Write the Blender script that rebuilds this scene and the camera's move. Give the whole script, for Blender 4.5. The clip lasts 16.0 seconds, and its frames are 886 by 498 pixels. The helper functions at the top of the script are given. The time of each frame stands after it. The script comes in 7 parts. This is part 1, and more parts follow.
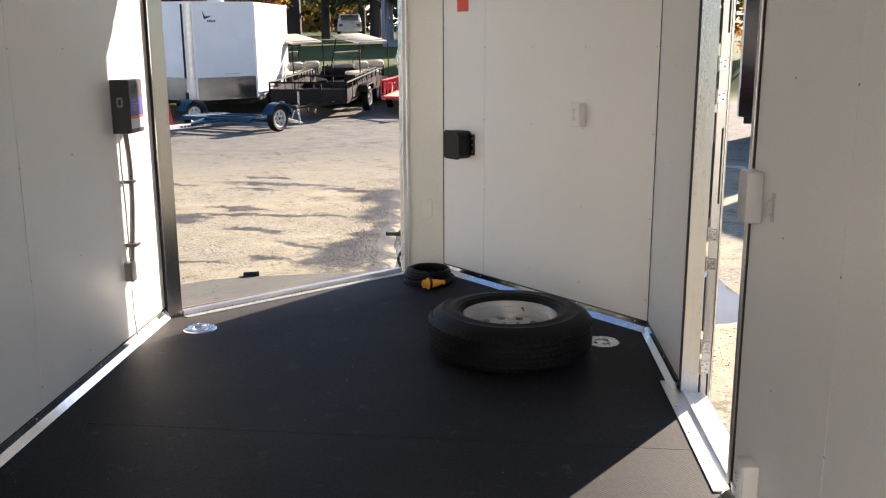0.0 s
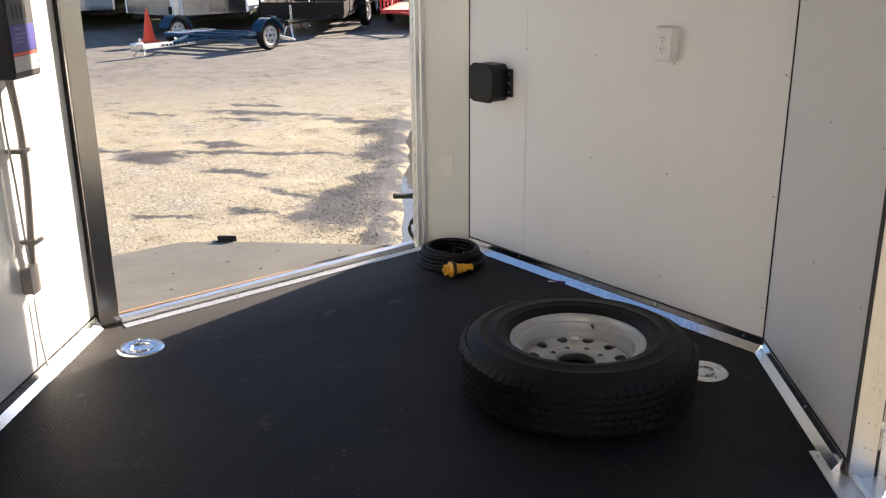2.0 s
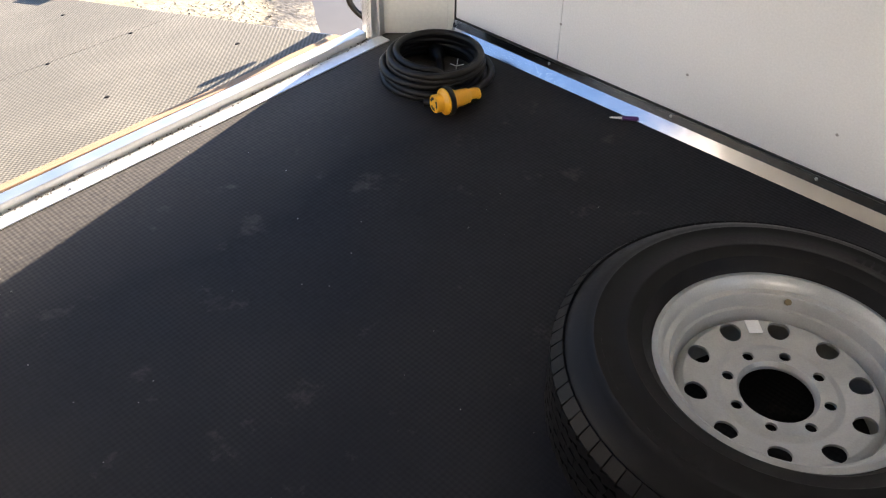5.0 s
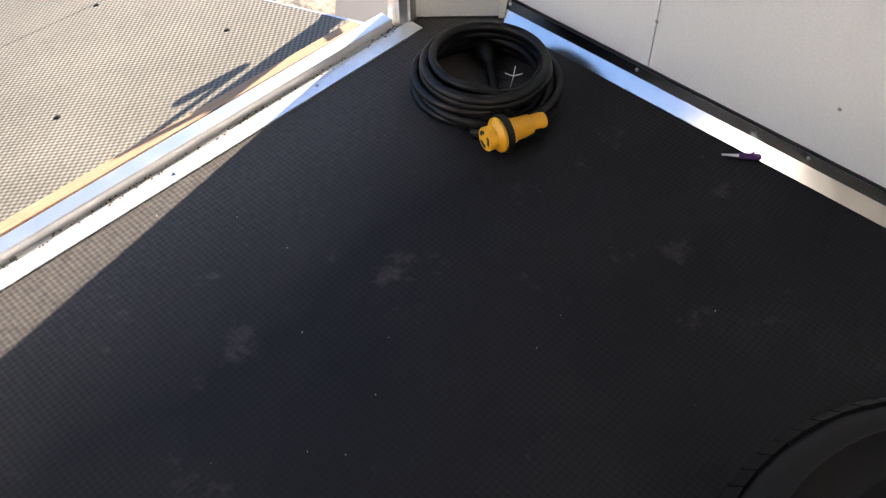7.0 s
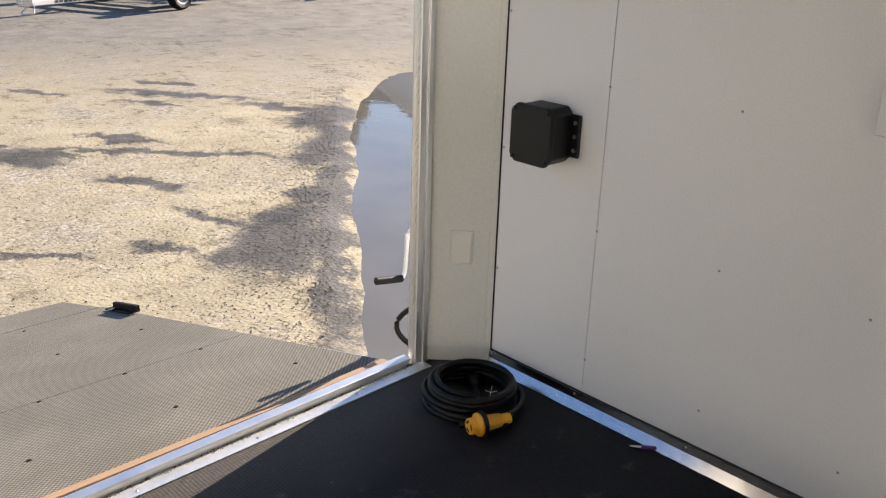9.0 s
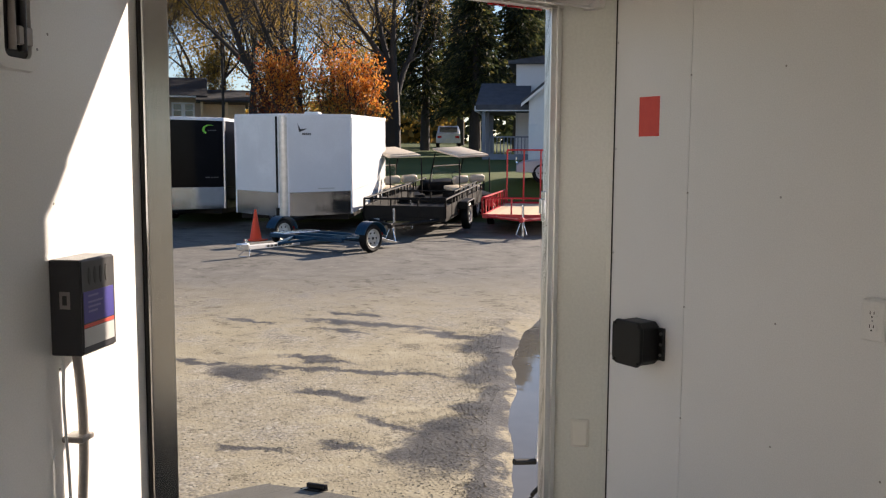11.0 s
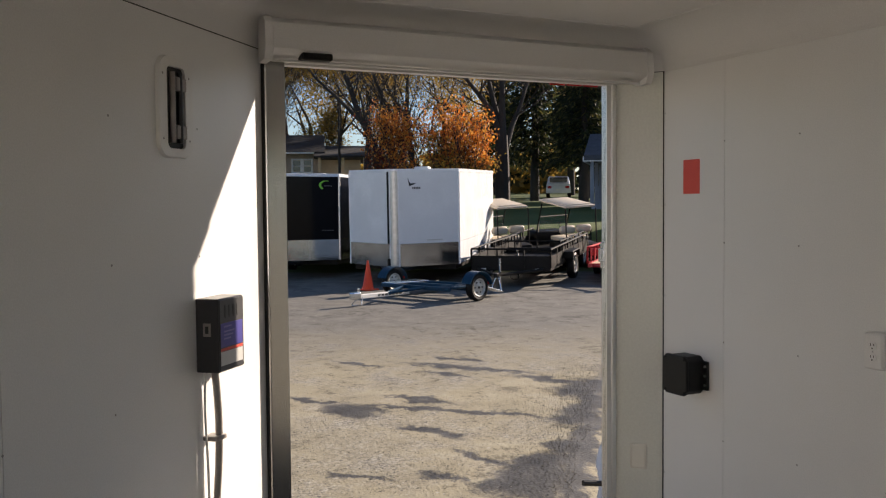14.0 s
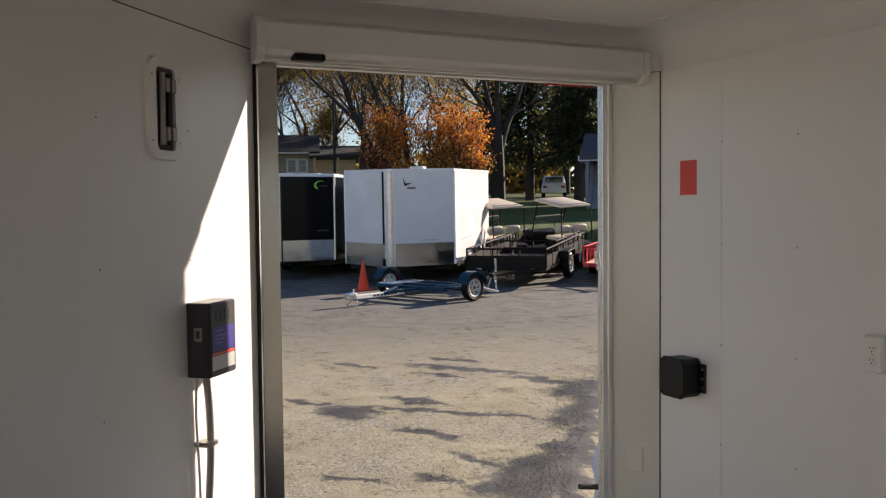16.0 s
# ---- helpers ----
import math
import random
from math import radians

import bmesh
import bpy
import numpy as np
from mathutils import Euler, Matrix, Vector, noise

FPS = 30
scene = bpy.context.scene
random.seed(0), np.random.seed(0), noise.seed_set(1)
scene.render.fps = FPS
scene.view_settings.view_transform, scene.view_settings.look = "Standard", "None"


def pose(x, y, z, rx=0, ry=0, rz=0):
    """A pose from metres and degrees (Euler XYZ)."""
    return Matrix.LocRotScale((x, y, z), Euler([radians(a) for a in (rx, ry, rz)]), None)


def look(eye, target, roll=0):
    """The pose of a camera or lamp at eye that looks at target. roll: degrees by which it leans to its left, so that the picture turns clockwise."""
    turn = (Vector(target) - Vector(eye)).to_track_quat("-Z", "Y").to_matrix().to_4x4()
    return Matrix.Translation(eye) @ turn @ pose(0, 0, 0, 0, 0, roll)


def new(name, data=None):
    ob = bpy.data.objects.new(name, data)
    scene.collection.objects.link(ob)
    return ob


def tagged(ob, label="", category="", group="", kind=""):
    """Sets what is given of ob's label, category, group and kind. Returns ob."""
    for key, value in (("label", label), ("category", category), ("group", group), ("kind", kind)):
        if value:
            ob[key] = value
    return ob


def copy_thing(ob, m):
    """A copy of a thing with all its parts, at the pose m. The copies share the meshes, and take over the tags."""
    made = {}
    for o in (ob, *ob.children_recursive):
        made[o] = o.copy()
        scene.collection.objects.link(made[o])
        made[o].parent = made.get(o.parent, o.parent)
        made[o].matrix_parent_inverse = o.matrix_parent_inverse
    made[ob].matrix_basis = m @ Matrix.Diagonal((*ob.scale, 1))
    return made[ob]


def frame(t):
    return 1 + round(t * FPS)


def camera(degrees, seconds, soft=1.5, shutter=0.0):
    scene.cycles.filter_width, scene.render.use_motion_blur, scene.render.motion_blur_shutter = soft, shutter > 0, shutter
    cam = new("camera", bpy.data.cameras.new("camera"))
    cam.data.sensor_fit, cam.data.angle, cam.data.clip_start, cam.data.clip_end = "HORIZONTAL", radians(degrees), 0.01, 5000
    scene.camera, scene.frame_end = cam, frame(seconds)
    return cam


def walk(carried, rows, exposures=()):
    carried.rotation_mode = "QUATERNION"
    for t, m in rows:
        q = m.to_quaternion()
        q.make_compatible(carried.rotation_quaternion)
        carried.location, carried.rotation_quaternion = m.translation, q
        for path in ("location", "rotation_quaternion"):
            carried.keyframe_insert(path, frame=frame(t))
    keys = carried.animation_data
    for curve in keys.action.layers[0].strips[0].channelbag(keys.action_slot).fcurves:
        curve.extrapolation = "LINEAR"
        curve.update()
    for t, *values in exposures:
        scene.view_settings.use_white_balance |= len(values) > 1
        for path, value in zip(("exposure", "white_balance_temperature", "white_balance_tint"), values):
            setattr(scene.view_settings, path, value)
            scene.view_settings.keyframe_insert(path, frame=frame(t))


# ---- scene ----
cam = camera(52.1, 16.0, soft=1.2)
PATH = [
    (0, (0.339, 0.305, 1.409), (-1.188, 1.522, 0.975), -0.2),
    (0.5, (0.073, 0.54, 1.42), (-1.455, 1.738, 0.94), 0.3),
    (1, (-0.277, 0.719, 1.427), (-1.751, 1.95, 0.871), 0.4),
    (1.5, (-0.555, 0.922, 1.39), (-2.04, 2.109, 0.768), -0.2),
    (2, (-0.807, 1.064, 1.377), (-2.297, 2.249, 0.763), -0.5),
    (2.5, (-1.098, 1.192, 1.427), (-2.554, 2.428, 0.83), -0.8),
    (3, (-1.315, 1.365, 1.371), (-2.781, 2.521, 0.654), -1.4),
    (3.5, (-1.568, 1.501, 1.36), (-2.961, 2.616, 0.455), -1.1),
    (3.7, (-1.678, 1.559, 1.342), (-3.017, 2.687, 0.374), -0.9),
    (5.8, (-2.714, 2.187, 1.258), (-3.679, 3.265, -0.122), 1.0),
    (6, (-2.771, 2.237, 1.255), (-3.735, 3.299, -0.139), 0.5),
    (6.5, (-2.899, 2.422, 1.225), (-3.867, 3.373, -0.245), -0.9),
    (7, (-2.919, 2.46, 1.201), (-3.874, 3.403, -0.282), -1.0),
    (7.5, (-2.837, 2.267, 1.242), (-3.852, 3.33, -0.115), -0.7),
    (8, (-2.705, 2.073, 1.309), (-3.825, 3.217, 0.11), -0.7),
    (8.5, (-2.483, 1.969, 1.355), (-3.712, 3.192, 0.359), 1.0),
    (9, (-2.247, 1.814, 1.431), (-3.591, 3.119, 0.73), 1.8),
    (9.5, (-2.067, 1.554, 1.493), (-3.468, 2.899, 1.017), 0.8),
    (10, (-1.834, 1.443, 1.519), (-3.349, 2.7, 1.169), 0.7),
    (10.2, (-1.732, 1.438, 1.514), (-3.299, 2.64, 1.196), 0.9),
    (12.3, (-1.065, 1.154, 1.569), (-2.81, 2.126, 1.463), 0.2),
    (12.5, (-0.995, 1.175, 1.567), (-2.754, 2.119, 1.458), 0.4),
    (13, (-0.857, 1.184, 1.558), (-2.645, 2.074, 1.449), -0.0),
    (13.5, (-0.845, 1.201, 1.563), (-2.647, 2.065, 1.466), -0.5),
    (14, (-0.824, 1.178, 1.563), (-2.627, 2.039, 1.473), -0.5),
    (14.5, (-0.845, 1.177, 1.575), (-2.645, 2.045, 1.493), -0.6),
    (15, (-0.84, 1.168, 1.569), (-2.642, 2.031, 1.488), -0.4),
    (15.5, (-0.84, 1.172, 1.568), (-2.644, 2.029, 1.48), -0.4),
    (16, (-0.86, 1.199, 1.572), (-2.659, 2.069, 1.481), -0.6),
]
EXPO = [(0.0, 1.85, 6550, 18), (2.0, 1.95, 6550, 18), (3.0, 1.8, 6550, 18), (3.5, 1.8, 6550, 18), (5.8, 3.0, 6550, 18), (6.0, 2.95, 6550, 18), (6.5, 2.75, 6550, 18), (7.5, 2.5, 6550, 18), (8.0, 2.27, 6550, 18), (9.0, 1.70, 6550, 18), (9.5, 1.54, 6550, 18), (10.0, 1.4, 6550, 18), (12.5, 0.98, 6550, 18), (16.0, 0.92, 6550, 18)]
walk(cam, [(t, look(e, g, r)) for t, e, g, r in PATH], EXPO)
# ---------------------------------------------------------------- light
SUN_TO = Vector((-0.205, 0.914, 0.349)).normalized()
world = bpy.data.worlds.new("sky")
scene.world = world
world.use_nodes = True
wn, wl = world.node_tree.nodes, world.node_tree.links
sky = wn.new("ShaderNodeTexSky")
sky.sky_type, sky.sun_disc = "NISHITA", False
sky.dust_density, sky.ozone_density = 0.3, 3.0
sky.sun_elevation = math.asin(SUN_TO.z)
sky.sun_rotation = math.atan2(SUN_TO.x, SUN_TO.y)
wn["Background"].inputs["Strength"].default_value = 0.067
wl.new(sky.outputs["Color"], wn["Background"].inputs["Color"])
sun = new("sun", bpy.data.lights.new("sun", "SUN"))
sun.data.energy, sun.data.angle, sun.data.color = 5.0, radians(0.5), (1.0, 0.88, 0.70)
sun.matrix_world = look(SUN_TO * 50, (0, 0, 0))


# ---------------------------------------------------------------- materials
def nodes_of(name):
    m = bpy.data.materials.new(name)
    m.use_nodes = True
    n, l = m.node_tree.nodes, m.node_tree.links
    return m, n, l, n["Principled BSDF"]


def math_node(n, l, op, a, b=None):
    k = n.new("ShaderNodeMath")
    k.operation = op
    for i, v in enumerate((a, b)):
        if v is None:
            continue
        if isinstance(v, (int, float)):
            k.inputs[i].default_value = v
        else:
            l.new(v, k.inputs[i])
    return k.outputs[0]


def noise_node(n, l, vec, scale, detail=4.0, rough=0.55):
    k = n.new("ShaderNodeTexNoise")
    k.inputs["Scale"].default_value, k.inputs["Detail"].default_value = scale, detail
    k.inputs["Roughness"].default_value = rough
    if vec is not None:
        l.new(vec, k.inputs["Vector"])
    return k.outputs["Fac"]


def ramp_node(n, l, fac, stops):
    k = n.new("ShaderNodeValToRGB")
    els = k.color_ramp.elements
    while len(els) < len(stops):
        els.new(0.5)
    for e, (p, c) in zip(els, stops):
        e.position = p
        e.color = (*c, 1) if len(c) == 3 else c
    l.new(fac, k.inputs["Fac"])
    return k.outputs["Color"]


def mix_node(n, l, fac, a, b, mode="MIX"):
    k = n.new("ShaderNodeMix")
    k.data_type, k.blend_type = "RGBA", mode
    for i, v in ((0, fac), (6, a), (7, b)):
        if isinstance(v, (int, float)):
            k.inputs[i].default_value = v
        elif isinstance(v, tuple):
            k.inputs[i].default_value = (*v, 1)
        else:
            l.new(v, k.inputs[i])
    return k.outputs[2]


def grey(v):
    return (v, v, v)


def surface(name, c1, c2, scale=4.0, rough=(0.35, 0.5), metal=0.0, fine=120.0, bump=0.05, depth=0.002, stretch=(1, 1, 1), vary=0.0, coat=0.0, spec=0.5):
    """Two-scale surface: large blotches from c1 to c2, fine grain in colour, roughness and relief."""
    m, n, l, p = nodes_of(name)
    tc = n.new("ShaderNodeTexCoord")
    mp = n.new("ShaderNodeMapping")
    mp.inputs["Scale"].default_value = stretch
    l.new(tc.outputs["Object"], mp.inputs["Vector"])
    v = mp.outputs["Vector"]
    big = noise_node(n, l, v, scale)
    small = noise_node(n, l, v, fine, 3.0)
    col = ramp_node(n, l, big, ((0.3, c1), (0.7, c2)))
    col = mix_node(n, l, 0.25, col, ramp_node(n, l, small, ((0.3, tuple(x * 0.8 for x in c1)), (0.7, tuple(min(1, x * 1.12) for x in c2)))))
    if vary:
        oi = n.new("ShaderNodeObjectInfo")
        hs = n.new("ShaderNodeHueSaturation")
        l.new(math_node(n, l, "ADD", math_node(n, l, "MULTIPLY", oi.outputs["Random"], vary), 1 - vary / 2), hs.inputs["Value"])
        l.new(col, hs.inputs["Color"])
        col = hs.outputs["Color"]
    l.new(col, p.inputs["Base Color"])
    mr = n.new("ShaderNodeMapRange")
    mr.inputs["To Min"].default_value, mr.inputs["To Max"].default_value = rough
    mr.inputs["From Min"].default_value, mr.inputs["From Max"].default_value = 0.3, 0.7
    l.new(math_node(n, l, "ADD", math_node(n, l, "MULTIPLY", big, 0.5), math_node(n, l, "MULTIPLY", small, 0.5)), mr.inputs["Value"])
    l.new(mr.outputs["Result"], p.inputs["Roughness"])
    p.inputs["Metallic"].default_value = metal
    p.inputs["Specular IOR Level"].default_value = spec
    p.inputs["Coat Weight"].default_value = coat
    if bump:
        b = n.new("ShaderNodeBump")
        b.inputs["Strength"].default_value, b.inputs["Distance"].default_value = bump, depth
        l.new(small, b.inputs["Height"])
        l.new(b.outputs["Normal"], p.inputs["Normal"])
    return m


def rubber_mat(name, base, dust, amount, period, blotch, spec=0.3, least=0.15, door=0.0, scuff=0.0, relief=0.9):
    """Black rubber matting with a fine raised diamond grid and dust in it; door paints in sunlit paleness by the ramp
    door.
    """
    m, n, l, p = nodes_of(name)
    tc = n.new("ShaderNodeTexCoord")
    sep = n.new("ShaderNodeSeparateXYZ")
    l.new(tc.outputs["Object"], sep.inputs[0])
    k = 2 * math.pi / period
    sx = math_node(n, l, "SINE", math_node(n, l, "MULTIPLY", sep.outputs[0], k))
    sy = math_node(n, l, "SINE", math_node(n, l, "MULTIPLY", sep.outputs[1], k))
    grid = math_node(n, l, "MULTIPLY", sx, sy)
    h = math_node(n, l, "ADD", math_node(n, l, "MULTIPLY", grid, 0.5), 0.5)
    big = noise_node(n, l, tc.outputs["Object"], blotch, 5.0, 0.62)
    fine = noise_node(n, l, tc.outputs["Object"], 70.0, 4.0)
    d = math_node(n, l, "MULTIPLY", ramp_node(n, l, big, ((0.42, grey(least)), (0.72, grey(1.0)))), amount)
    d = math_node(n, l, "MULTIPLY", d, math_node(n, l, "ADD", math_node(n, l, "MULTIPLY", fine, 0.9), 0.45))
    d = math_node(n, l, "MULTIPLY", d, math_node(n, l, "ADD", math_node(n, l, "MULTIPLY", h, 1.2), 0.1))
    # paler by the ramp door: dust plus sunlit brightness put into the colour
    if door:
        near = n.new("ShaderNodeMapRange")
        near.inputs["From Min"].default_value, near.inputs["From Max"].default_value = -3.58, -3.92
        place = n.new("ShaderNodeSeparateXYZ")
        l.new(n.new("ShaderNodeNewGeometry").outputs["Position"], place.inputs[0])
        l.new(math_node(n, l, "ADD", place.outputs[0], math_node(n, l, "MULTIPLY", big, 0.4)), near.inputs["Value"])
        d = math_node(n, l, "ADD", d, math_node(n, l, "MULTIPLY", math_node(n, l, "MULTIPLY", near.outputs["Result"], door), math_node(n, l, "ADD", math_node(n, l, "MULTIPLY", fine, 1.3), math_node(n, l, "MULTIPLY", h, 0.5))))
    if scuff:
        sc = noise_node(n, l, tc.outputs["Object"], 6.5, 7.0, 0.72)
        d = math_node(n, l, "ADD", d, math_node(n, l, "MULTIPLY", math_node(n, l, "MULTIPLY", ramp_node(n, l, sc, ((0.60, grey(0.0)), (0.74, grey(1.0)))), fine), scuff))
    l.new(mix_node(n, l, d, base, dust), p.inputs["Base Color"])
    mr = n.new("ShaderNodeMapRange")
    mr.inputs["To Min"].default_value, mr.inputs["To Max"].default_value = 0.5, 0.85
    l.new(fine, mr.inputs["Value"])
    l.new(mr.outputs["Result"], p.inputs["Roughness"])
    p.inputs["Specular IOR Level"].default_value = spec
    b = n.new("ShaderNodeBump")
    b.inputs["Strength"].default_value, b.inputs["Distance"].default_value = relief, 0.0012
    l.new(h, b.inputs["Height"])
    l.new(b.outputs["Normal"], p.inputs["Normal"])
    return m


def plain(name, c, rough=0.5, metal=0.0, spread=0.12, **more):
    return surface(name, tuple(x * (1 - spread) for x in c), tuple(min(1, x * (1 + spread)) for x in c), rough=(max(0.03, rough - 0.08), min(1, rough + 0.08)), metal=metal, **more)


def glass(name, tint=(0.9, 0.95, 0.95), rough=0.02):
    m, n, l, p = nodes_of(name)
    p.inputs["Base Color"].default_value = (*tint, 1)
    p.inputs["Roughness"].default_value = rough
    p.inputs["Transmission Weight"].default_value = 1.0
    p.inputs["IOR"].default_value = 1.45
    return m


PANEL = surface("white_panel", (0.76, 0.755, 0.735), (0.82, 0.815, 0.795), 1.2, (0.30, 0.42), fine=200, bump=0.02, depth=0.0004)
CREAM = surface("cream_panel", (0.70, 0.705, 0.64), (0.73, 0.735, 0.67), 1.0, (0.18, 0.24), fine=90, bump=0.006, depth=0.0002)
CEIL = surface("ceiling_white", (0.70, 0.69, 0.67), (0.76, 0.75, 0.73), 1.0, (0.35, 0.5), fine=240, bump=0.05, depth=0.0006)
BACKING = plain("wall_core", (0.06, 0.058, 0.055), 0.8)
ALU = surface("mill_aluminium", (0.76, 0.76, 0.75), (0.84, 0.84, 0.83), 2.0, (0.34, 0.46), 1.0, fine=90, bump=0.03, depth=0.0004, stretch=(6, 6, 0.2))
SIDE_POST = surface("dull_post_aluminium", (0.50, 0.495, 0.475), (0.60, 0.595, 0.57), 2.0, (0.24, 0.38), 0.85, fine=90, bump=0.08, depth=0.0006, stretch=(6, 6, 0.4))
POST = surface("post_aluminium", (0.44, 0.435, 0.42), (0.54, 0.535, 0.52), 2.0, (0.15, 0.27), 0.95, fine=90, bump=0.05, depth=0.0005, stretch=(6, 6, 0.3))
ALU_STRIP = surface("trim_aluminium", (0.74, 0.74, 0.74), (0.84, 0.84, 0.83), 5.0, (0.10, 0.2), 1.0, fine=40, bump=0.05, depth=0.0006)
ALU_SILL = surface("brushed_sill", (0.78, 0.78, 0.77), (0.88, 0.88, 0.87), 5.0, (0.30, 0.46), 0.75, fine=70, bump=0.1, depth=0.0006)
ALU_DULL = surface("worn_aluminium", (0.45, 0.44, 0.42), (0.66, 0.65, 0.63), 9.0, (0.32, 0.55), 1.0, fine=150, bump=0.2, depth=0.001)
GALV = surface("zinc_steel", (0.58, 0.60, 0.62), (0.74, 0.76, 0.78), 30.0, (0.15, 0.3), 1.0, fine=200, bump=0.08, depth=0.0005)
FLOOR = rubber_mat("rubber_floor", (0.0062, 0.0066, 0.0092), (0.24, 0.222, 0.192), 0.06, 0.0145, 2.2, 0.22, 0.25, 0.24, 0.42, 0.45)
RAMP = rubber_mat("rubber_ramp", (0.030, 0.031, 0.028), (0.265, 0.252, 0.212), 0.95, 0.0168, 1.6, 0.3, 0.65)
WOOD = surface("plywood_edge", (0.26, 0.165, 0.095), (0.40, 0.27, 0.165), 6.0, (0.55, 0.8), fine=60, bump=0.4, depth=0.002, stretch=(30, 1.5, 30))
BLACK = surface("black_plastic", (0.005, 0.005, 0.005), (0.010, 0.010, 0.010), 8.0, (0.38, 0.55), fine=600, bump=0.25, depth=0.0004, spec=0.3)
GASKET = plain("rubber_gasket", (0.015, 0.014, 0.013), 0.7)
WHITE_PL = plain("white_plastic", (0.78, 0.77, 0.74), 0.38, 0.0, 0.03, fine=400, bump=0.04, depth=0.0005)
SWITCH_PL = plain("almond_plastic", (0.74, 0.72, 0.64), 0.35, 0.0, 0.03, fine=400, bump=0.04, depth=0.0005)
GREY_PL = plain("grey_plastic", (0.52, 0.52, 0.51), 0.42, 0.0, 0.05, fine=500, bump=0.1, depth=0.0005)
# near-black; in slots, holes and the lamp recess it paints their shade
SLOT = plain("dark_slot", (0.02, 0.02, 0.02), 0.6)
RED_TAG = surface("red_sticker", (0.66, 0.05, 0.03), (0.74, 0.08, 0.045), 20.0, (0.35, 0.5), fine=300, bump=0.05)
BOX_GREY = surface("charcoal_enamel", (0.022, 0.021, 0.024), (0.032, 0.031, 0.034), 10.0, (0.35, 0.5), fine=500, bump=0.2, depth=0.0004)
BLUE_TAG = surface("blue_label", (0.035, 0.03, 0.22), (0.05, 0.04, 0.30), 14.0, (0.35, 0.5), bump=0.0)
CONDUIT = plain("grey_conduit", (0.30, 0.27, 0.245), 0.45, 0.0, 0.15, fine=80)
TYRE = surface("tyre_rubber", (0.0035, 0.0036, 0.0040), (0.0085, 0.0078, 0.0076), 14.0, (0.40, 0.60), spec=0.17, fine=160, bump=0.15, depth=0.001)
RIM = surface("silver_wheel_paint", (0.42, 0.425, 0.41), (0.50, 0.505, 0.485), 18.0, (0.30, 0.42), 0.3, fine=300, bump=0.05, depth=0.0005)
CABLE = plain("black_cable", (0.005, 0.005, 0.005), 0.42, 0.0, 0.2, fine=90, bump=0.1, spec=0.25)
YELLOW = surface("yellow_plastic", (0.80, 0.36, 0.012), (0.86, 0.42, 0.02), 12.0, (0.3, 0.42), fine=300, bump=0.05, depth=0.0005)
PURPLE = plain("purple_plastic", (0.10, 0.03, 0.16), 0.35)
SCREW = plain("screw_steel", (0.5, 0.5, 0.49), 0.3, 1.0)
SCREW_W = plain("screw_painted", (0.36, 0.35, 0.33), 0.45, 0.3)
T_WHITE = surface("trailer_white", (0.74, 0.75, 0.77), (0.80, 0.81, 0.83), 1.2, (0.2, 0.32), fine=60, bump=0.02, depth=0.001)
T_BLACK = surface("trailer_black", (0.004, 0.004, 0.005), (0.008, 0.007, 0.009), 1.2, (0.10, 0.20), fine=60, bump=0.02, depth=0.001, spec=0.14)
TREAD = surface("tread_plate", (0.50, 0.51, 0.53), (0.66, 0.67, 0.69), 3.0, (0.10, 0.24), 1.0, fine=22, bump=0.25, depth=0.006)
BLUE_P = surface("blue_paint", (0.002, 0.026, 0.060), (0.004, 0.042, 0.088), 5.0, (0.25, 0.38), bump=0.03, spec=0.25)
RED_P = surface("red_paint", (0.50, 0.015, 0.02), (0.62, 0.025, 0.03), 4.0, (0.28, 0.42), bump=0.05)
BLACK_P = surface("black_frame_paint", (0.007, 0.0065, 0.006), (0.016, 0.014, 0.012), 5.0, (0.4, 0.6), bump=0.1, spec=0.14)
DECK = surface("pine_deck", (0.60, 0.44, 0.27), (0.76, 0.60, 0.40), 3.0, (0.6, 0.8), fine=40, bump=0.3, stretch=(1, 8, 8), vary=0.25)
ORANGE = surface("cone_orange", (0.86, 0.055, 0.012), (0.92, 0.09, 0.018), 8.0, (0.4, 0.55), bump=0.03)
BEIGE = surface("beige_vinyl", (0.55, 0.47, 0.36), (0.65, 0.56, 0.44), 6.0, (0.4, 0.55), bump=0.08)
ROOF_W = surface("cart_roof_white", (0.72, 0.70, 0.66), (0.80, 0.78, 0.74), 3.0, (0.35, 0.5), bump=0.03)
SIDING = surface("white_siding", (0.68, 0.70, 0.73), (0.76, 0.78, 0.80), 0.8, (0.5, 0.65), fine=30, bump=0.08)
TRIM_BLUE = surface("slate_trim", (0.16, 0.19, 0.25), (0.21, 0.25, 0.31), 2.0, (0.5, 0.65), bump=0.05)
SHINGLE = surface("roof_shingle", (0.045, 0.048, 0.06), (0.085, 0.09, 0.105), 3.0, (0.8, 0.95), fine=18, bump=0.6, depth=0.02, vary=0.3)
ROOF_DARK = surface("dark_shingle", (0.018, 0.018, 0.021), (0.040, 0.040, 0.044), 3.0, (0.8, 0.95), fine=18, bump=0.6, depth=0.02)
BROWN_H = surface("brown_brick_house", (0.34, 0.27, 0.22), (0.46, 0.38, 0.31), 1.5, (0.75, 0.9), fine=14, bump=0.3, depth=0.01)
PANE = surface("window_glass", (0.02, 0.03, 0.035), (0.04, 0.05, 0.055), 1.0, (0.04, 0.09), bump=0.0, spec=0.8)
TINTED = plain("tinted_car_glass", (0.018, 0.020, 0.023), 0.10)
SILVER = surface("silver_car_paint", (0.30, 0.30, 0.31), (0.36, 0.36, 0.37), 2.0, (0.3, 0.4), 0.2, coat=0.3, bump=0.0)
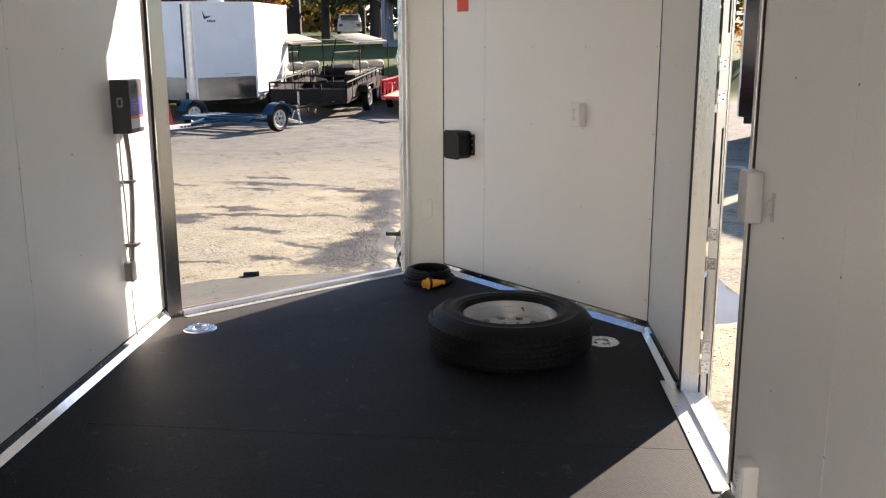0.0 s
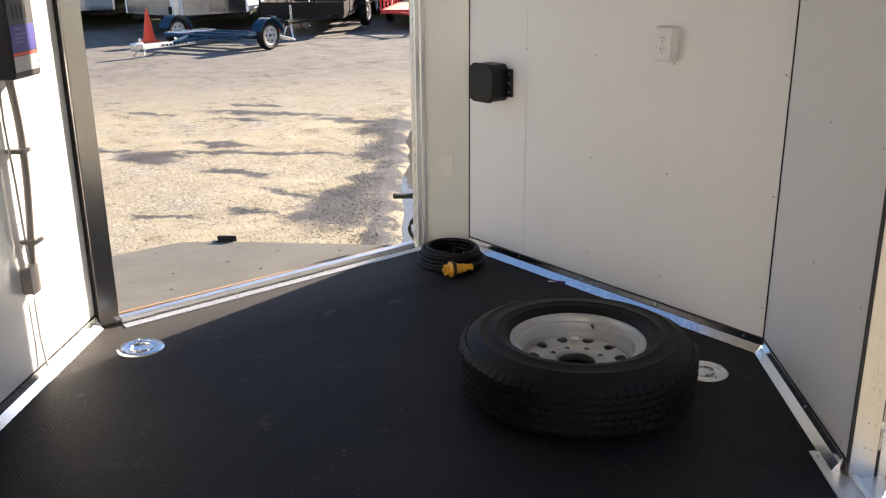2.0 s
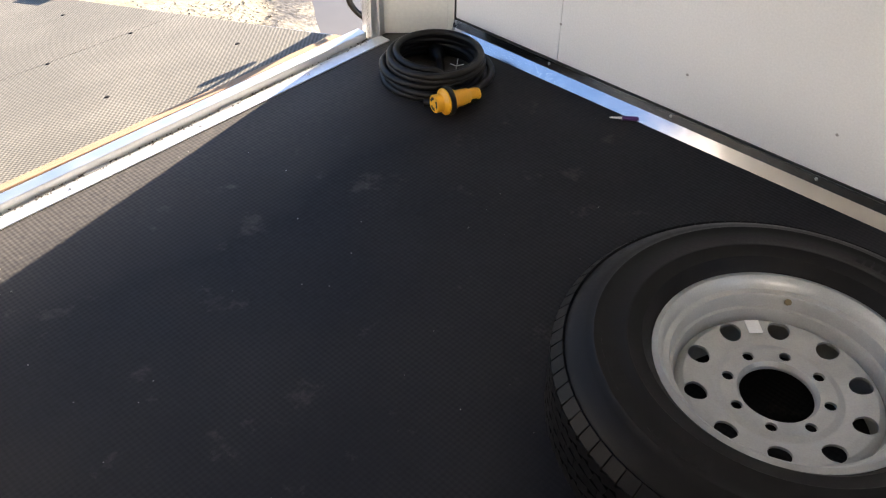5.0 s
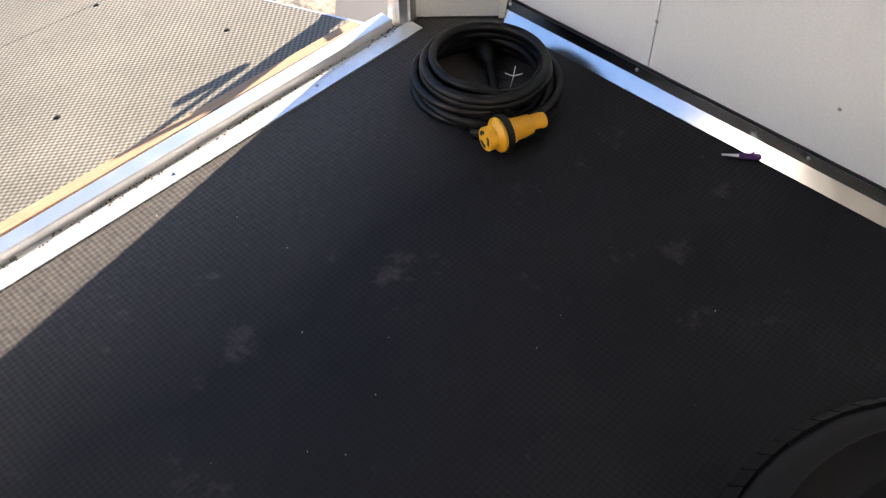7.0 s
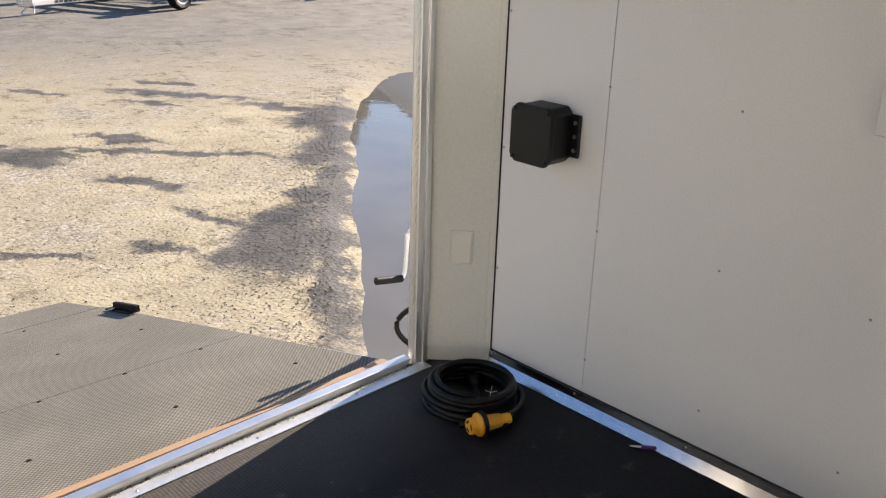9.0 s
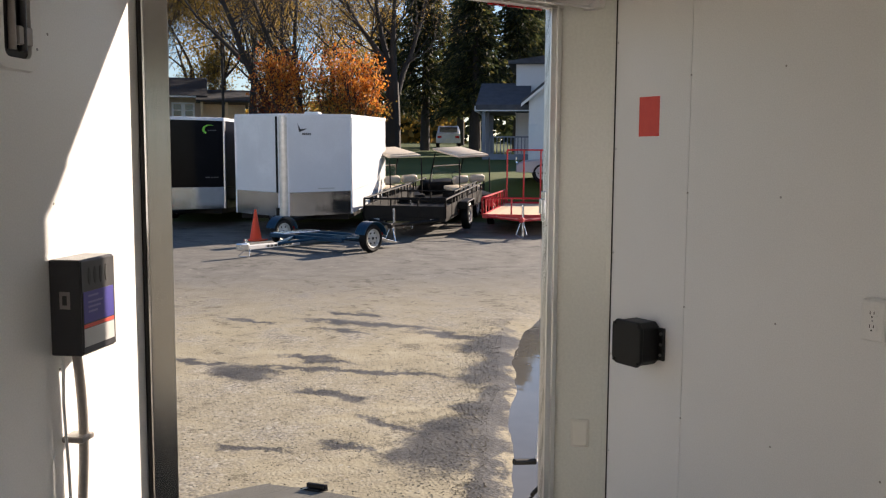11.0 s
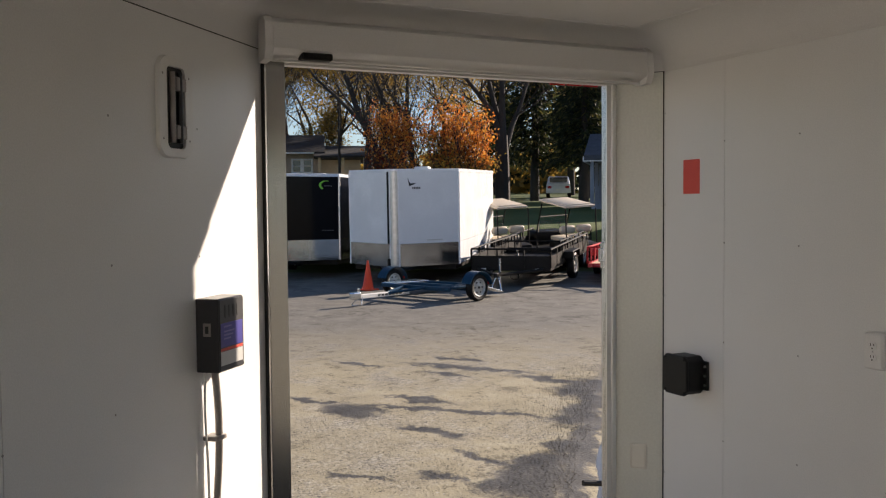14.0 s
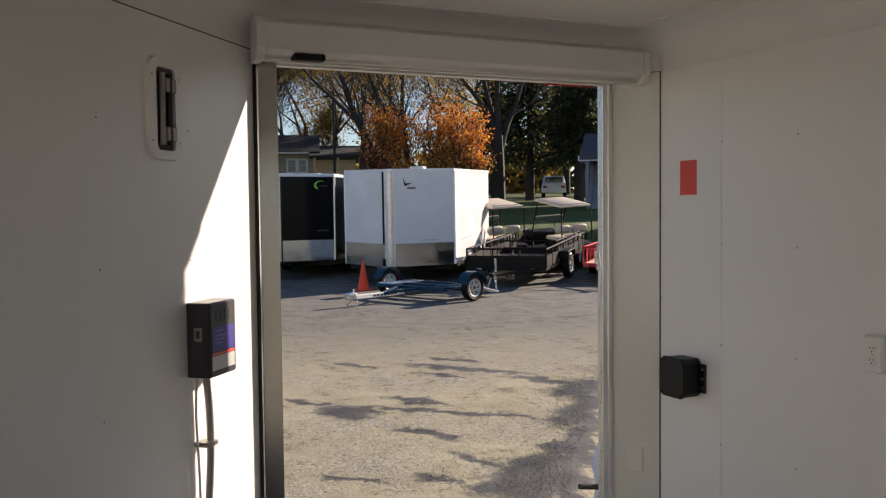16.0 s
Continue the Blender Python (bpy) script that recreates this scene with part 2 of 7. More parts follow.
CAR_W = surface("white_car_paint", (0.72, 0.72, 0.73), (0.78, 0.78, 0.79), 2.0, (0.22, 0.32), 0.0, coat=0.6, bump=0.0)
BARK = surface("bark", (0.022, 0.018, 0.016), (0.055, 0.045, 0.038), 2.0, (0.8, 0.95), fine=22, bump=0.8, depth=0.03, stretch=(1, 1, 0.25))
CLEAR = glass("clear_plastic")
TAIL = plain("tail_lens", (0.5, 0.02, 0.02), 0.25)
CREAM_INK = plain("pale_lettering", (0.75, 0.73, 0.68), 0.5)
DARK_INK = plain("dark_lettering", (0.02, 0.02, 0.02), 0.5)
DIM_INK = plain("dim_lettering", (0.10, 0.10, 0.10), 0.5)
GREEN_INK = plain("green_graphic", (0.22, 0.60, 0.05), 0.35)


def leaf_mat(name, stops):
    m, n, l, p = nodes_of(name)
    g = n.new("ShaderNodeNewGeometry")
    l.new(ramp_node(n, l, g.outputs["Random Per Island"], stops), p.inputs["Base Color"])
    p.inputs["Roughness"].default_value = 0.65
    p.inputs["Subsurface Weight"].default_value = 0.0
    tr = n.new("ShaderNodeBsdfTranslucent")
    l.new(ramp_node(n, l, g.outputs["Random Per Island"], stops), tr.inputs["Color"])
    ms = n.new("ShaderNodeMixShader")
    ms.inputs[0].default_value = 0.55
    out = n["Material Output"]
    l.new(p.outputs[0], ms.inputs[1])
    l.new(tr.outputs[0], ms.inputs[2])
    l.new(ms.outputs[0], out.inputs["Surface"])
    return m


LEAF_ORANGE = leaf_mat("orange_leaves", ((0.0, (0.46, 0.11, 0.015)), (0.35, (0.66, 0.23, 0.03)), (0.7, (0.66, 0.33, 0.06)), (1.0, (0.28, 0.07, 0.02))))
LEAF_YELLOW = leaf_mat("yellow_leaves", ((0.0, (0.30, 0.20, 0.04)), (0.4, (0.42, 0.27, 0.05)), (0.75, (0.24, 0.15, 0.04)), (1.0, (0.12, 0.11, 0.03))))
# the palest stop puts sunlit sparkle into the colour of a few needles
LEAF_DARK = leaf_mat("evergreen_needles", ((0.0, (0.014, 0.020, 0.010)), (0.5, (0.030, 0.040, 0.016)), (0.8, (0.060, 0.070, 0.024)), (1.0, (0.20, 0.17, 0.05))))
LEAF_RED = leaf_mat("dark_red_leaves", ((0.0, (0.10, 0.02, 0.012)), (0.5, (0.17, 0.035, 0.02)), (1.0, (0.25, 0.09, 0.03))))


def ground_material():
    """Gravel lot: pale dust over crushed stone, dampness round the puddle, painted tree shadows, worn asphalt farther
    out, lawn on the bank.
    """
    m, n, l, p = nodes_of("gravel_lot")
    tc = n.new("ShaderNodeTexCoord")
    pos = tc.outputs["Object"]
    sep = n.new("ShaderNodeSeparateXYZ")
    l.new(pos, sep.inputs[0])
    X, Y = sep.outputs[0], sep.outputs[1]
    big = noise_node(n, l, pos, 0.35, 6.0, 0.6)
    mid = noise_node(n, l, pos, 2.2, 6.0, 0.62)
    fine = noise_node(n, l, pos, 38.0, 5.0, 0.7)
    stone = n.new("ShaderNodeTexVoronoi")
    stone.inputs["Scale"].default_value = 42.0
    l.new(pos, stone.inputs["Vector"])
    dust = ramp_node(n, l, mid, ((0.25, (0.214, 0.186, 0.122)), (0.5, (0.290, 0.254, 0.171)), (0.75, (0.366, 0.326, 0.231))))
    pebble = ramp_node(n, l, stone.outputs["Color"], ((0.1, (0.088, 0.082, 0.071)), (0.5, (0.198, 0.183, 0.154)), (0.9, (0.370, 0.346, 0.293))))
    loose = ramp_node(n, l, math_node(n, l, "ADD", math_node(n, l, "MULTIPLY", fine, 0.5), math_node(n, l, "MULTIPLY", mid, 0.5)), ((0.44, grey(0.0)), (0.60, grey(1.0))))
    bare = ramp_node(n, l, noise_node(n, l, pos, 0.8, 9.0, 0.68), ((0.45, grey(0.10)), (0.56, grey(1.0))))
    col = mix_node(n, l, math_node(n, l, "MULTIPLY", math_node(n, l, "MAXIMUM", loose, 0.25), bare), dust, pebble)
    # worn asphalt beyond a wavering line
    edge = math_node(n, l, "ADD", math_node(n, l, "MULTIPLY", X, -0.80), math_node(n, l, "MULTIPLY", Y, 0.42))
    edge = math_node(n, l, "ADD", edge, math_node(n, l, "MULTIPLY", mid, 3.0))
    far = n.new("ShaderNodeMapRange")
    far.inputs["From Min"].default_value, far.inputs["From Max"].default_value = 12.2, 16.5
    l.new(edge, far.inputs["Value"])
    tar = mix_node(n, l, math_node(n, l, "MULTIPLY", loose, 0.6), (0.092, 0.090, 0.087), (0.190, 0.182, 0.165))
    col = mix_node(n, l, math_node(n, l, "MULTIPLY", far.outputs["Result"], 0.85), col, tar)
    clump = noise_node(n, l, pos, 5.0, 10.0, 0.85)
    streak = noise_node(n, l, pos, 1.1, 8.0, 0.7)
    tone = math_node(n, l, "ADD", math_node(n, l, "MULTIPLY", clump, 1.5), math_node(n, l, "MULTIPLY", streak, 0.7))
    col = mix_node(n, l, 1.0, col, ramp_node(n, l, tone, ((0.96, grey(0.66)), (1.1, grey(1.0)), (1.26, grey(1.2)))), "MULTIPLY")
    # lone darker and paler stones and clods, in two sizes
    for scale, size, part_k in ((26.0, 0.30, 0.22), (9.0, 0.20, 0.15)):
        cell = n.new("ShaderNodeTexVoronoi")
        cell.inputs["Scale"].default_value = scale
        l.new(pos, cell.inputs["Vector"])
        cs = n.new("ShaderNodeSeparateColor")
        l.new(cell.outputs["Color"], cs.inputs[0])
        spot = math_node(n, l, "LESS_THAN", cell.outputs["Distance"], math_node(n, l, "MULTIPLY", cs.outputs[1], size))
        dark_s = math_node(n, l, "MULTIPLY", spot, math_node(n, l, "LESS_THAN", cs.outputs[0], part_k * 1.6))
        pale_s = math_node(n, l, "MULTIPLY", spot, math_node(n, l, "GREATER_THAN", cs.outputs[0], 1 - part_k))
        col = mix_node(n, l, math_node(n, l, "MULTIPLY", dark_s, 0.75), col, (0.085, 0.080, 0.072))
        col = mix_node(n, l, math_node(n, l, "MULTIPLY", pale_s, 0.6), col, (0.44, 0.41, 0.35))
    # dampness and painted tree shadows: ellipses (centre, half sizes, turn) with edges broken by noise
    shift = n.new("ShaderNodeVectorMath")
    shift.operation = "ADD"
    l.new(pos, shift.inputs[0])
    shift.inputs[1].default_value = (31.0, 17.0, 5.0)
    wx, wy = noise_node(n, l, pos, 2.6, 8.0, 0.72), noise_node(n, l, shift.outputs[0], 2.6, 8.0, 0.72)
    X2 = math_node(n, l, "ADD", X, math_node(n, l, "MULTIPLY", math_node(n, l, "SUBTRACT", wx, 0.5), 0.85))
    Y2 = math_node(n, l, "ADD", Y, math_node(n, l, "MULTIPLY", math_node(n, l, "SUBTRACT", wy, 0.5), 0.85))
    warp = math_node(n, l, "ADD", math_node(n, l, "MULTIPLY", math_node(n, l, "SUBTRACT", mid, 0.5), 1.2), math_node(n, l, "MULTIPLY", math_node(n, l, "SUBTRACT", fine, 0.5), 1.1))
    damp_shadow_d = None
    for cx, cy, a, b, deg in DAMP_AND_SHADOW:
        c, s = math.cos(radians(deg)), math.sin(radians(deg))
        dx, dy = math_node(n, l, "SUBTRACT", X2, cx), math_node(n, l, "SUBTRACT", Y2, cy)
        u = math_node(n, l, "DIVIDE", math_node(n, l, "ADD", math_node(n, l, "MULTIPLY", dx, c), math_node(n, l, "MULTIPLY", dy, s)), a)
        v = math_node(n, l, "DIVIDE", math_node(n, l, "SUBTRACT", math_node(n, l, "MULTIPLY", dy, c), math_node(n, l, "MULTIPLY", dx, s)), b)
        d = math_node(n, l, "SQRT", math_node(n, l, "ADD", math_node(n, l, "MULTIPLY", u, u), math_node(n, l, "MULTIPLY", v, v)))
        damp_shadow_d = d if damp_shadow_d is None else math_node(n, l, "MINIMUM", damp_shadow_d, d)
    damp_shadow_d = math_node(n, l, "ADD", damp_shadow_d, warp)
    damp_shadow = ramp_node(n, l, math_node(n, l, "MULTIPLY", damp_shadow_d, 0.5), ((0.36, grey(1.0)), (0.58, grey(0.0))))
    damp_shadow_col = mix_node(n, l, loose, (0.040, 0.037, 0.034), (0.115, 0.108, 0.098))
    col = mix_node(n, l, math_node(n, l, "MULTIPLY", damp_shadow, 0.88), col, damp_shadow_col)
    # lawn on the bank
    rise = math_node(n, l, "ADD", math_node(n, l, "ADD", math_node(n, l, "MULTIPLY", X, -0.87), math_node(n, l, "MULTIPLY", Y, 0.5)), math_node(n, l, "MULTIPLY", mid, 1.5))
    lawn = n.new("ShaderNodeMapRange")
    lawn.inputs["From Min"].default_value, lawn.inputs["From Max"].default_value = 28.2, 29.0
    l.new(rise, lawn.inputs["Value"])
    lawncol = ramp_node(n, l, math_node(n, l, "ADD", math_node(n, l, "MULTIPLY", big, 0.5), math_node(n, l, "MULTIPLY", fine, 0.5)), ((0.3, (0.035, 0.058, 0.010)), (0.5, (0.068, 0.100, 0.019)), (0.7, (0.120, 0.115, 0.034))))
    col = mix_node(n, l, lawn.outputs["Result"], col, lawncol)
    l.new(col, p.inputs["Base Color"])
    l.new(ramp_node(n, l, damp_shadow, ((0.0, grey(0.92)), (1.0, grey(0.45)))), p.inputs["Roughness"])
    p.inputs["Specular IOR Level"].default_value = 0.3
    b = n.new("ShaderNodeBump")
    b.inputs["Strength"].default_value, b.inputs["Distance"].default_value = 0.5, 0.008
    l.new(math_node(n, l, "ADD", math_node(n, l, "MULTIPLY", fine, 0.7), math_node(n, l, "MULTIPLY", stone.outputs["Distance"], -0.6)), b.inputs["Height"])
    b2 = n.new("ShaderNodeBump")
    b2.inputs["Strength"].default_value, b2.inputs["Distance"].default_value = 0.35, 0.025
    l.new(mid, b2.inputs["Height"])
    l.new(b2.outputs["Normal"], b.inputs["Normal"])
    l.new(b.outputs["Normal"], p.inputs["Normal"])
    return m


def water_material():
    m, n, l, p = nodes_of("puddle_water")
    tc = n.new("ShaderNodeTexCoord")
    col = ramp_node(n, l, noise_node(n, l, tc.outputs["Object"], 1.1, 4.0), ((0.3, (0.115, 0.108, 0.096)), (0.7, (0.155, 0.145, 0.128))))
    l.new(col, p.inputs["Base Color"])
    p.inputs["Roughness"].default_value = 0.03
    p.inputs["IOR"].default_value = 1.33
    b = n.new("ShaderNodeBump")
    b.inputs["Strength"].default_value, b.inputs["Distance"].default_value = 0.05, 0.01
    l.new(noise_node(n, l, tc.outputs["Object"], 6.0, 2.0), b.inputs["Height"])
    l.new(b.outputs["Normal"], p.inputs["Normal"])
    return m


# dampness by the puddle, and tree shadows painted as dark streaks farther off: centre x, y, half length, half width,
# turn in degrees
DAMP_AND_SHADOW = ((-8.91, 5.06, 1.05, 0.09, 49), (-9.50, 5.03, 0.46, 0.08, 32), (-9.30, 4.20, 0.48, 0.24, 20), (-8.20, 4.53, 0.50, 0.13, 29), (-10.0, 4.00, 0.28, 0.10, 20),
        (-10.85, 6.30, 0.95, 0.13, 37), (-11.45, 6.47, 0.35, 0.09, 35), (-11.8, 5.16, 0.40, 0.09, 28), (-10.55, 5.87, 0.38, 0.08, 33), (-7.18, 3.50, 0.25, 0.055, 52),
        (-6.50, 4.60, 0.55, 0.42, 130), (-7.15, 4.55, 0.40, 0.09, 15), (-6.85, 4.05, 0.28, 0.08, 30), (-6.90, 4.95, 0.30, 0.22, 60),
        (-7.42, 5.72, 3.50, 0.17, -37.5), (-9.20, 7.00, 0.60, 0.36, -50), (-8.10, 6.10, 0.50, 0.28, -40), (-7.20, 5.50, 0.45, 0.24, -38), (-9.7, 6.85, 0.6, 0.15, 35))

# ---------------------------------------------------------------- mesh helpers
IDENT = Matrix.Identity(4)


def box(bm, x0, x1, y0, y1, z0, z1, m=IDENT, bevel=0.0, seg=1):
    tmp = bmesh.new()
    bmesh.ops.create_cube(tmp, size=1.0)
    for v in tmp.verts:
        v.co = Vector((x0 + (v.co.x + 0.5) * (x1 - x0), y0 + (v.co.y + 0.5) * (y1 - y0), z0 + (v.co.z + 0.5) * (z1 - z0)))
    if bevel:
        bmesh.ops.bevel(tmp, geom=list(tmp.edges), offset=bevel, segments=seg, profile=0.5, affect="EDGES")
    merge(bm, tmp, m)
    return bm


def merge(bm, tmp, m=IDENT):
    vs = {v: bm.verts.new(m @ v.co) for v in tmp.verts}
    for f in tmp.faces:
        bm.faces.new([vs[v] for v in f.verts])
    tmp.free()


def prism(bm, outline, z0, z1, m=IDENT, bevel=0.0):
    """A flat outline (x, y pairs, counter-clockwise) raised from z0 to z1."""
    tmp = bmesh.new()
    lo = [tmp.verts.new((x, y, z0)) for x, y in outline]
    hi = [tmp.verts.new((x, y, z1)) for x, y in outline]
    k = len(outline)
    tmp.faces.new(lo[::-1])
    tmp.faces.new(hi)
    for i in range(k):
        tmp.faces.new((lo[i], lo[(i + 1) % k], hi[(i + 1) % k], hi[i]))
    if bevel:
        bmesh.ops.bevel(tmp, geom=list(tmp.edges), offset=bevel, segments=2, profile=0.5, affect="EDGES")
    merge(bm, tmp, m)
    return bm


def cyl(bm, r0, r1, z0, z1, n=20, m=IDENT, caps=True):
    rings = [[bm.verts.new(m @ Vector((r * math.cos(2 * math.pi * i / n), r * math.sin(2 * math.pi * i / n), z))) for i in range(n)] for r, z in ((r0, z0), (r1, z1))]
    for i in range(n):
        bm.faces.new((rings[0][i], rings[0][(i + 1) % n], rings[1][(i + 1) % n], rings[1][i]))
    if caps:
        bm.faces.new(rings[0][::-1])
        bm.faces.new(rings[1])
    return bm


def lathe(bm, profile, n=48, m=IDENT, closed=False):
    """Turn (radius, height) pairs round the z axis."""
    rings = []
    for r, z in profile:
        rings.append([bm.verts.new(m @ Vector((r * math.cos(2 * math.pi * i / n), r * math.sin(2 * math.pi * i / n), z))) for i in range(n)])
    pairs = list(zip(rings, rings[1:]))
    if closed:
        pairs.append((rings[-1], rings[0]))
    for a, b in pairs:
        for i in range(n):
            bm.faces.new((a[i], a[(i + 1) % n], b[(i + 1) % n], b[i]))
    return bm


def tube(bm, pts, r, n=8, m=IDENT, ends=True):
    """A round bar along a line of points; r is one radius or one for each point."""
    pts = [Vector(p) for p in pts]
    radii = r if isinstance(r, (list, tuple)) else [r] * len(pts)
    up = Vector((0.31, 0.17, 0.94))
    rings = []
    for i, p in enumerate(pts):
        d = (pts[min(i + 1, len(pts) - 1)] - pts[max(i - 1, 0)]).normalized()
        side = d.cross(up)
        if side.length < 0.1:
            side = d.cross(Vector((1, 0, 0)))
        side.normalize()
        over = side.cross(d)
        rings.append([bm.verts.new(m @ (p + radii[i] * (math.cos(2 * math.pi * k / n) * side + math.sin(2 * math.pi * k / n) * over))) for k in range(n)])
    for a, b in zip(rings, rings[1:]):
        for k in range(n):
            bm.faces.new((a[k], a[(k + 1) % n], b[(k + 1) % n], b[k]))
    if ends:
        bm.faces.new(rings[0][::-1])
        bm.faces.new(rings[-1])
    return bm


def finish(name, bm, mat, parent=None, smooth=False, m=None):
    if smooth is not None:
        bmesh.ops.recalc_face_normals(bm, faces=list(bm.faces))
    me = bpy.data.meshes.new(name)
    bm.to_mesh(me)
    bm.free()
    me.materials.append(mat)
    if smooth:
        me.polygons.foreach_set("use_smooth", [True] * len(me.polygons))
        me.set_sharp_from_angle(angle=radians(38))
    ob = new(name, me)
    if parent is not None:
        ob.parent = parent
    if m is not None:
        ob.matrix_basis = m
    return ob


def part(name, bm, mat, parent, label="", smooth=False, m=None):
    ob = finish(name, bm, mat, parent, smooth, m)
    return tagged(ob, label) if label else ob


def thing(name, m, label, category, group="", kind=""):
    ob = new(name)
    ob.matrix_basis = m
    ob.empty_display_size = 0.1
    return tagged(ob, label, category, group, kind)


def share(ob, name, m, parent):
    """Another object on the same mesh."""
    o = new(name, ob.data)
    o.parent = parent
    o.matrix_basis = m
    return o


# ---------------------------------------------------------------- the trailer's plan
# trailer axes: U to its right, V ahead to its nose; turned 45 degrees in the world
TR = pose(-0.22, -0.22, 0, 0, 0, 45)
UL, UR = -1.235, 1.300          # inner faces of the side walls
VC = 4.452                      # where the side walls meet the nose walls
VN = 5.615                      # nose panel
NL, NR = -0.085, 0.135          # its ends
XD = -4.235                     # inner face of the ramp door wall, in the world
Y0, Y1 = 2.139, 3.636           # ramp door opening
ZD = 2.115                      # its height
ZW, ZC = 2.165, 2.345           # top of the wall panels, ceiling
BACK = -0.9
GZ = -0.45                      # the lot


def tp(u, v, z=0.0):
    return TR @ Vector((u, v, z))


def along(a, b):
    """Frame with its origin at a, x towards b, z up, -y into the room when a lies left of b seen from inside."""
    a, b = Vector((*a[:2], 0)), Vector((*b[:2], 0))
    x = (b - a).normalized()
    z = Vector((0, 0, 1))
    y = z.cross(x)
    return Matrix(((x.x, y.x, z.x, a.x), (x.y, y.y, z.y, a.y), (x.z, y.z, z.z, a.z), (0, 0, 0, 1))), (b - a).length


SKEW, SKEW_R = 0.072, 0.05      # the side walls lie a little askew of the nose
P_LB, P_LC = tp(UL + SKEW * (VC - BACK), BACK), tp(UL, VC)
P_NL, P_NR = tp(NL, VN), tp(NR, VN)
P_RC, P_RB = tp(UR, VC), tp(UR + SKEW_R * (VC - BACK), BACK)
F_LEFT, L_LEFT = along(P_LB, P_LC)
F_DOOR, L_DOOR = along(P_LC, P_NL)
F_NOSE, L_NOSE = along(P_NL, P_NR)
F_RV, L_RV = along(P_NR, P_RC)
F_RIGHT, L_RIGHT = along(P_RC, P_RB)
F_BACK, L_BACK = along(P_RB, P_LB)
SK, SKR = SKEW * (VC - BACK), SKEW_R * (VC - BACK)
CORNERS = [(UL + SK, BACK), (UR + SKR, BACK), (UR, VC), (NR, VN), (NL, VN), (UL, VC)]


def skew_u(u, v):
    """Trailer U of a place beside a side wall at V, following the walls' turn."""
    return u + (SKEW if u < 0 else SKEW_R) * max(0.0, VC - v)

# ---------------------------------------------------------------- trailer shell
def wall(name, frame_m, length, cores, panels, label, mat=PANEL, ends=(0.0, 0.0)):
    """A wall: a core with thickness, and separate facing panels 4 mm proud with open joints between them."""
    ob = finish(name, box_list(cores, 0.004, 0.030), BACKING, m=frame_m)
    tagged(ob, label, "wall", kind="structure")
    for x0, x1, z0, z1 in panels:
        b = bmesh.new()
        box(b, x0 + 0.0012, x1 - 0.0012, 0.0, 0.0038, z0, z1)
        part("panel", b, mat, ob)
    return ob


def box_list(rects, y0, y1):
    bm = bmesh.new()
    for x0, x1, z0, z1 in rects:
        box(bm, x0, x1, y0, y1, z0, z1)
    return bm


def skin(name, frame_m, rects, label):
    """The outer white sheet of a wall."""
    return tagged(finish(name, box_list(rects, 0.0305, 0.034), T_WHITE, m=frame_m), label, "wall", kind="structure")


ZB, ZT = 0.056, 2.42
wall_left = wall("wall_left", F_LEFT, L_LEFT, [(0, L_LEFT, -0.05, ZT)],
                 [(a, c, ZB, ZW) for a, c in zip([0.0] + [v - BACK for v in (-0.45, 0.64, 1.86, 3.08)], [v - BACK for v in (-0.45, 0.64, 1.86, 3.08)] + [L_LEFT - 0.004])],
                 "white panelled side wall of the cargo trailer")
DX0, DX1 = Y0 - P_LC.y, Y1 + 0.008 - P_LC.y
wall_door = wall("wall_ramp_door", F_DOOR, L_DOOR, [(-0.03, DX0, -0.05, ZT), (DX1, L_DOOR + 0.03, -0.05, ZT), (DX0, DX1, ZD + 0.02, ZT)],
                 [(0.004, L_DOOR - 0.004, ZD + 0.06, ZW + 0.02)], "nose wall with the open ramp door in it")
wall_nose = wall("wall_nose", F_NOSE, L_NOSE, [(-0.03, L_NOSE + 0.03, -0.05, ZT)], [(0.006, L_NOSE - 0.006, 0.004, ZW)], "narrow cream panel at the nose tip", CREAM)
RV_SEAM = -3.708 - P_NR.x
wall_rv = wall("wall_nose_right", F_RV, L_RV, [(-0.03, L_RV + 0.03, -0.05, ZT)],
               [(0.004, RV_SEAM, ZB, ZW), (RV_SEAM, L_RV - 0.004, ZB, ZW)], "white panelled slanted nose wall")
DV0, DV1 = 2.77, 3.61           # side door opening along the trailer
SX0, SX1, SZ = VC - DV1, VC - DV0, 1.98
wall_right = wall("wall_right", F_RIGHT, L_RIGHT, [(0, SX0 - 0.031, -0.05, ZT), (SX1, L_RIGHT, -0.05, ZT), (SX0 - 0.031, SX1, SZ, ZT)],
                  [(0.004, SX0 - 0.007, ZB, ZW), (SX1 + 0.03, VC - 2.0, ZB, ZW), (VC - 2.0, VC - 0.78, ZB, ZW), (VC - 0.78, VC + 0.81, ZB, ZW), 
                   (VC + 0.81, L_RIGHT, ZB, ZW), (SX0 - 0.03, SX1 + 0.03, SZ + 0.03, ZW)], "white panelled side wall with an open door")
# rear end, never in view, left open so daylight reaches the nose walls
b = bmesh.new()
for x0, x1, z0, z1 in ((0, 0.06, -0.05, ZT), (L_BACK - 0.06, L_BACK, -0.05, ZT), (0.06, L_BACK - 0.06, 2.2, ZT), (0.06, L_BACK - 0.06, -0.05, 0.0)):
    box(b, x0, x1, 0.0, 0.06, z0, z1, m=F_BACK, bevel=0.003)
tagged(finish("rear_frame", b, ALU), "unseen aluminium frame of the rear, left open for daylight", "door frame", kind="structure")
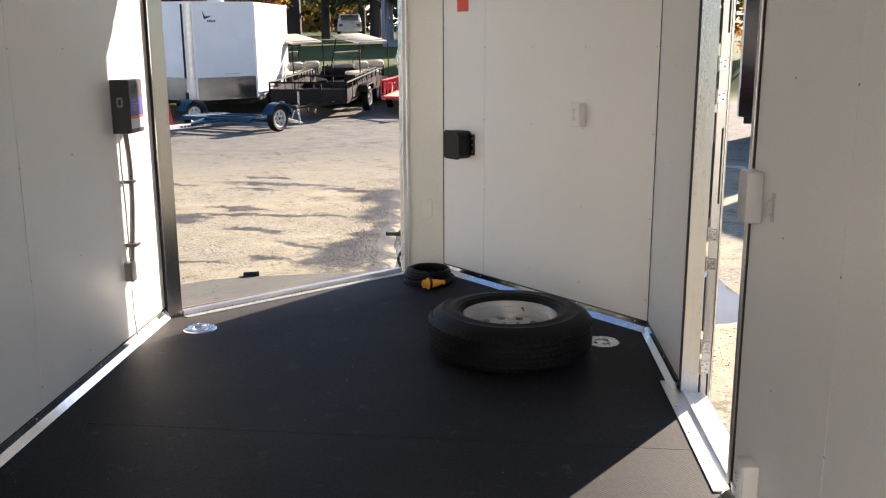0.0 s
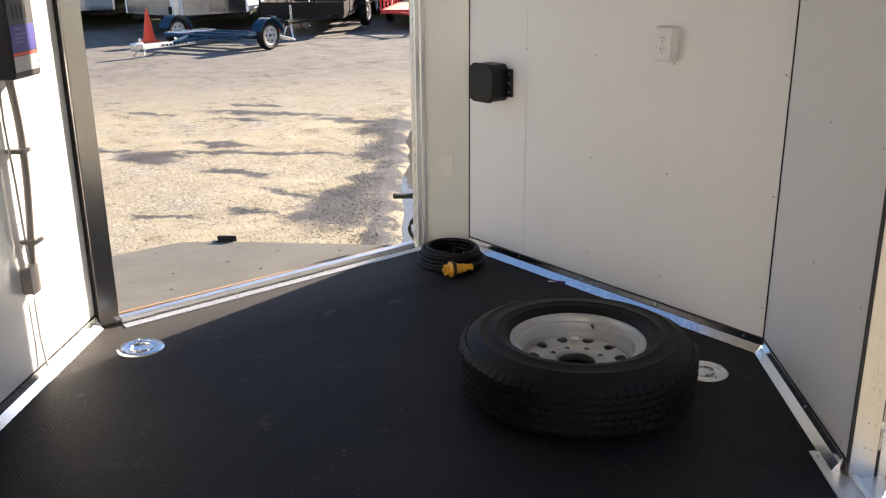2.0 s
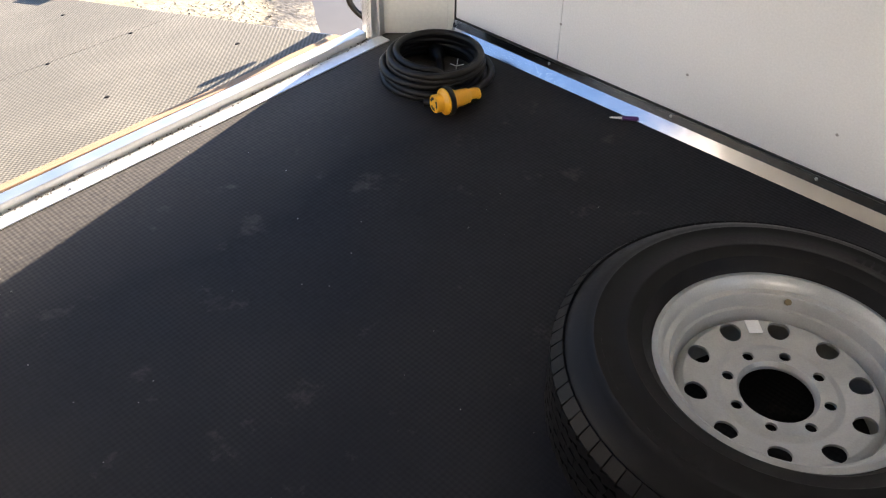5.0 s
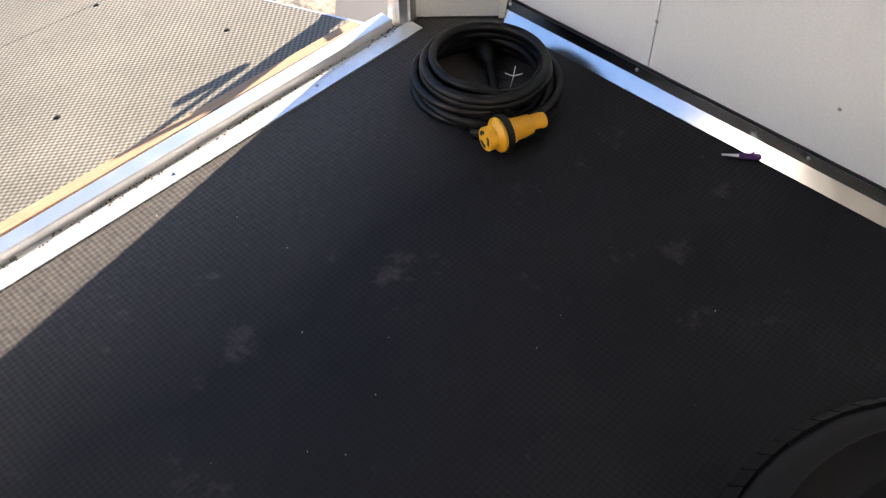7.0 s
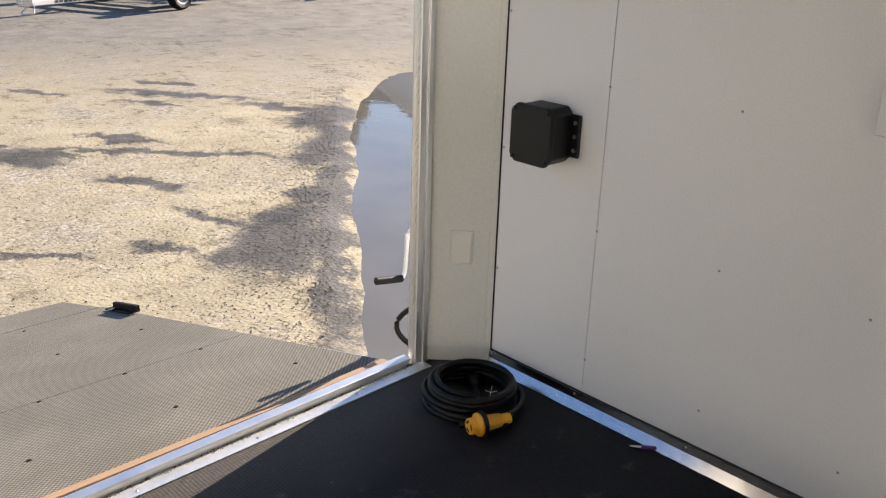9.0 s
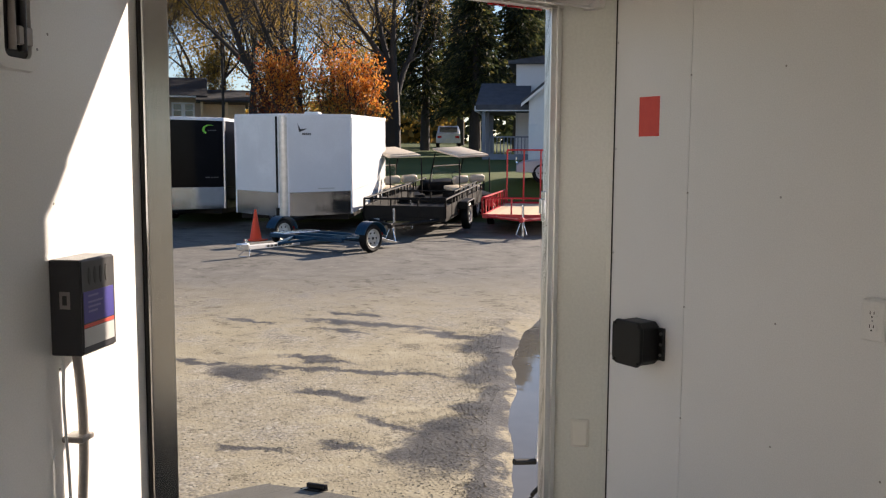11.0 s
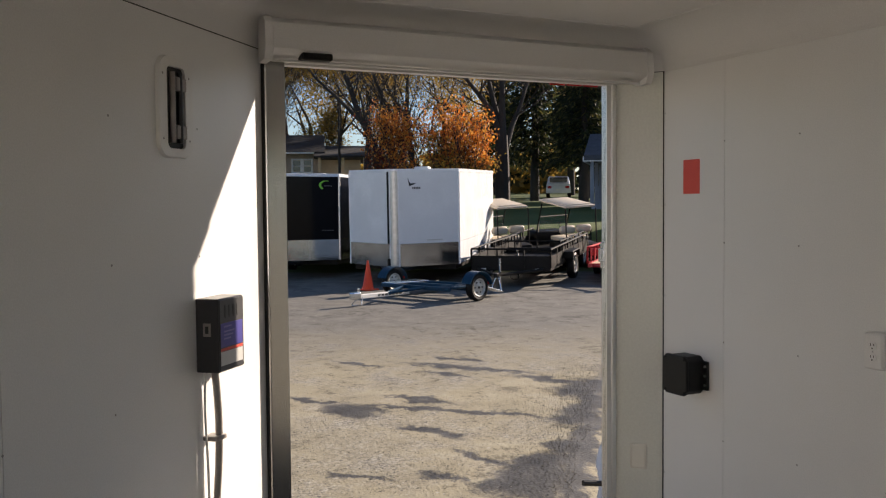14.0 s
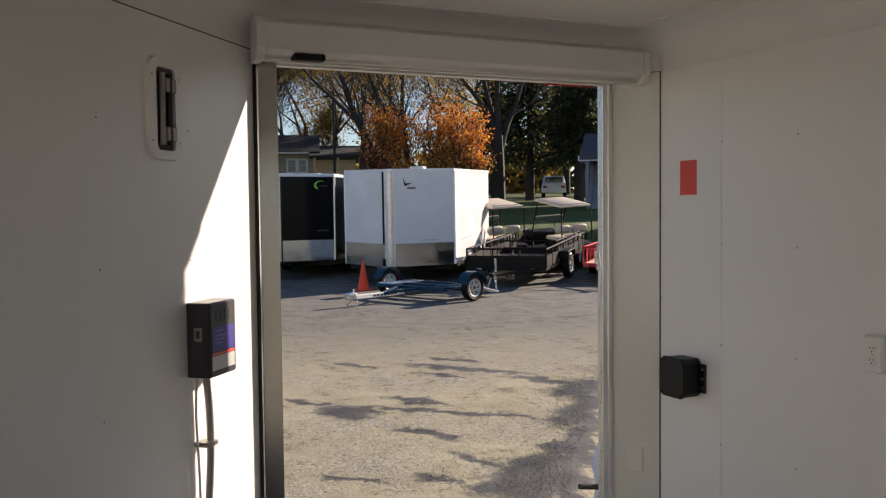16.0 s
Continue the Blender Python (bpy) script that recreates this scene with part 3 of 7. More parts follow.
for nm, fm, rects in (("wall_left_skin", F_LEFT, [(0, L_LEFT + 0.03, -0.18, ZT)]), ("wall_right_skin", F_RIGHT, [(-0.03, SX0 - 0.031, -0.18, ZT), (SX1, L_RIGHT, -0.18, ZT), (SX0, SX1, SZ, ZT), (SX0, SX1, -0.18, -0.02)]),
                      ("wall_nose_right_skin", F_RV, [(-0.06, L_RV + 0.06, -0.18, ZT)]), ("wall_nose_skin", F_NOSE, [(-0.03, L_NOSE + 0.03, -0.18, ZT)]),
                      ("wall_ramp_door_skin", F_DOOR, [(-0.06, DX0, -0.18, ZT), (DX1, L_DOOR + 0.06, -0.18, ZT), (DX0, DX1, ZD + 0.02, ZT)])):
    skin(nm, fm, rects, "white aluminium outer skin of the trailer")



def inset(d):
    return [tp(UL + SK + d, BACK + d), tp(UR + SKR - d, BACK + d), tp(UR - d, VC - d * 0.41), tp(NR - d * 0.41, VN - d), tp(NL + d * 0.41, VN - d), tp(UL + d, VC - d * 0.41)]


# ceiling with a curved cove down to the walls, all one mesh
bm = bmesh.new()
rows_c = []
for k in range(7):
    a = k / 6 * math.pi / 2
    d, z = 0.18 * (1 - math.cos(a)), ZW + (ZC - ZW) * math.sin(a)
    rows_c.append([bm.verts.new((*p[:2], z + (0.004 if k == 0 else 0))) for p in inset(d)])
for r0, r1 in zip(rows_c, rows_c[1:]):
    for i in range(6):
        bm.faces.new((r0[i], r0[(i + 1) % 6], r1[(i + 1) % 6], r1[i]))
bm.faces.new(rows_c[-1][::-1])
ceiling = tagged(finish("ceiling", bm, CEIL, smooth=True), "white ceiling with a curved cove to the walls", "ceiling", kind="structure")
bm = bmesh.new()
prism(bm, [tuple(p[:2]) for p in (tp(UL + SK - 0.04, BACK - 0.06), tp(UR + SKR + 0.04, BACK - 0.06), tp(UR + 0.04, VC + 0.02), tp(NR + 0.02, VN + 0.04), tp(NL - 0.02, VN + 0.04), tp(UL - 0.04, VC + 0.02))], ZT, ZT + 0.05)
tagged(finish("roof", bm, T_WHITE), "white sheet roof of the trailer", "roof", kind="structure")
# ceiling bead where cove and ceiling meet
for nm, a, b in (("trim_ceiling_right", inset(0.19)[2], inset(0.19)[3]), ("trim_ceiling_door", inset(0.19)[4], inset(0.19)[5])):
    bm = bmesh.new()
    tube(bm, [(a.x, a.y, ZC - 0.001), (b.x, b.y, ZC - 0.001)], 0.005, 8)
    tagged(finish(nm, bm, CEIL, smooth=True), "thin white bead along the ceiling cove", "trim", kind="structure")
for nm, fm, x0, x1 in (("trim_top_right", F_RV, 0.01, L_RV - 0.01), ("trim_top_side", F_RIGHT, 0.01, SX0)):
    bm = bmesh.new()
    box(bm, x0, x1, -0.004, 0.004, ZW - 0.002, ZW + 0.012, bevel=0.001)
    tagged(finish(nm, bm, CEIL, m=fm), "white joint strip along the top of the panels", "trim", kind="structure")

# floor: plywood deck with two rubber sheets on it
bm = bmesh.new()
prism(bm, [tuple(p[:2]) for p in (tp(UL + SK - 0.03, BACK - 0.05), tp(UR + SKR + 0.03, BACK - 0.05), tp(UR + 0.03, VC), tp(NR, VN + 0.03), tp(NL, VN + 0.03), tp(UL - 0.03, VC))], -0.055, -0.004)
floor = tagged(finish("floor", bm, WOOD), "trailer floor covered with black ribbed rubber sheets", "floor", kind="structure")
for outline in ([CORNERS[0], CORNERS[1], (skew_u(UR, 3.064), 3.064), (skew_u(UL, 3.064), 3.064)], [(skew_u(UL, 3.067), 3.067), (skew_u(UR, 3.067), 3.067), (UR, VC), (NR, VN), (NL, VN), (UL, VC)]):
    b = bmesh.new()
    prism(b, outline, -0.004, 0.0)
    part("rubber_sheet", b, FLOOR, floor, m=TR)
bm = bmesh.new()
prism(bm, [(UL + SK, BACK), (UR + SKR, BACK), (UR, VC), (NR, VN), (NL, VN), (UL, VC)], -0.19, -0.06, m=TR)
tagged(finish("underframe", bm, BLACK_P), "black steel underframe of the trailer", "frame", kind="structure")


# base trim: a sloping aluminium strip with a short upright lip, screws in the lip
def base_trim(name, fm, x0, x1, cut=0.0):
    b = bmesh.new()
    prof = [(-0.031, 0.0), (-0.031, 0.0015), (-0.0095, 0.0275), (-0.006, 0.051), (-0.0045, 0.051), (-0.0045, 0.0)]
    for a, c in zip(prof, prof[1:] + prof[:1]):
        d0, d1 = cut * a[0], cut * c[0]
        b.faces.new([b.verts.new(v) for v in ((x0 - d0, a[0], a[1]), (x1 + d0, a[0], a[1]), (x1 + d1, c[0], c[1]), (x0 - d1, c[0], c[1]))])
    bmesh.ops.remove_doubles(b, verts=list(b.verts), dist=1e-5)
    b.faces.new([v for v in sorted((v for v in b.verts if v.co.x < (x0 + x1) / 2), key=lambda v: math.atan2(v.co.z - 0.02, v.co.y + 0.014))])
    b.faces.new([v for v in sorted((v for v in b.verts if v.co.x > (x0 + x1) / 2), key=lambda v: math.atan2(v.co.z - 0.02, v.co.y + 0.014))])
    ob = tagged(finish(name, b, ALU_STRIP, m=fm), "sloping bright aluminium strip at the foot of the wall", "trim", kind="structure")
    return ob


SCREW_BM = bmesh.new()
lathe(SCREW_BM, [(0.0001, 0.0028), (0.0022, 0.0026), (0.0038, 0.0016), (0.0045, 0.0)], 10)
screw_src = finish("screw", SCREW_BM, SCREW, smooth=True)
SCREW_W_BM = bmesh.new()
lathe(SCREW_W_BM, [(0.0001, 0.0016), (0.0024, 0.0015), (0.0040, 0.0)], 10)
screw_w_src = finish("screw", SCREW_W_BM, SCREW_W, smooth=True)
FACE_IN = pose(0, 0, 0, 90, 0, 0)       # z of a part turns into the room (-y)


def screws(parent, pts, src=None, y=0.0):
    for x, z in pts:
        share(src or screw_w_src, "screw", Matrix.Translation((x, y, z)) @ FACE_IN, parent)


kick_rv = base_trim("baseboard_nose_right", F_RV, 0.0, L_RV, 0.41)
kick_left = base_trim("baseboard_left", F_LEFT, 0.0, L_LEFT - 0.02)
kick_right = base_trim("baseboard_right", F_RIGHT, 0.0, SX0 - 0.02, 0.41)
kick_right_rear = base_trim("baseboard_right_rear", F_RIGHT, SX1 + 0.03, L_RIGHT)
screws(kick_rv, [(0.012, 0.042)] + [(x, 0.042) for x in (0.366, 0.763, 1.16, 1.57)], screw_src, -0.0073)
screws(kick_left, [(v - BACK, 0.042) for v in (0.6, 1.2, 1.8, 2.4, 3.0, 3.6, 4.2)], screw_src, -0.0073)
screws(kick_right, [(x, 0.042) for x in (0.1, 0.5, 0.85)], screw_src, -0.0073)
Z16 = (0.165, 0.578, 0.994, 1.41, 1.83)
screws(wall_rv, [(RV_SEAM, z) for z in Z16] + [(-3.314 - P_NR.x, z) for z in Z16] + [(-2.925 - P_NR.x, z) for z in Z16] + [(L_RV - 0.02, z) for z in Z16])
screws(wall_rv, [(0.011, z) for z in (0.35, 0.75, 1.16, 1.57, 1.98)])
screws(wall_left, [(v - BACK, z) for v in (2.25, 2.66, 3.08, 3.517, 3.99) for z in (0.14, 0.56, 0.985, 1.41, 1.83)])
screws(wall_right, [(VC - v, z) for v in (4.05, 3.67, 2.42, 2.0, 1.6, 1.2, 0.78) for z in (0.08, 0.48, 0.91, 1.33, 1.75)])

# corner joints as dark slim beads
for nm, p in (("trim_corner_nose", P_NR), ("trim_corner_right", P_RC)):
    b = bmesh.new()
    cyl(b, 0.0035, 0.0035, 0.02, ZW, 8, Matrix.Translation((p.x, p.y, 0)))
    tagged(finish(nm, b, GASKET), "dark sealant line in the wall corner", "trim", kind="structure")
b = bmesh.new()
box(b, L_NOSE - 0.022, L_NOSE - 0.002, -0.006, 0.0, 0.0, ZW, m=F_NOSE, bevel=0.001)
tagged(finish("trim_nose_edge", b, CREAM), "cream joint strip at the edge of the nose panel", "trim", kind="structure")

# ---------------------------------------------------------------- ramp door opening
# posts of bare aluminium either side, drawn in from the wall
b = bmesh.new()
prism(b, [(0.0, -0.012), (0.012, -0.018), (DX0, -0.018), (DX0, 0.036), (0.0, 0.036)][::1], -0.03, ZD + 0.03, m=F_DOOR, bevel=0.002)
jamb_l = tagged(finish("door_frame_post", b, POST), "tall bare aluminium post of the ramp door frame", "door frame", kind="structure")
b = bmesh.new()
box(b, -0.006, 0.006, -0.015, 0.0, 0.0, ZD + 0.1, m=F_DOOR)
part("seal", b, GASKET, jamb_l, "dark rubber seal strip")
b = bmesh.new()
prism(b, [(DX1, 0.036), (DX1, -0.004), (DX1 + 0.026, -0.004), (DX1 + 0.026, -0.012), (DX1 + 0.036, -0.012), (DX1 + 0.036, -0.004), (DX1 + 0.074, -0.004), (DX1 + 0.074, 0.036)], -0.03, ZD + 0.03, m=F_DOOR, bevel=0.0015)
jamb_r = tagged(finish("door_frame_post", b, ALU), "slim bare aluminium post beside the nose panel", "door frame", kind="structure")
b = bmesh.new()
box(b, DX1 + 0.058, DX1 + 0.066, -0.0065, -0.003, 0.0, ZD, m=F_DOOR)
part("seal", b, GASKET, jamb_r, "dark rubber seal strip")
b = bmesh.new()
box(b, DX0 - 0.06, DX1 + 0.06, -0.01, 0.036, ZD, ZD + 0.03, m=F_DOOR, bevel=0.002)
header = tagged(finish("door_frame_header", b, ALU), "bare aluminium header over the ramp door", "door frame", kind="structure")
# a faint red reflection under the header, built as small red bars
b = bmesh.new()
for i in range(3):
    box(b, DX1 - 0.28 + 0.09 * i, DX1 - 0.20 + 0.09 * i, 0.030, 0.040, ZD - 0.007, ZD + 0.004, m=F_DOOR, bevel=0.003)
part("marker_lens", b, TAIL, header, "row of small red bars for a faint red reflection")
# latch keeper on the slim post
b = bmesh.new()
box(b, DX1 - 0.010, DX1 + 0.001, 0.004, 0.034, 1.28, 1.40, m=F_DOOR, bevel=0.002)
box(b, DX1 - 0.024, DX1 - 0.006, 0.010, 0.030, 1.31, 1.37, m=F_DOOR, bevel=0.002)
keeper = part("latch_keeper", b, GALV, jamb_r, "zinc latch keeper")

# threshold: flat strip, gritty joint, raised hinge bar; it runs slightly askew to the wall
thr = thing("threshold", IDENT, "bright aluminium threshold strip with a hinge bar", "threshold", kind="structure")


def askew(o, y):
    """Place beside the strip's inner edge, o metres towards the room."""
    return XD + 0.078 - 0.0294 * (y - Y0) + o, y


def askew_bar(o0, o1, z0, z1, y0=Y0, y1=Y1, bevel=0.001):
    b2 = bmesh.new()
    prism(b2, [askew(o0, y0), askew(o1, y0), askew(o1, y1), askew(o0, y1)], z0, z1, bevel=bevel)
    return b2


strip = part("strip", askew_bar(-0.044, 0.0, 0.0, 0.004, y1=Y1 + 0.04), ALU_SILL, thr, "bright flat aluminium strip")
screws_y = [Y0 + 0.12 + 0.37 * i for i in range(4)]
for y in screws_y:
    share(screw_src, "screw", Matrix.Translation((*askew(-0.020, y), 0.004)), strip)
part("joint", askew_bar(-0.053, -0.044, -0.03, 0.0015), ALU_DULL, thr, "gritty joint beside the hinge bar")
part("hinge_bar", askew_bar(-0.091, -0.053, -0.03, 0.027, Y0 + 0.002, Y1 - 0.006, 0.003), ALU, thr, "worn aluminium hinge bar")
for k in range(4):
    y = Y0 + 0.14 + 0.40 * k
    part("hinge_leaf", askew_bar(-0.054, -0.042, -0.004, 0.006, y, y + 0.07), ALU_DULL, thr)

# ramp: frame, timber edge, two rubber sheets and a tip flap, lying down to the ground
RAMP_M = Matrix.Translation((XD - 0.064, 0, 0.008)) @ Matrix.Rotation(-math.atan(0.205), 4, "Y")
ramp = thing("ramp_door", RAMP_M, "lowered ramp door covered in dusty ribbed rubber", "ramp")


def edge_y(x):
    return 3.606 + 0.112 * x


def slab(x0, x1, z0, z1, y0=Y0 + 0.01, trim=0.0):
    b2 = bmesh.new()
    prism(b2, [(x1, y0), (x0, y0), (x0, edge_y(x0) - trim), (x1, edge_y(x1) - trim)][::-1], z0, z1, bevel=0.002)
    return b2


LEN1, LEN2 = -1.90, -2.36
part("panel", slab(LEN1, 0.0, -0.055, -0.006), T_WHITE, ramp, "white aluminium ramp panel")
part("edge_frame", slab(LEN1, 0.0, -0.052, -0.004, edge_y(-1) - 0.05 - 0.10), ALU, ramp, "aluminium edge frame")
RX = XD - 0.064
b = bmesh.new()
prism(b, [(askew(o, y)[0] - RX, y) for o, y in ((-0.129, Y0 + 0.01), (-0.093, Y0 + 0.01), (-0.093, 3.57), (-0.129, 3.57))], -0.004, 0.013, bevel=0.001)
part("timber_edge", b, WOOD, ramp, "bare plywood edge")
b = bmesh.new()
prism(b, [(-0.80, Y0 + 0.01), (askew(-0.131, Y0)[0] - RX, Y0 + 0.01), (askew(-0.131, 3.57)[0] - RX, 3.585), (-0.80, edge_y(-0.80) - 0.012)], -0.004, 0.002, bevel=0.001)
part("rubber_sheet", b, RAMP, ramp)
part("rubber_sheet", slab(LEN1 + 0.01, -0.803, -0.004, 0.002, trim=0.012), RAMP, ramp)
flap_m = Matrix.Translation((LEN1 - 0.004, 0, 0)) @ Matrix.Rotation(math.radians(-1.0), 4, "Y")
b = bmesh.new()
prism(b, [(0.0, Y0 + 0.05), (-0.42, Y0 + 0.10), (-0.42, edge_y(LEN1) - 0.075), (0.0, edge_y(LEN1) - 0.02)], -0.026, 0.0, bevel=0.003)
part("tip_flap", b, RAMP, ramp, "rubber-covered tip flap", m=flap_m)
for k, (x, y) in enumerate([(-0.3, 2.5), (-0.3, 2.95), (-0.3, 3.4), (-0.79, 2.4), (-0.79, 2.7), (-0.79, 3.0), (-0.79, 3.3), (-1.3, 2.5), (-1.3, 2.95), (-1.3, 3.3), (-1.83, 2.5), (-1.83, 3.0)]):
    part("screw", lathe(bmesh.new(), [(0.0001, 0.0030), (0.006, 0.0024), (0.009, 0.0)], 10, Matrix.Translation((x, y, 0.002))), BLACK_P, ramp)
b = bmesh.new()
tube(b, [(LEN1, Y0 + 0.03, -0.012), (LEN1, edge_y(LEN1) - 0.02, -0.012)], 0.011, 10)
part("flap_hinge", b, ALU_DULL, ramp, smooth=True)
# bar latch at the ramp's edge
latch_m = Matrix.Translation((-1.706, edge_y(-1.68) - 0.02, 0.0)) @ Matrix.Rotation(math.radians(8), 4, "Z")
b = bmesh.new()
box(b, -0.10, 0.10, -0.03, 0.03, 0.0, 0.012, bevel=0.003)
lt = part("bar_latch", b, BLACK_P, ramp, "black steel bar latch", m=latch_m)
b = bmesh.new()
box(b, -0.06, 0.13, -0.012, 0.012, 0.012, 0.04, bevel=0.004)
part("handle", b, BLACK_P, lt)
b = bmesh.new()
box(b, -0.13, -0.02, -0.035, 0.010, 0.02, 0.026, m=Matrix.Rotation(radians(-14), 4, "Y"), bevel=0.002)
part("hasp", b, GALV, lt)

# roller shade housing over the ramp door
hz0, hz1 = 2.118, 2.268
shade = thing("shade_housing", F_DOOR @ Matrix.Translation((0, -0.048, 0)), "white folded-metal shade housing over the ramp door", "shade")
b = bmesh.new()
x0, x1 = -0.028, 1.730
outl = [(-0.018, hz1), (-0.080, hz1 - 0.002), (-0.106, hz1 - 0.022), (-0.112, hz0 + 0.034), (-0.100, hz0 + 0.022), (-0.018, hz0)]
lo = [b.verts.new((x0 + 0.03, y, z)) for y, z in outl]
hi = [b.verts.new((x1 - 0.03, y, z)) for y, z in outl]
for i in range(len(outl)):
    j = (i + 1) % len(outl)
    b.faces.new((lo[i], lo[j], hi[j], hi[i]))
b.faces.new(lo)
b.faces.new(hi[::-1])
part("cover", b, CEIL, shade, smooth=True)
for xa, xb in ((x0, x0 + 0.032), (x1 - 0.032, x1)):
    b = bmesh.new()
    prism(b, [(-0.014, hz0 - 0.012), (-0.10, hz0 - 0.008), (-0.120, hz0 + 0.04), (-0.112, hz1 - 0.022), (-0.08, hz1 + 0.004), (-0.014, hz1 + 0.004)], xa, xb, m=Matrix(((0, 0, 1, 0), (1, 0, 0, 0), (0, 1, 0, 0), (0, 0, 0, 1))), bevel=0.003)
    part("end_cap", b, CEIL, shade, "rounded end cap")
b = bmesh.new()
box(b, x0 + 0.14, x0 + 0.26, -0.108, -0.050, hz0 - 0.002, hz0 + 0.026, bevel=0.006)
part("catch", b, BLACK, shade, "dark catch under the housing")
b = bmesh.new()
box(b, x0 + 0.04, x1 - 0.04, -0.070, -0.048, hz0 - 0.008, hz0, bevel=0.002)
part("bottom_bar", b, ALU, shade)

# ---------------------------------------------------------------- things on the nose walls
sw_m = F_NOSE @ Matrix.Translation((0.11, 0, 0.412))
sw = thing("cover_plate", sw_m, "almond blank cover plate on the nose panel", "cover plate")
b = bmesh.new()
box(b, -0.037, 0.037, -0.006, 0.0, -0.058, 0.058, bevel=0.004, seg=2)
part("plate", b, SWITCH_PL, sw, smooth=True)
b = bmesh.new()
box(b, -0.029, 0.029, -0.0075, -0.004, -0.050, 0.050, bevel=0.001)
part("insert", b, SWITCH_PL, sw)

bx_m = F_RV @ Matrix.Translation((-3.895 - P_NR.x, 0, 0.838))
bx = thing("junction_box", bx_m, "matt black plastic junction box screwed to the white wall", "junction box")
b = bmesh.new()
prism(b, [(-0.072, -0.062), (-0.052, -0.082), (0.052, -0.082), (0.072, -0.062), (0.072, 0.062), (0.052, 0.082), (-0.052, 0.082), (-0.072, 0.062)], 0.0, 0.085, m=FACE_IN, bevel=0.004)
part("body", b, BLACK, bx)
b = bmesh.new()
prism(b, [(-0.076, -0.064), (-0.056, -0.086), (0.056, -0.086), (0.076, -0.064), (0.076, 0.064), (0.056, 0.086), (-0.056, 0.086), (-0.076, 0.064)], 0.085, 0.104, m=FACE_IN, bevel=0.005)
part("lid", b, BLACK, bx)
for sx in (-1, 1):
    b = bmesh.new()
    box(b, min(sx * 0.070, sx * 0.104), max(sx * 0.070, sx * 0.104), -0.012, 0.0, -0.062, 0.062, bevel=0.003)
    fl = part("flange", b, BLACK, bx)
    for z in (-0.04, 0.0, 0.04):
        b = bmesh.new()
        cyl(b, 0.006, 0.006, 0.0, 0.004, 12, Matrix.Translation((sx * 0.09, -0.012, z)) @ FACE_IN)
        part("bolt", b, SCREW, fl)
for cx, cz in ((-0.06, 0.07), (0.06, 0.07), (-0.06, -0.07), (0.06, -0.07)):
    b = bmesh.new()
    cyl(b, 0.007, 0.006, 0.09, 0.109, 12, Matrix.Translation((cx, 0, cz)) @ FACE_IN)
    part("lid_screw", b, BLACK, bx)

b = bmesh.new()
box(b, -0.052, 0.052, -0.0012, 0.0, -0.074, 0.074)
tagged(finish("red_sticker", b, RED_TAG, m=F_RV @ Matrix.Translation((-3.908 - P_NR.x, 0, 1.69))), "plain red paper sticker on the white wall", "sticker")


def outlet(name, m, label, d=0.045):
    ob = thing(name, m, label, "outlet")
    b2 = bmesh.new()
    box(b2, -0.038, 0.038, -d, 0.0, -0.062, 0.062, bevel=0.005, seg=2)
    part("surface_box", b2, WHITE_PL, ob, smooth=True)
    b2 = bmesh.new()
    box(b2, -0.036, 0.036, -d - 0.006, -d + 0.001, -0.060, 0.060, bevel=0.003)
    pl = part("face_plate", b2, WHITE_PL, ob)
    for dz in (-0.02, 0.02):
        b2 = bmesh.new()
        prism(b2, [(0.0165 * math.cos(a), 0.0145 * math.sin(a)) for a in [2 * math.pi * i / 18 for i in range(18)]], d + 0.005, d + 0.009, m=Matrix.Translation((0, 0, dz)) @ FACE_IN)
        rc = part("receptacle", b2, WHITE_PL, ob)
        b2 = bmesh.new()
        for dx, h in ((-0.006, 0.005), (0.006, 0.004)):
            box(b2, dx - 0.0011, dx + 0.0011, -d - 0.0098, -d - 0.008, dz + 0.004 - h, dz + 0.004 + h)
        cyl(b2, 0.0026, 0.0026, d + 0.008, d + 0.0097, 10, Matrix.Translation((0, 0, dz - 0.008)) @ FACE_IN)
        part("slots", b2, SLOT, rc)
    share(screw_src, "screw", Matrix.Translation((0, -d - 0.006, 0)) @ FACE_IN @ Matrix.Scale(0.7, 4), ob)
    return ob


outlet("wall_outlet", F_RV @ Matrix.Translation((-2.945 - P_NR.x, 0, 1.066)), "white surface-mounted duplex outlet on the nose wall")
outlet("wall_outlet", F_RIGHT @ Matrix.Translation((VC - 2.505, 0, 0.165)), "white surface-mounted outlet low on the wall beside the door")

# ---------------------------------------------------------------- things on the left wall
cv_m = F_LEFT @ Matrix.Translation((4.040 - BACK, 0, 1.150))
cv = thing("power_converter", cv_m, "charcoal metal power converter box with a blue label", "converter")
b = bmesh.new()
box(b, -0.085, 0.085, -0.082, 0.0, -0.122, 0.122, bevel=0.003)
cvb = part("case", b, BOX_GREY, cv)
b = bmesh.new()
box(b, -0.080, 0.082, -0.086, -0.082, -0.118, 0.118, bevel=0.0015)
part("front_cover", b, BOX_GREY, cv)
b = bmesh.new()
box(b, -0.075, 0.072, -0.0872, -0.086, -0.040, 0.040)
tag = part("blue_label", b, BLUE_TAG, cv, "blue printed label")
b = bmesh.new()
for i, (w, z) in enumerate(((0.05, 0.028), (0.07, 0.012), (0.06, 0.000), (0.045, -0.012))):
    box(b, -0.055, -0.055 + w, -0.0878, -0.087, z - 0.0025, z + 0.0025)
part("print", b, plain("faded_print", (0.16, 0.14, 0.38), 0.5), tag, "unreadable pale print as bars")
b = bmesh.new()
box(b, -0.075, 0.072, -0.0871, -0.086, -0.052, -0.043)
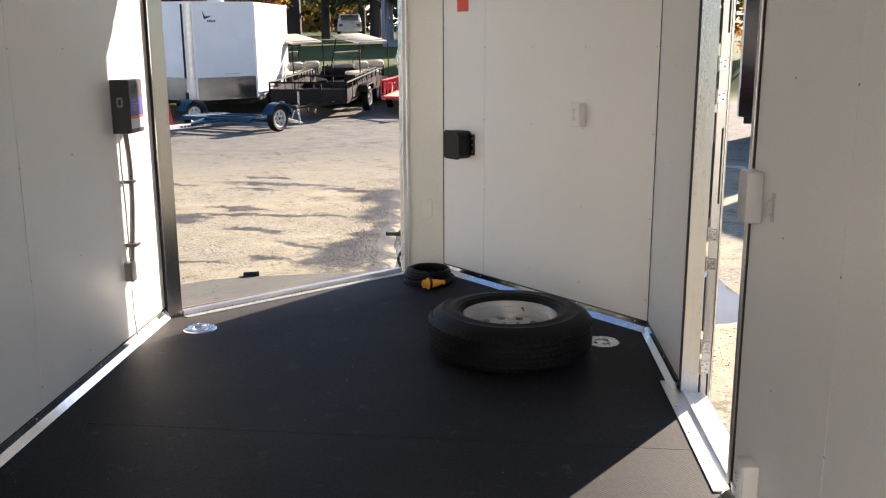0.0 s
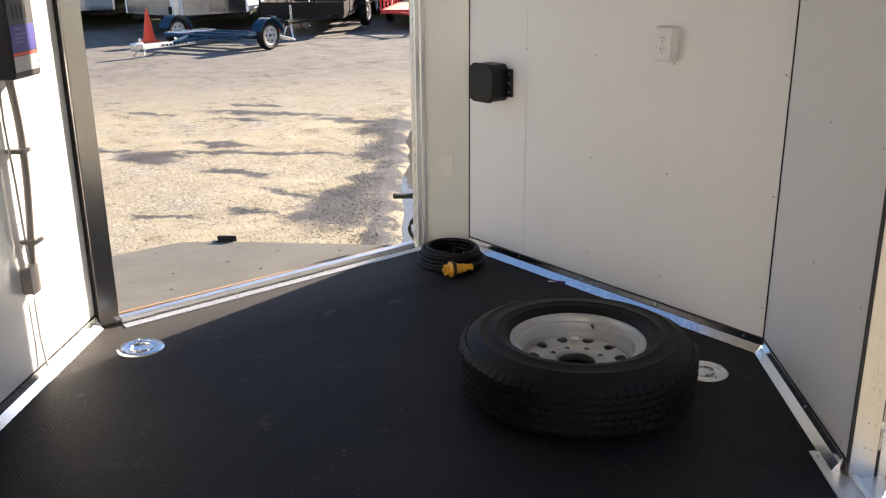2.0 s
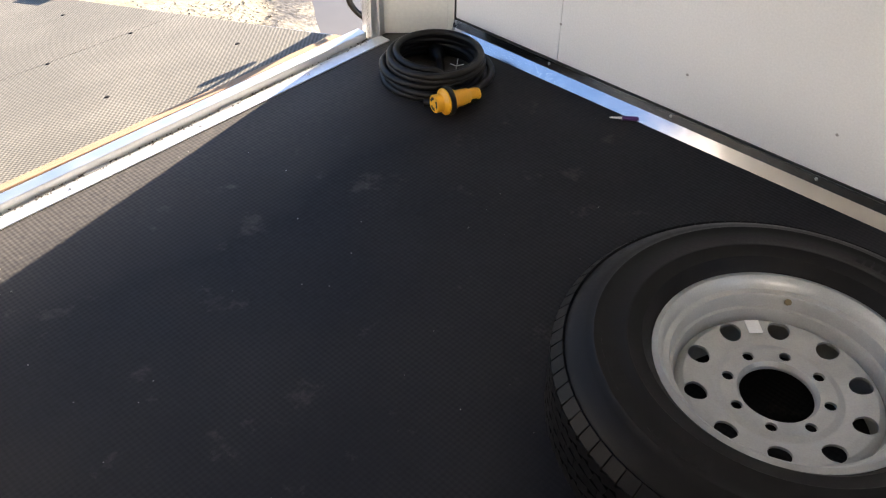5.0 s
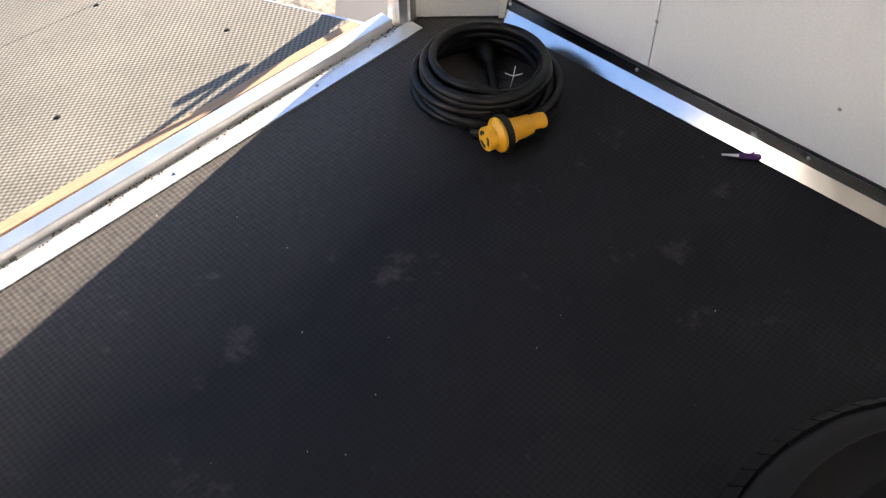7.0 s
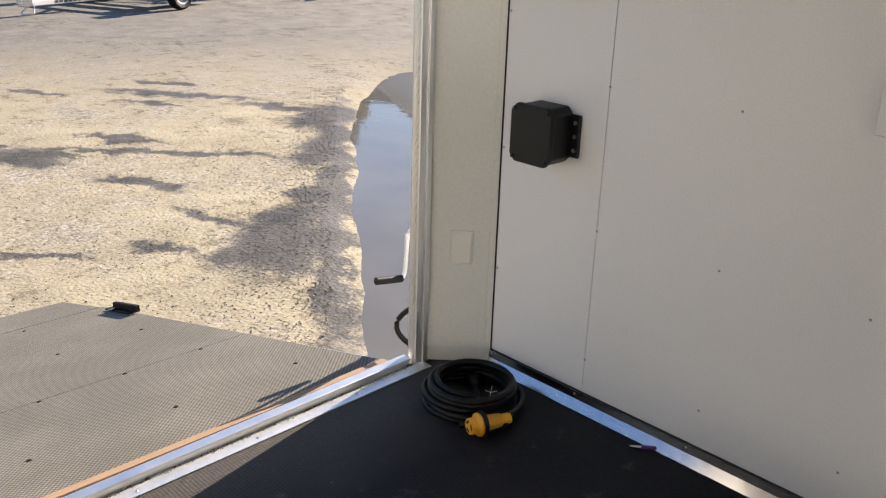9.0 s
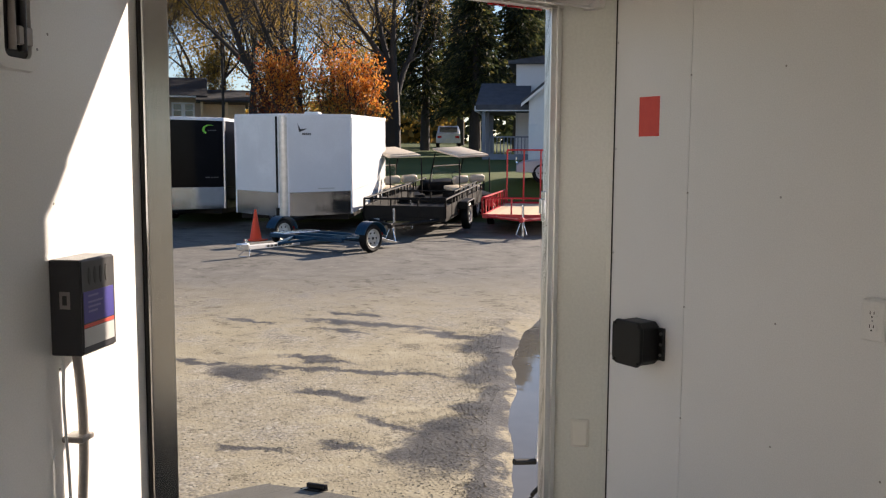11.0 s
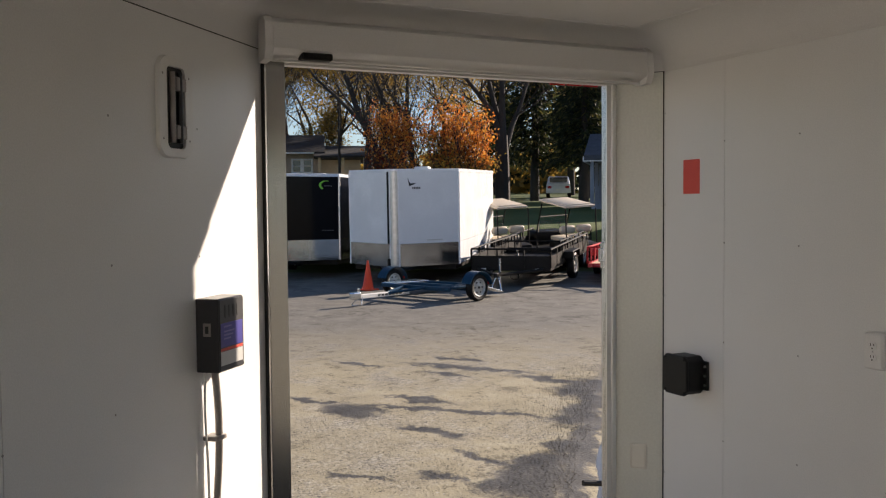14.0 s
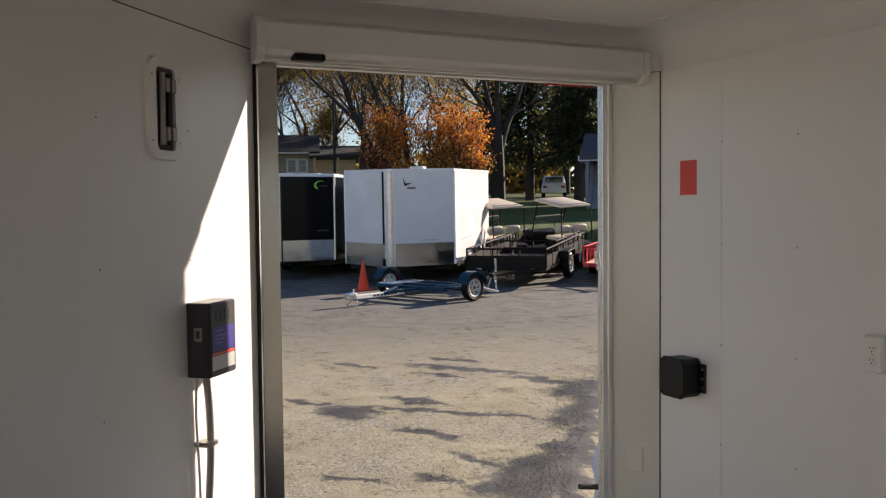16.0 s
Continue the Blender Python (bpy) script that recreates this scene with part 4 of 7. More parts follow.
part("red_stripe", b, RED_TAG, cv, "thin red stripe")
b = bmesh.new()
box(b, -0.075, 0.072, -0.0871, -0.086, -0.100, -0.054)
part("grey_label", b, GREY_PL, cv, "pale grey label")
for i in range(4):
    b = bmesh.new()
    prism(b, [(0.006 * math.cos(a), 0.022 * math.sin(a)) for a in [2 * math.pi * k / 14 for k in range(14)]], 0.0862, 0.0874, m=Matrix.Translation((-0.045 + 0.028 * i, 0, 0.078)) @ FACE_IN)
    part("vent_slot", b, SLOT, cv)
b = bmesh.new()
box(b, -0.0868, -0.085, -0.056, -0.028, -0.002, 0.042, bevel=0.0005)
rt = part("side_tag", b, CONDUIT, cv, "small grey tag with a dark square")
b = bmesh.new()
box(b, -0.0874, -0.0866, -0.048, -0.036, 0.008, 0.032)
part("dark_square", b, SLOT, rt)

jb_m = F_LEFT @ Matrix.Translation((3.985 - BACK, 0, 0.375))
jb = thing("conduit_box", jb_m, "small grey conduit box low on the wall", "junction box")
b = bmesh.new()
box(b, -0.028, 0.028, -0.034, 0.0, -0.046, 0.046, bevel=0.003)
part("body", b, CONDUIT, jb)
b = bmesh.new()
box(b, -0.030, 0.030, -0.038, -0.033, -0.048, 0.048, bevel=0.0015)
part("cover", b, CONDUIT, jb)
cd = thing("conduit", F_LEFT, "grey-brown flexible conduit down the sunlit wall", "conduit")
vb, vj = 4.01 - BACK, 4.00 - BACK
b = bmesh.new()
pts = []
for i in range(15):
    s = i / 14
    pts.append((vb + 0.015 * math.sin(s * math.pi * 1.1) * (1 - s) * 1.6 + (vj + 0.01 - vb) * s ** 3, -0.036 - 0.010 * math.sin(math.pi * s) + 0.016 * s, 1.023 - (1.023 - 0.415) * s))
tube(b, pts, 0.0125, 12)
part("pipe", b, CONDUIT, cd, smooth=True)
for z in (0.80, 0.50):
    b = bmesh.new()
    box(b, vb - 0.025, vb + 0.035, -0.058, 0.0, z - 0.008, z + 0.008, bevel=0.003)
    part("clip", b, CONDUIT, cd)
b = bmesh.new()
tube(b, [(vb - 0.035, -0.02, 1.025), (vb - 0.038, -0.018, 0.9), (vb - 0.024, -0.018, 0.7), (vb - 0.018, -0.018, 0.43)], 0.004, 8)
part("wire", b, WHITE_PL, cd, "thin white wire", smooth=True)
b = bmesh.new()
tube(b, [(vj - 0.0, -0.012, 0.30), (vj + 0.002, -0.012, 0.15), (vj + 0.004, -0.02, 0.052)], 0.004, 8)
part("lower_wire", b, WHITE_PL, cd, "thin white wire down to the floor", smooth=True)

# recessed lamp with two tubes behind a clear cover
lm_m = F_LEFT @ Matrix.Translation((3.85 - BACK, 0, 1.885))
lm = thing("recessed_lamp", lm_m, "recessed twin-tube lamp in a rounded white frame, switched off", "lamp")


def stadium(w, h, r, n=6):
    o = []
    for cx, cy, a0 in ((w - r, h - r, 0), (-w + r, h - r, 90), (-w + r, -h + r, 180), (w - r, -h + r, 270)):
        for i in range(n + 1):
            a = radians(a0 + 90 * i / n)
            o.append((cx + r * math.cos(a), cy + r * math.sin(a)))
    return o


b = bmesh.new()
o1, o2 = stadium(0.098, 0.158, 0.05), stadium(0.052, 0.128, 0.02)
for za, zb in ((0.0, 0.012),):
    ro = [b.verts.new(FACE_IN @ Vector((x, y, 0.0))) for x, y in o1]
    rp_ = [b.verts.new(FACE_IN @ Vector((x * 0.96, y * 0.975, 0.012))) for x, y in o1]
    ri = [b.verts.new(FACE_IN @ Vector((x, y, 0.012))) for x, y in o2]
    rj = [b.verts.new(FACE_IN @ Vector((x, y, 0.0)) ) for x, y in o2]
    k = len(o1)
    for r0, r1 in ((ro, rp_), (rp_, ri), (ri, rj)):
        for i in range(k):
            b.faces.new((r0[i], r0[(i + 1) % k], r1[(i + 1) % k], r1[i]))
part("frame", b, WHITE_PL, lm, smooth=True)
# flat plate, its dark colour standing for the shade in the recess
b = bmesh.new()
box(b, -0.050, 0.050, -0.003, -0.0006, -0.126, 0.126)
part("recess", b, SLOT, lm, "flat dark plate for the shaded recess")
for dx in (-0.022, 0.020):
    b = bmesh.new()
    cyl(b, 0.009, 0.009, -0.11, 0.11, 14, Matrix.Translation((dx, -0.012, 0)))
    part("tube", b, BOX_GREY if dx > 0 else CONDUIT, lm, "unlit tube", smooth=True)
for dz in (-0.075, 0.075):
    b = bmesh.new()
    box(b, -0.006, 0.052, -0.018, -0.004, dz - 0.022, dz + 0.022, bevel=0.003)
    part("clip", b, CONDUIT, lm, "grey tube clip")
for dx, dz in ((-0.075, 0.10), (0.075, 0.10), (-0.075, -0.10), (0.075, -0.10)):
    share(screw_w_src, "screw", Matrix.Translation((dx, -0.012, dz)) @ FACE_IN, lm)

# ---------------------------------------------------------------- side door on the right wall
b = bmesh.new()
box(b, SX0 - 0.03, SX0, 0.0046, 0.074, 0.0, SZ, m=F_RIGHT, bevel=0.0012)
sj = tagged(finish("door_frame_post", b, SIDE_POST), "bare aluminium hinge post of the side door", "door frame", kind="structure")
b = bmesh.new()
box(b, SX0 - 0.0068, SX0 + 0.0012, -0.004, 0.0044, 0.05, SZ, m=F_RIGHT)
part("seal", b, GASKET, sj, "dark rubber seal strip")
OUT_X = pose(0, 0, 0, 0, 90, 0)
for z in (0.09, 0.165, 0.27, 0.52, 0.60, 0.70, 1.19, 1.27, 1.37):
    for y in (0.040, 0.056):
        share(screw_src, "screw", F_RIGHT @ Matrix.Translation((SX0, y, z + (0.006 if y < 0.05 else 0.0))) @ OUT_X @ Matrix.Scale(0.7, 4), sj)
b = bmesh.new()
prism(b, [(SX1, -0.010), (SX1 + 0.03, -0.010), (SX1 + 0.03, 0.05), (SX1, 0.058)], 0.0, SZ, m=F_RIGHT, bevel=0.0015)
sk = tagged(finish("door_frame_post", b, SIDE_POST), "bare aluminium latch post of the side door", "door frame", kind="structure")
b = bmesh.new()
box(b, SX1 - 0.004, SX1 + 0.004, 0.02, 0.03, 0.0, SZ, m=F_RIGHT)
part("seal", b, GASKET, sk, "dark rubber seal strip")
b = bmesh.new()
box(b, SX0, SX1, -0.008, 0.074, SZ - 0.03, SZ, m=F_RIGHT, bevel=0.0015)
tagged(finish("door_frame_header", b, ALU), "bare aluminium header of the side door", "door frame", kind="structure")
b = bmesh.new()
box(b, SX0 - 0.14, SX1 + 0.02, -0.055, 0.105, 0.0, 0.005, m=F_RIGHT, bevel=0.001)
box(b, SX0, SX1, 0.01, 0.03, 0.005, 0.017, m=F_RIGHT, bevel=0.003)
st = tagged(finish("door_sill", b, ALU_SILL), "bright aluminium sill plate of the side door", "door sill", kind="structure")
for x in (SX0 - 0.11, SX0 + 0.15, SX0 + 0.40, SX0 + 0.65, SX0 + 0.9):
    share(screw_src, "screw", F_RIGHT @ Matrix.Translation((x, -0.040, 0.005)), st)

# the door leaf, swung right round against the outside
dl_m = F_RIGHT @ Matrix.Translation((SX0 - 0.006, 0.103, 0)) @ Matrix.Rotation(radians(180 - 13), 4, "Z")
leaf = thing("side_door", dl_m, "white side door with an aluminium edge, swung wide open", "door")
b = bmesh.new()
box(b, 0.03, 0.87, -0.015, 0.015, -0.02, SZ - 0.04, bevel=0.002)
part("panel", b, T_WHITE, leaf)
b = bmesh.new()
box(b, 0.0, 0.032, -0.018, 0.018, -0.03, SZ - 0.03, bevel=0.002)
ed = part("edge_profile", b, SIDE_POST, leaf, "bare aluminium edge profile")
b = bmesh.new()
tube(b, [(0.004, -0.022, -0.03), (0.004, -0.022, SZ - 0.03)], 0.006, 12)
part("lip", b, ALU_STRIP, ed, "bright rolled outer lip", smooth=True)
for y0g, y1g, spans in ((0.0185, 0.0255, ((-0.06, 0.085), (0.27, 0.50), (0.74, 1.16), (1.42, 1.80))), (-0.012, -0.005, ((-0.03, 0.09), (0.80, 1.10), (1.46, 1.80)))):
    for z0, z1 in spans:
        b = bmesh.new()
        box(b, -0.005, 0.004, y0g, y1g, z0, z1, bevel=0.002)
        part("gasket", b, GASKET, ed, "black rubber gasket")
for z in (0.12, 0.205, 0.555, 0.675, 1.22, 1.345):
    b = bmesh.new()
    box(b, -0.0035, 0.0, -0.014, 0.022, z - 0.024, z + 0.024, bevel=0.001)
    cyl(b, 0.006, 0.006, z - 0.030, z + 0.030, 12, Matrix.Translation((-0.002, 0.0235, 0)))
    hg = part("hinge", b, POST, leaf, "aluminium butt hinge with rivets")
    for dy, dz in ((0.012, 0.006), (-0.004, 0.012), (-0.002, -0.010)):
        b = bmesh.new()
        lathe(b, [(0.0001, 0.0030), (0.003, 0.0024), (0.0042, 0.0)], 10, Matrix.Translation((-0.0035, dy, z + dz)) @ pose(0, 0, 0, 0, -90, 0))
        part("rivet", b, SCREW, hg, smooth=True)

# latch case on the rear post
lc_m = F_RIGHT @ Matrix.Translation((SX1 + 0.105, 0, 0.985))
lc = thing("door_latch", lc_m, "grey plastic door latch case on the wall edge", "latch")
b = bmesh.new()
box(b, -0.045, 0.045, -0.052, -0.001, -0.075, 0.075, bevel=0.009, seg=2)
part("case", b, GREY_PL, lc, smooth=True)
b = bmesh.new()
cyl(b, 0.006, 0.006, 0.0, 0.035, 10, Matrix.Translation((-0.045, -0.03, -0.01)) @ pose(0, 0, 0, 0, -90, 0))
part("bolt", b, SCREW, lc)
b = bmesh.new()
box(b, 0.13, 0.155, -0.004, 0.0, -0.05, 0.03, bevel=0.001)
lp = part("strike_plate", b, GREY_PL, lc, "small grey strike plate")
b = bmesh.new()
box(b, 0.138, 0.147, -0.018, -0.004, -0.03, 0.012, bevel=0.003)
part("lever", b, GREY_PL, lp)
# black edge trim of the latch side wall
b = bmesh.new()
box(b, SX1 + 0.031, SX1 + 0.036, -0.006, 0.0, 0.05, SZ, m=F_RIGHT)
tagged(finish("trim_side_door", b, GASKET), "dark seal strip along the door post", "trim", kind="structure")

# ---------------------------------------------------------------- spare wheel
PAPER = plain("white_paper", (0.90, 0.90, 0.88), 0.6, 0.0, 0.02, fine=300, bump=0.02, depth=0.0003)
BRASS = plain("dull_brass", (0.20, 0.16, 0.09), 0.45, 0.6, 0.05, fine=300, bump=0.05, depth=0.0003)
wh = thing("spare_wheel", pose(-2.668, 3.102, 0, 0, 0, 20) @ Matrix.Diagonal((1, 1, 0.93, 1)), "black trailer tyre on a silver eight-hole steel wheel, lying flat", "wheel")
RT, WT = 0.386, 0.232
tyre_prof = [(0.208, 0.020), (0.222, 0.010), (0.262, 0.002), (0.308, 0.004), (0.345, 0.020), (0.366, 0.040), (0.376, 0.052), (0.379, 0.075), (0.380, 0.116), (0.379, 0.157),
             (0.376, 0.180), (0.370, 0.196), (0.352, 0.214), (0.336, 0.223), (0.330, 0.226), (0.322, 0.2285), (0.319, 0.2312), (0.316, 0.2312), (0.313, 0.2295), (0.300, 0.2305), (0.272, 0.2303), (0.269, 0.2325), (0.265, 0.2325), (0.262, 0.2300), (0.240, 0.226), (0.228, 0.212), (0.219, 0.198), (0.210, 0.180), (0.208, 0.042)]
b = bmesh.new()
lathe(b, tyre_prof, 96, closed=True)
ty = part("tyre", b, TYRE, wh, "black rubber tyre with block tread", smooth=True)
b = bmesh.new()
for i in range(76):
    a = 2 * math.pi * i / 76
    for k, zc in enumerate((0.064, 0.090, 0.116, 0.142, 0.168)):
        m = Matrix.Rotation(a + (0.5 if k % 2 else 0) * 2 * math.pi / 76, 4, "Z") @ Matrix.Translation((0.381, 0, zc)) @ Matrix.Rotation(radians((-22, 16, 0, -16, 22)[k]), 4, "X")
        box(b, 0.0, 0.0048, -0.0150, 0.0150, -0.0112, 0.0112, m=m)
    for zc, s in ((0.040, -1), (0.192, 1)):
        m = Matrix.Rotation(a, 4, "Z") @ Matrix.Translation((0.374, 0, zc)) @ Matrix.Rotation(radians(-s * 38), 4, "Y")
        box(b, -0.003, 0.0030, -0.0143, 0.0143, -0.014, 0.014, m=m)
part("tread", b, TYRE, ty)
b = bmesh.new()
for i, a0 in enumerate((20, 55, 200, 235)):
    for j in range(7):
        a = radians(a0 + j * 3.1)
        box(b, 0.285, 0.307, -0.0055, 0.0055, 0.2285, 0.2305, m=Matrix.Rotation(a, 4, "Z"))
tagged(part("sidewall_lettering", b, TYRE, ty, "raised unreadable sidewall lettering as bars"), kind="stuff")
rim_prof = [(0.200, 0.180), (0.208, 0.194), (0.2195, 0.198), (0.2210, 0.192), (0.2215, 0.196), (0.2205, 0.202), (0.211, 0.205), (0.204, 0.199), (0.2005, 0.188), (0.1985, 0.181), (0.1945, 0.179), (0.1885, 0.1785), (0.1865, 0.174), (0.1855, 0.158), (0.1835, 0.150), (0.1785, 0.148), (0.1765, 0.142), (0.175, 0.128), (0.170, 0.118)]
b = bmesh.new()
lathe(b, rim_prof, 72)
lathe(b, [(0.2, 0.178), (0.178, 0.03), (0.195, 0.02), (0.212, 0.01)], 48)
rimo = part("rim_barrel", b, RIM, wh, "silver painted steel rim", smooth=True)


# disc with ten vent holes, eight stud holes and a centre bore
def disc_height(r):
    k = [(0.062, 0.117), (0.068, 0.126), (0.096, 0.128), (0.108, 0.124), (0.122, 0.129), (0.141, 0.134), (0.158, 0.135), (0.166, 0.129), (0.172, 0.121)]
    for (r0, z0), (r1, z1) in zip(k, k[1:]):
        if r <= r1:
            t = max(0.0, (r - r0) / (r1 - r0))
            return z0 + (z1 - z0) * t
    return k[-1][1]


b = bmesh.new()
NA, NRAD = 320, 72
grid = {}
radii = [0.062 + (0.172 - 0.062) * i / NRAD for i in range(NRAD + 1)]
holes = [(0.141, radians(-10 + 36 * i), 0.0195) for i in range(10)] + [(0.0840, radians(45 * i), 0.0098) for i in range(8)]


def in_hole(r, a):
    x, y = r * math.cos(a), r * math.sin(a)
    return any((x - hr * math.cos(ha)) ** 2 + (y - hr * math.sin(ha)) ** 2 < hs * hs for hr, ha, hs in holes)


def snap(r, a):
    x, y = r * math.cos(a), r * math.sin(a)
    for hr, ha, hs in holes:
        cx, cy = hr * math.cos(ha), hr * math.sin(ha)
        d = math.hypot(x - cx, y - cy)
        if 0 < d - hs < 0.0027:
            return cx + (x - cx) * hs / d, cy + (y - cy) * hs / d
    return x, y


for j, r in enumerate(radii):
    for i in range(NA):
        a = 2 * math.pi * i / NA
        if not in_hole(r, a):
            x, y = snap(r, a)
            grid[i, j] = b.verts.new((x, y, disc_height(r)))
for j in range(NRAD):
    for i in range(NA):
        q = [(i, j), ((i + 1) % NA, j), ((i + 1) % NA, j + 1), (i, j + 1)]
        if sum(k in grid for k in q) >= 3:
            b.faces.new([grid[k] for k in q if k in grid])
ret = bmesh.ops.extrude_face_region(b, geom=list(b.faces))
for v in ret["geom"]:
    if isinstance(v, bmesh.types.BMVert):
        v.co.z -= 0.006
part("wheel_disc", b, RIM, rimo, "silver disc with round vent holes", smooth=True)
b = bmesh.new()
tube(b, [(0.190, 0, 0.160), (0.174, 0, 0.178)], 0.004, 8, Matrix.Rotation(radians(96), 4, "Z"))
cyl(b, 0.006, 0.006, 0.0, 0.012, 10, Matrix.Rotation(radians(96), 4, "Z") @ Matrix.Translation((0.176, 0, 0.175)) @ pose(0, 0, 0, 0, -45, 0))
part("valve", b, BRASS, wh, "dull brass valve stem")
b = bmesh.new()
box(b, 0.126, 0.158, -0.0125, 0.0125, 0.1365, 0.1378, m=Matrix.Rotation(radians(116), 4, "Z"))
part("paper_tag", b, PAPER, rimo, "small white paper tag")

# ---------------------------------------------------------------- power cord and small floor things
cord = thing("extension_cord", pose(-3.950, 3.628, 0), "coiled black power cord with a yellow locking connector", "power cord")
b = bmesh.new()
pts = []
rng = random.Random(4)
turns, per = 9, 40
offs = [(rng.uniform(-0.014, 0.014), rng.uniform(-0.014, 0.014), rng.uniform(-0.012, 0.018)) for _ in range(turns + 1)]
lev = [0.011, 0.011, 0.031, 0.031, 0.050, 0.052, 0.068, 0.070, 0.082, 0.084]
rad0 = [0.158, 0.134, 0.152, 0.122, 0.146, 0.114, 0.138, 0.110, 0.130, 0.118]
for i in range(turns * per + 1):
    k, s = divmod(i, per)
    s /= per
    k2 = min(k + 1, turns)
    f = s * s * (3 - 2 * s)
    ox, oy, orr = [offs[k][c] + (offs[k2][c] - offs[k][c]) * f for c in range(3)]
    r = 0.955 * (rad0[k] + (rad0[k2] - rad0[k]) * f) + orr * 0.6
    z = lev[k] + (lev[k2] - lev[k]) * f
    a = 2 * math.pi * i / per - 0.9
    pts.append((ox -0.003 + r * math.cos(a), oy -0.016 + r * math.sin(a), z))
# the tail runs down off the coil to the connector
px, py, pz = 0.179, -0.047, 0.030
end = pts[0]
tail = []
for i in range(1, 13):
    s = i / 12
    tail.append((end[0] + (px - end[0]) * s + 0.03 * math.sin(math.pi * s), end[1] + (py - end[1]) * s, 0.013 + (pz - 0.013) * s))
last, prev = Vector(pts[-1]), Vector(pts[-2])
dive = [tuple(last + (last - prev).normalized() * 0.02 * i + Vector((-0.004 * i, -0.006 * i, -0.0028 * i * i))) for i in range(1, 6)]
tube(b, pts + dive, 0.0104, 12)
tube(b, [end] + tail, 0.0125, 12)
part("cable", b, CABLE, cord, smooth=True)
b = bmesh.new()
tube(b, [(-0.035, 0.035, 0.022), (-0.005, 0.010, 0.020), (0.03, -0.02, 0.014), (0.07, -0.05, 0.012)], 0.0104, 12)
lathe(b, [(0.0001, 0.0), (0.021, 0.0), (0.023, 0.006), (0.023, 0.030), (0.018, 0.046), (0.012, 0.060)], 20, Matrix.Translation((-0.082, 0.066, 0.026)) @ Vector((0.047, -0.031, -0.003)).to_track_quat("Z", "Y").to_matrix().to_4x4())
part("inner_plug", b, CABLE, cord, "black plug end inside the coil", smooth=True)
b = bmesh.new()
tube(b, [(0.048, 0.005, 0.006), (0.052, 0.012, 0.040), (0.050, 0.020, 0.066)], 0.0011, 5)
tube(b, [(0.036, 0.004, 0.050), (0.052, 0.012, 0.046), (0.066, 0.026, 0.052)], 0.0014, 5)
part("cable_tie", b, WHITE_PL, cord, "thin white cut cable tie")
pl_dir = Vector((-0.04, -0.13, 0.004)).normalized()
q = pl_dir.to_track_quat("Z", "Y").to_matrix().to_4x4()
plug_m = Matrix.Translation((0.179, -0.039, 0.034)) @ q
b = bmesh.new()
lathe(b, [(0.0001, 0.0), (0.0155, 0.0), (0.0175, 0.010), (0.0175, 0.030), (0.021, 0.034), (0.023, 0.070), (0.030, 0.082), (0.0345, 0.088)], 28, plug_m)
pgb = part("connector_body", b, YELLOW, cord, "yellow moulded connector body", smooth=True)
b = bmesh.new()
lathe(b, [(0.030, 0.086), (0.0385, 0.088), (0.0395, 0.094), (0.0385, 0.100), (0.030, 0.101)], 28, plug_m)
part("black_ring", b, BLACK, pgb, "black ring", smooth=True)
b = bmesh.new()
lathe(b, [(0.033, 0.100), (0.0355, 0.103), (0.0355, 0.108), (0.030, 0.112), (0.0245, 0.116), (0.0245, 0.134), (0.0230, 0.136), (0.0001, 0.136)], 28, plug_m)
part("connector_face", b, YELLOW, pgb, smooth=True)
for k in range(3):
    b = bmesh.new()
    o = []
    for i in range(7):
        a = radians(-36 + 12 * i)
        o.append((0.0185 * math.cos(a), 0.0185 * math.sin(a)))
    for i in range(6, -1, -1):
        a = radians(-36 + 12 * i)
        o.append((0.0110 * math.cos(a), 0.0110 * math.sin(a)))
    prism(b, o, 0.1355, 0.1366, m=plug_m @ Matrix.Rotation(radians(120 * k + 15), 4, "Z"))
    part("slot", b, SLOT, pgb)


def tie_down(m, label):
    ob = thing("tie_down_ring", m, label, "tie-down")
    b2 = bmesh.new()
    lathe(b2, [(0.056, 0.0005), (0.058, 0.005), (0.064, 0.0065), (0.076, 0.005), (0.084, 0.0012), (0.085, 0.0)], 40)
    lathe(b2, [(0.057, 0.004), (0.053, 0.0025), (0.040, 0.0012), (0.0001, 0.0009)], 40)
    part("dish", b2, GALV, ob, smooth=True)
    b2 = bmesh.new()
    rp2 = [(0.036 * math.cos(radians(a)), 0.036 * math.sin(radians(a)), 0.0045 + 0.001 * math.sin(radians(a))) for a in range(20, 341, 16)]
    tube(b2, rp2, 0.0036, 8)
    part("ring", b2, GALV, ob, smooth=True)
    b2 = bmesh.new()
    box(b2, 0.028, 0.050, -0.012, 0.012, 0.001, 0.0055, bevel=0.0015)
    part("clamp", b2, GALV, ob)
    for k in range(4):
        b2 = bmesh.new()
        lathe(b2, [(0.0001, 0.0045), (0.004, 0.0038), (0.006, 0.0)], 10, Matrix.Translation((0.070 * math.cos(radians(45 + 90 * k)), 0.070 * math.sin(radians(45 + 90 * k)), 0.0055)))
        part("bolt", b2, SCREW, ob, smooth=True)
    return ob


tie_down(pose(-3.938, 2.112, 0, 0, 0, 30), "round zinc tie-down ring set in the rubber floor")
tie_down(pose(-2.488, 3.551, 0, 0, 0, -60), "round zinc tie-down ring set in the rubber floor")

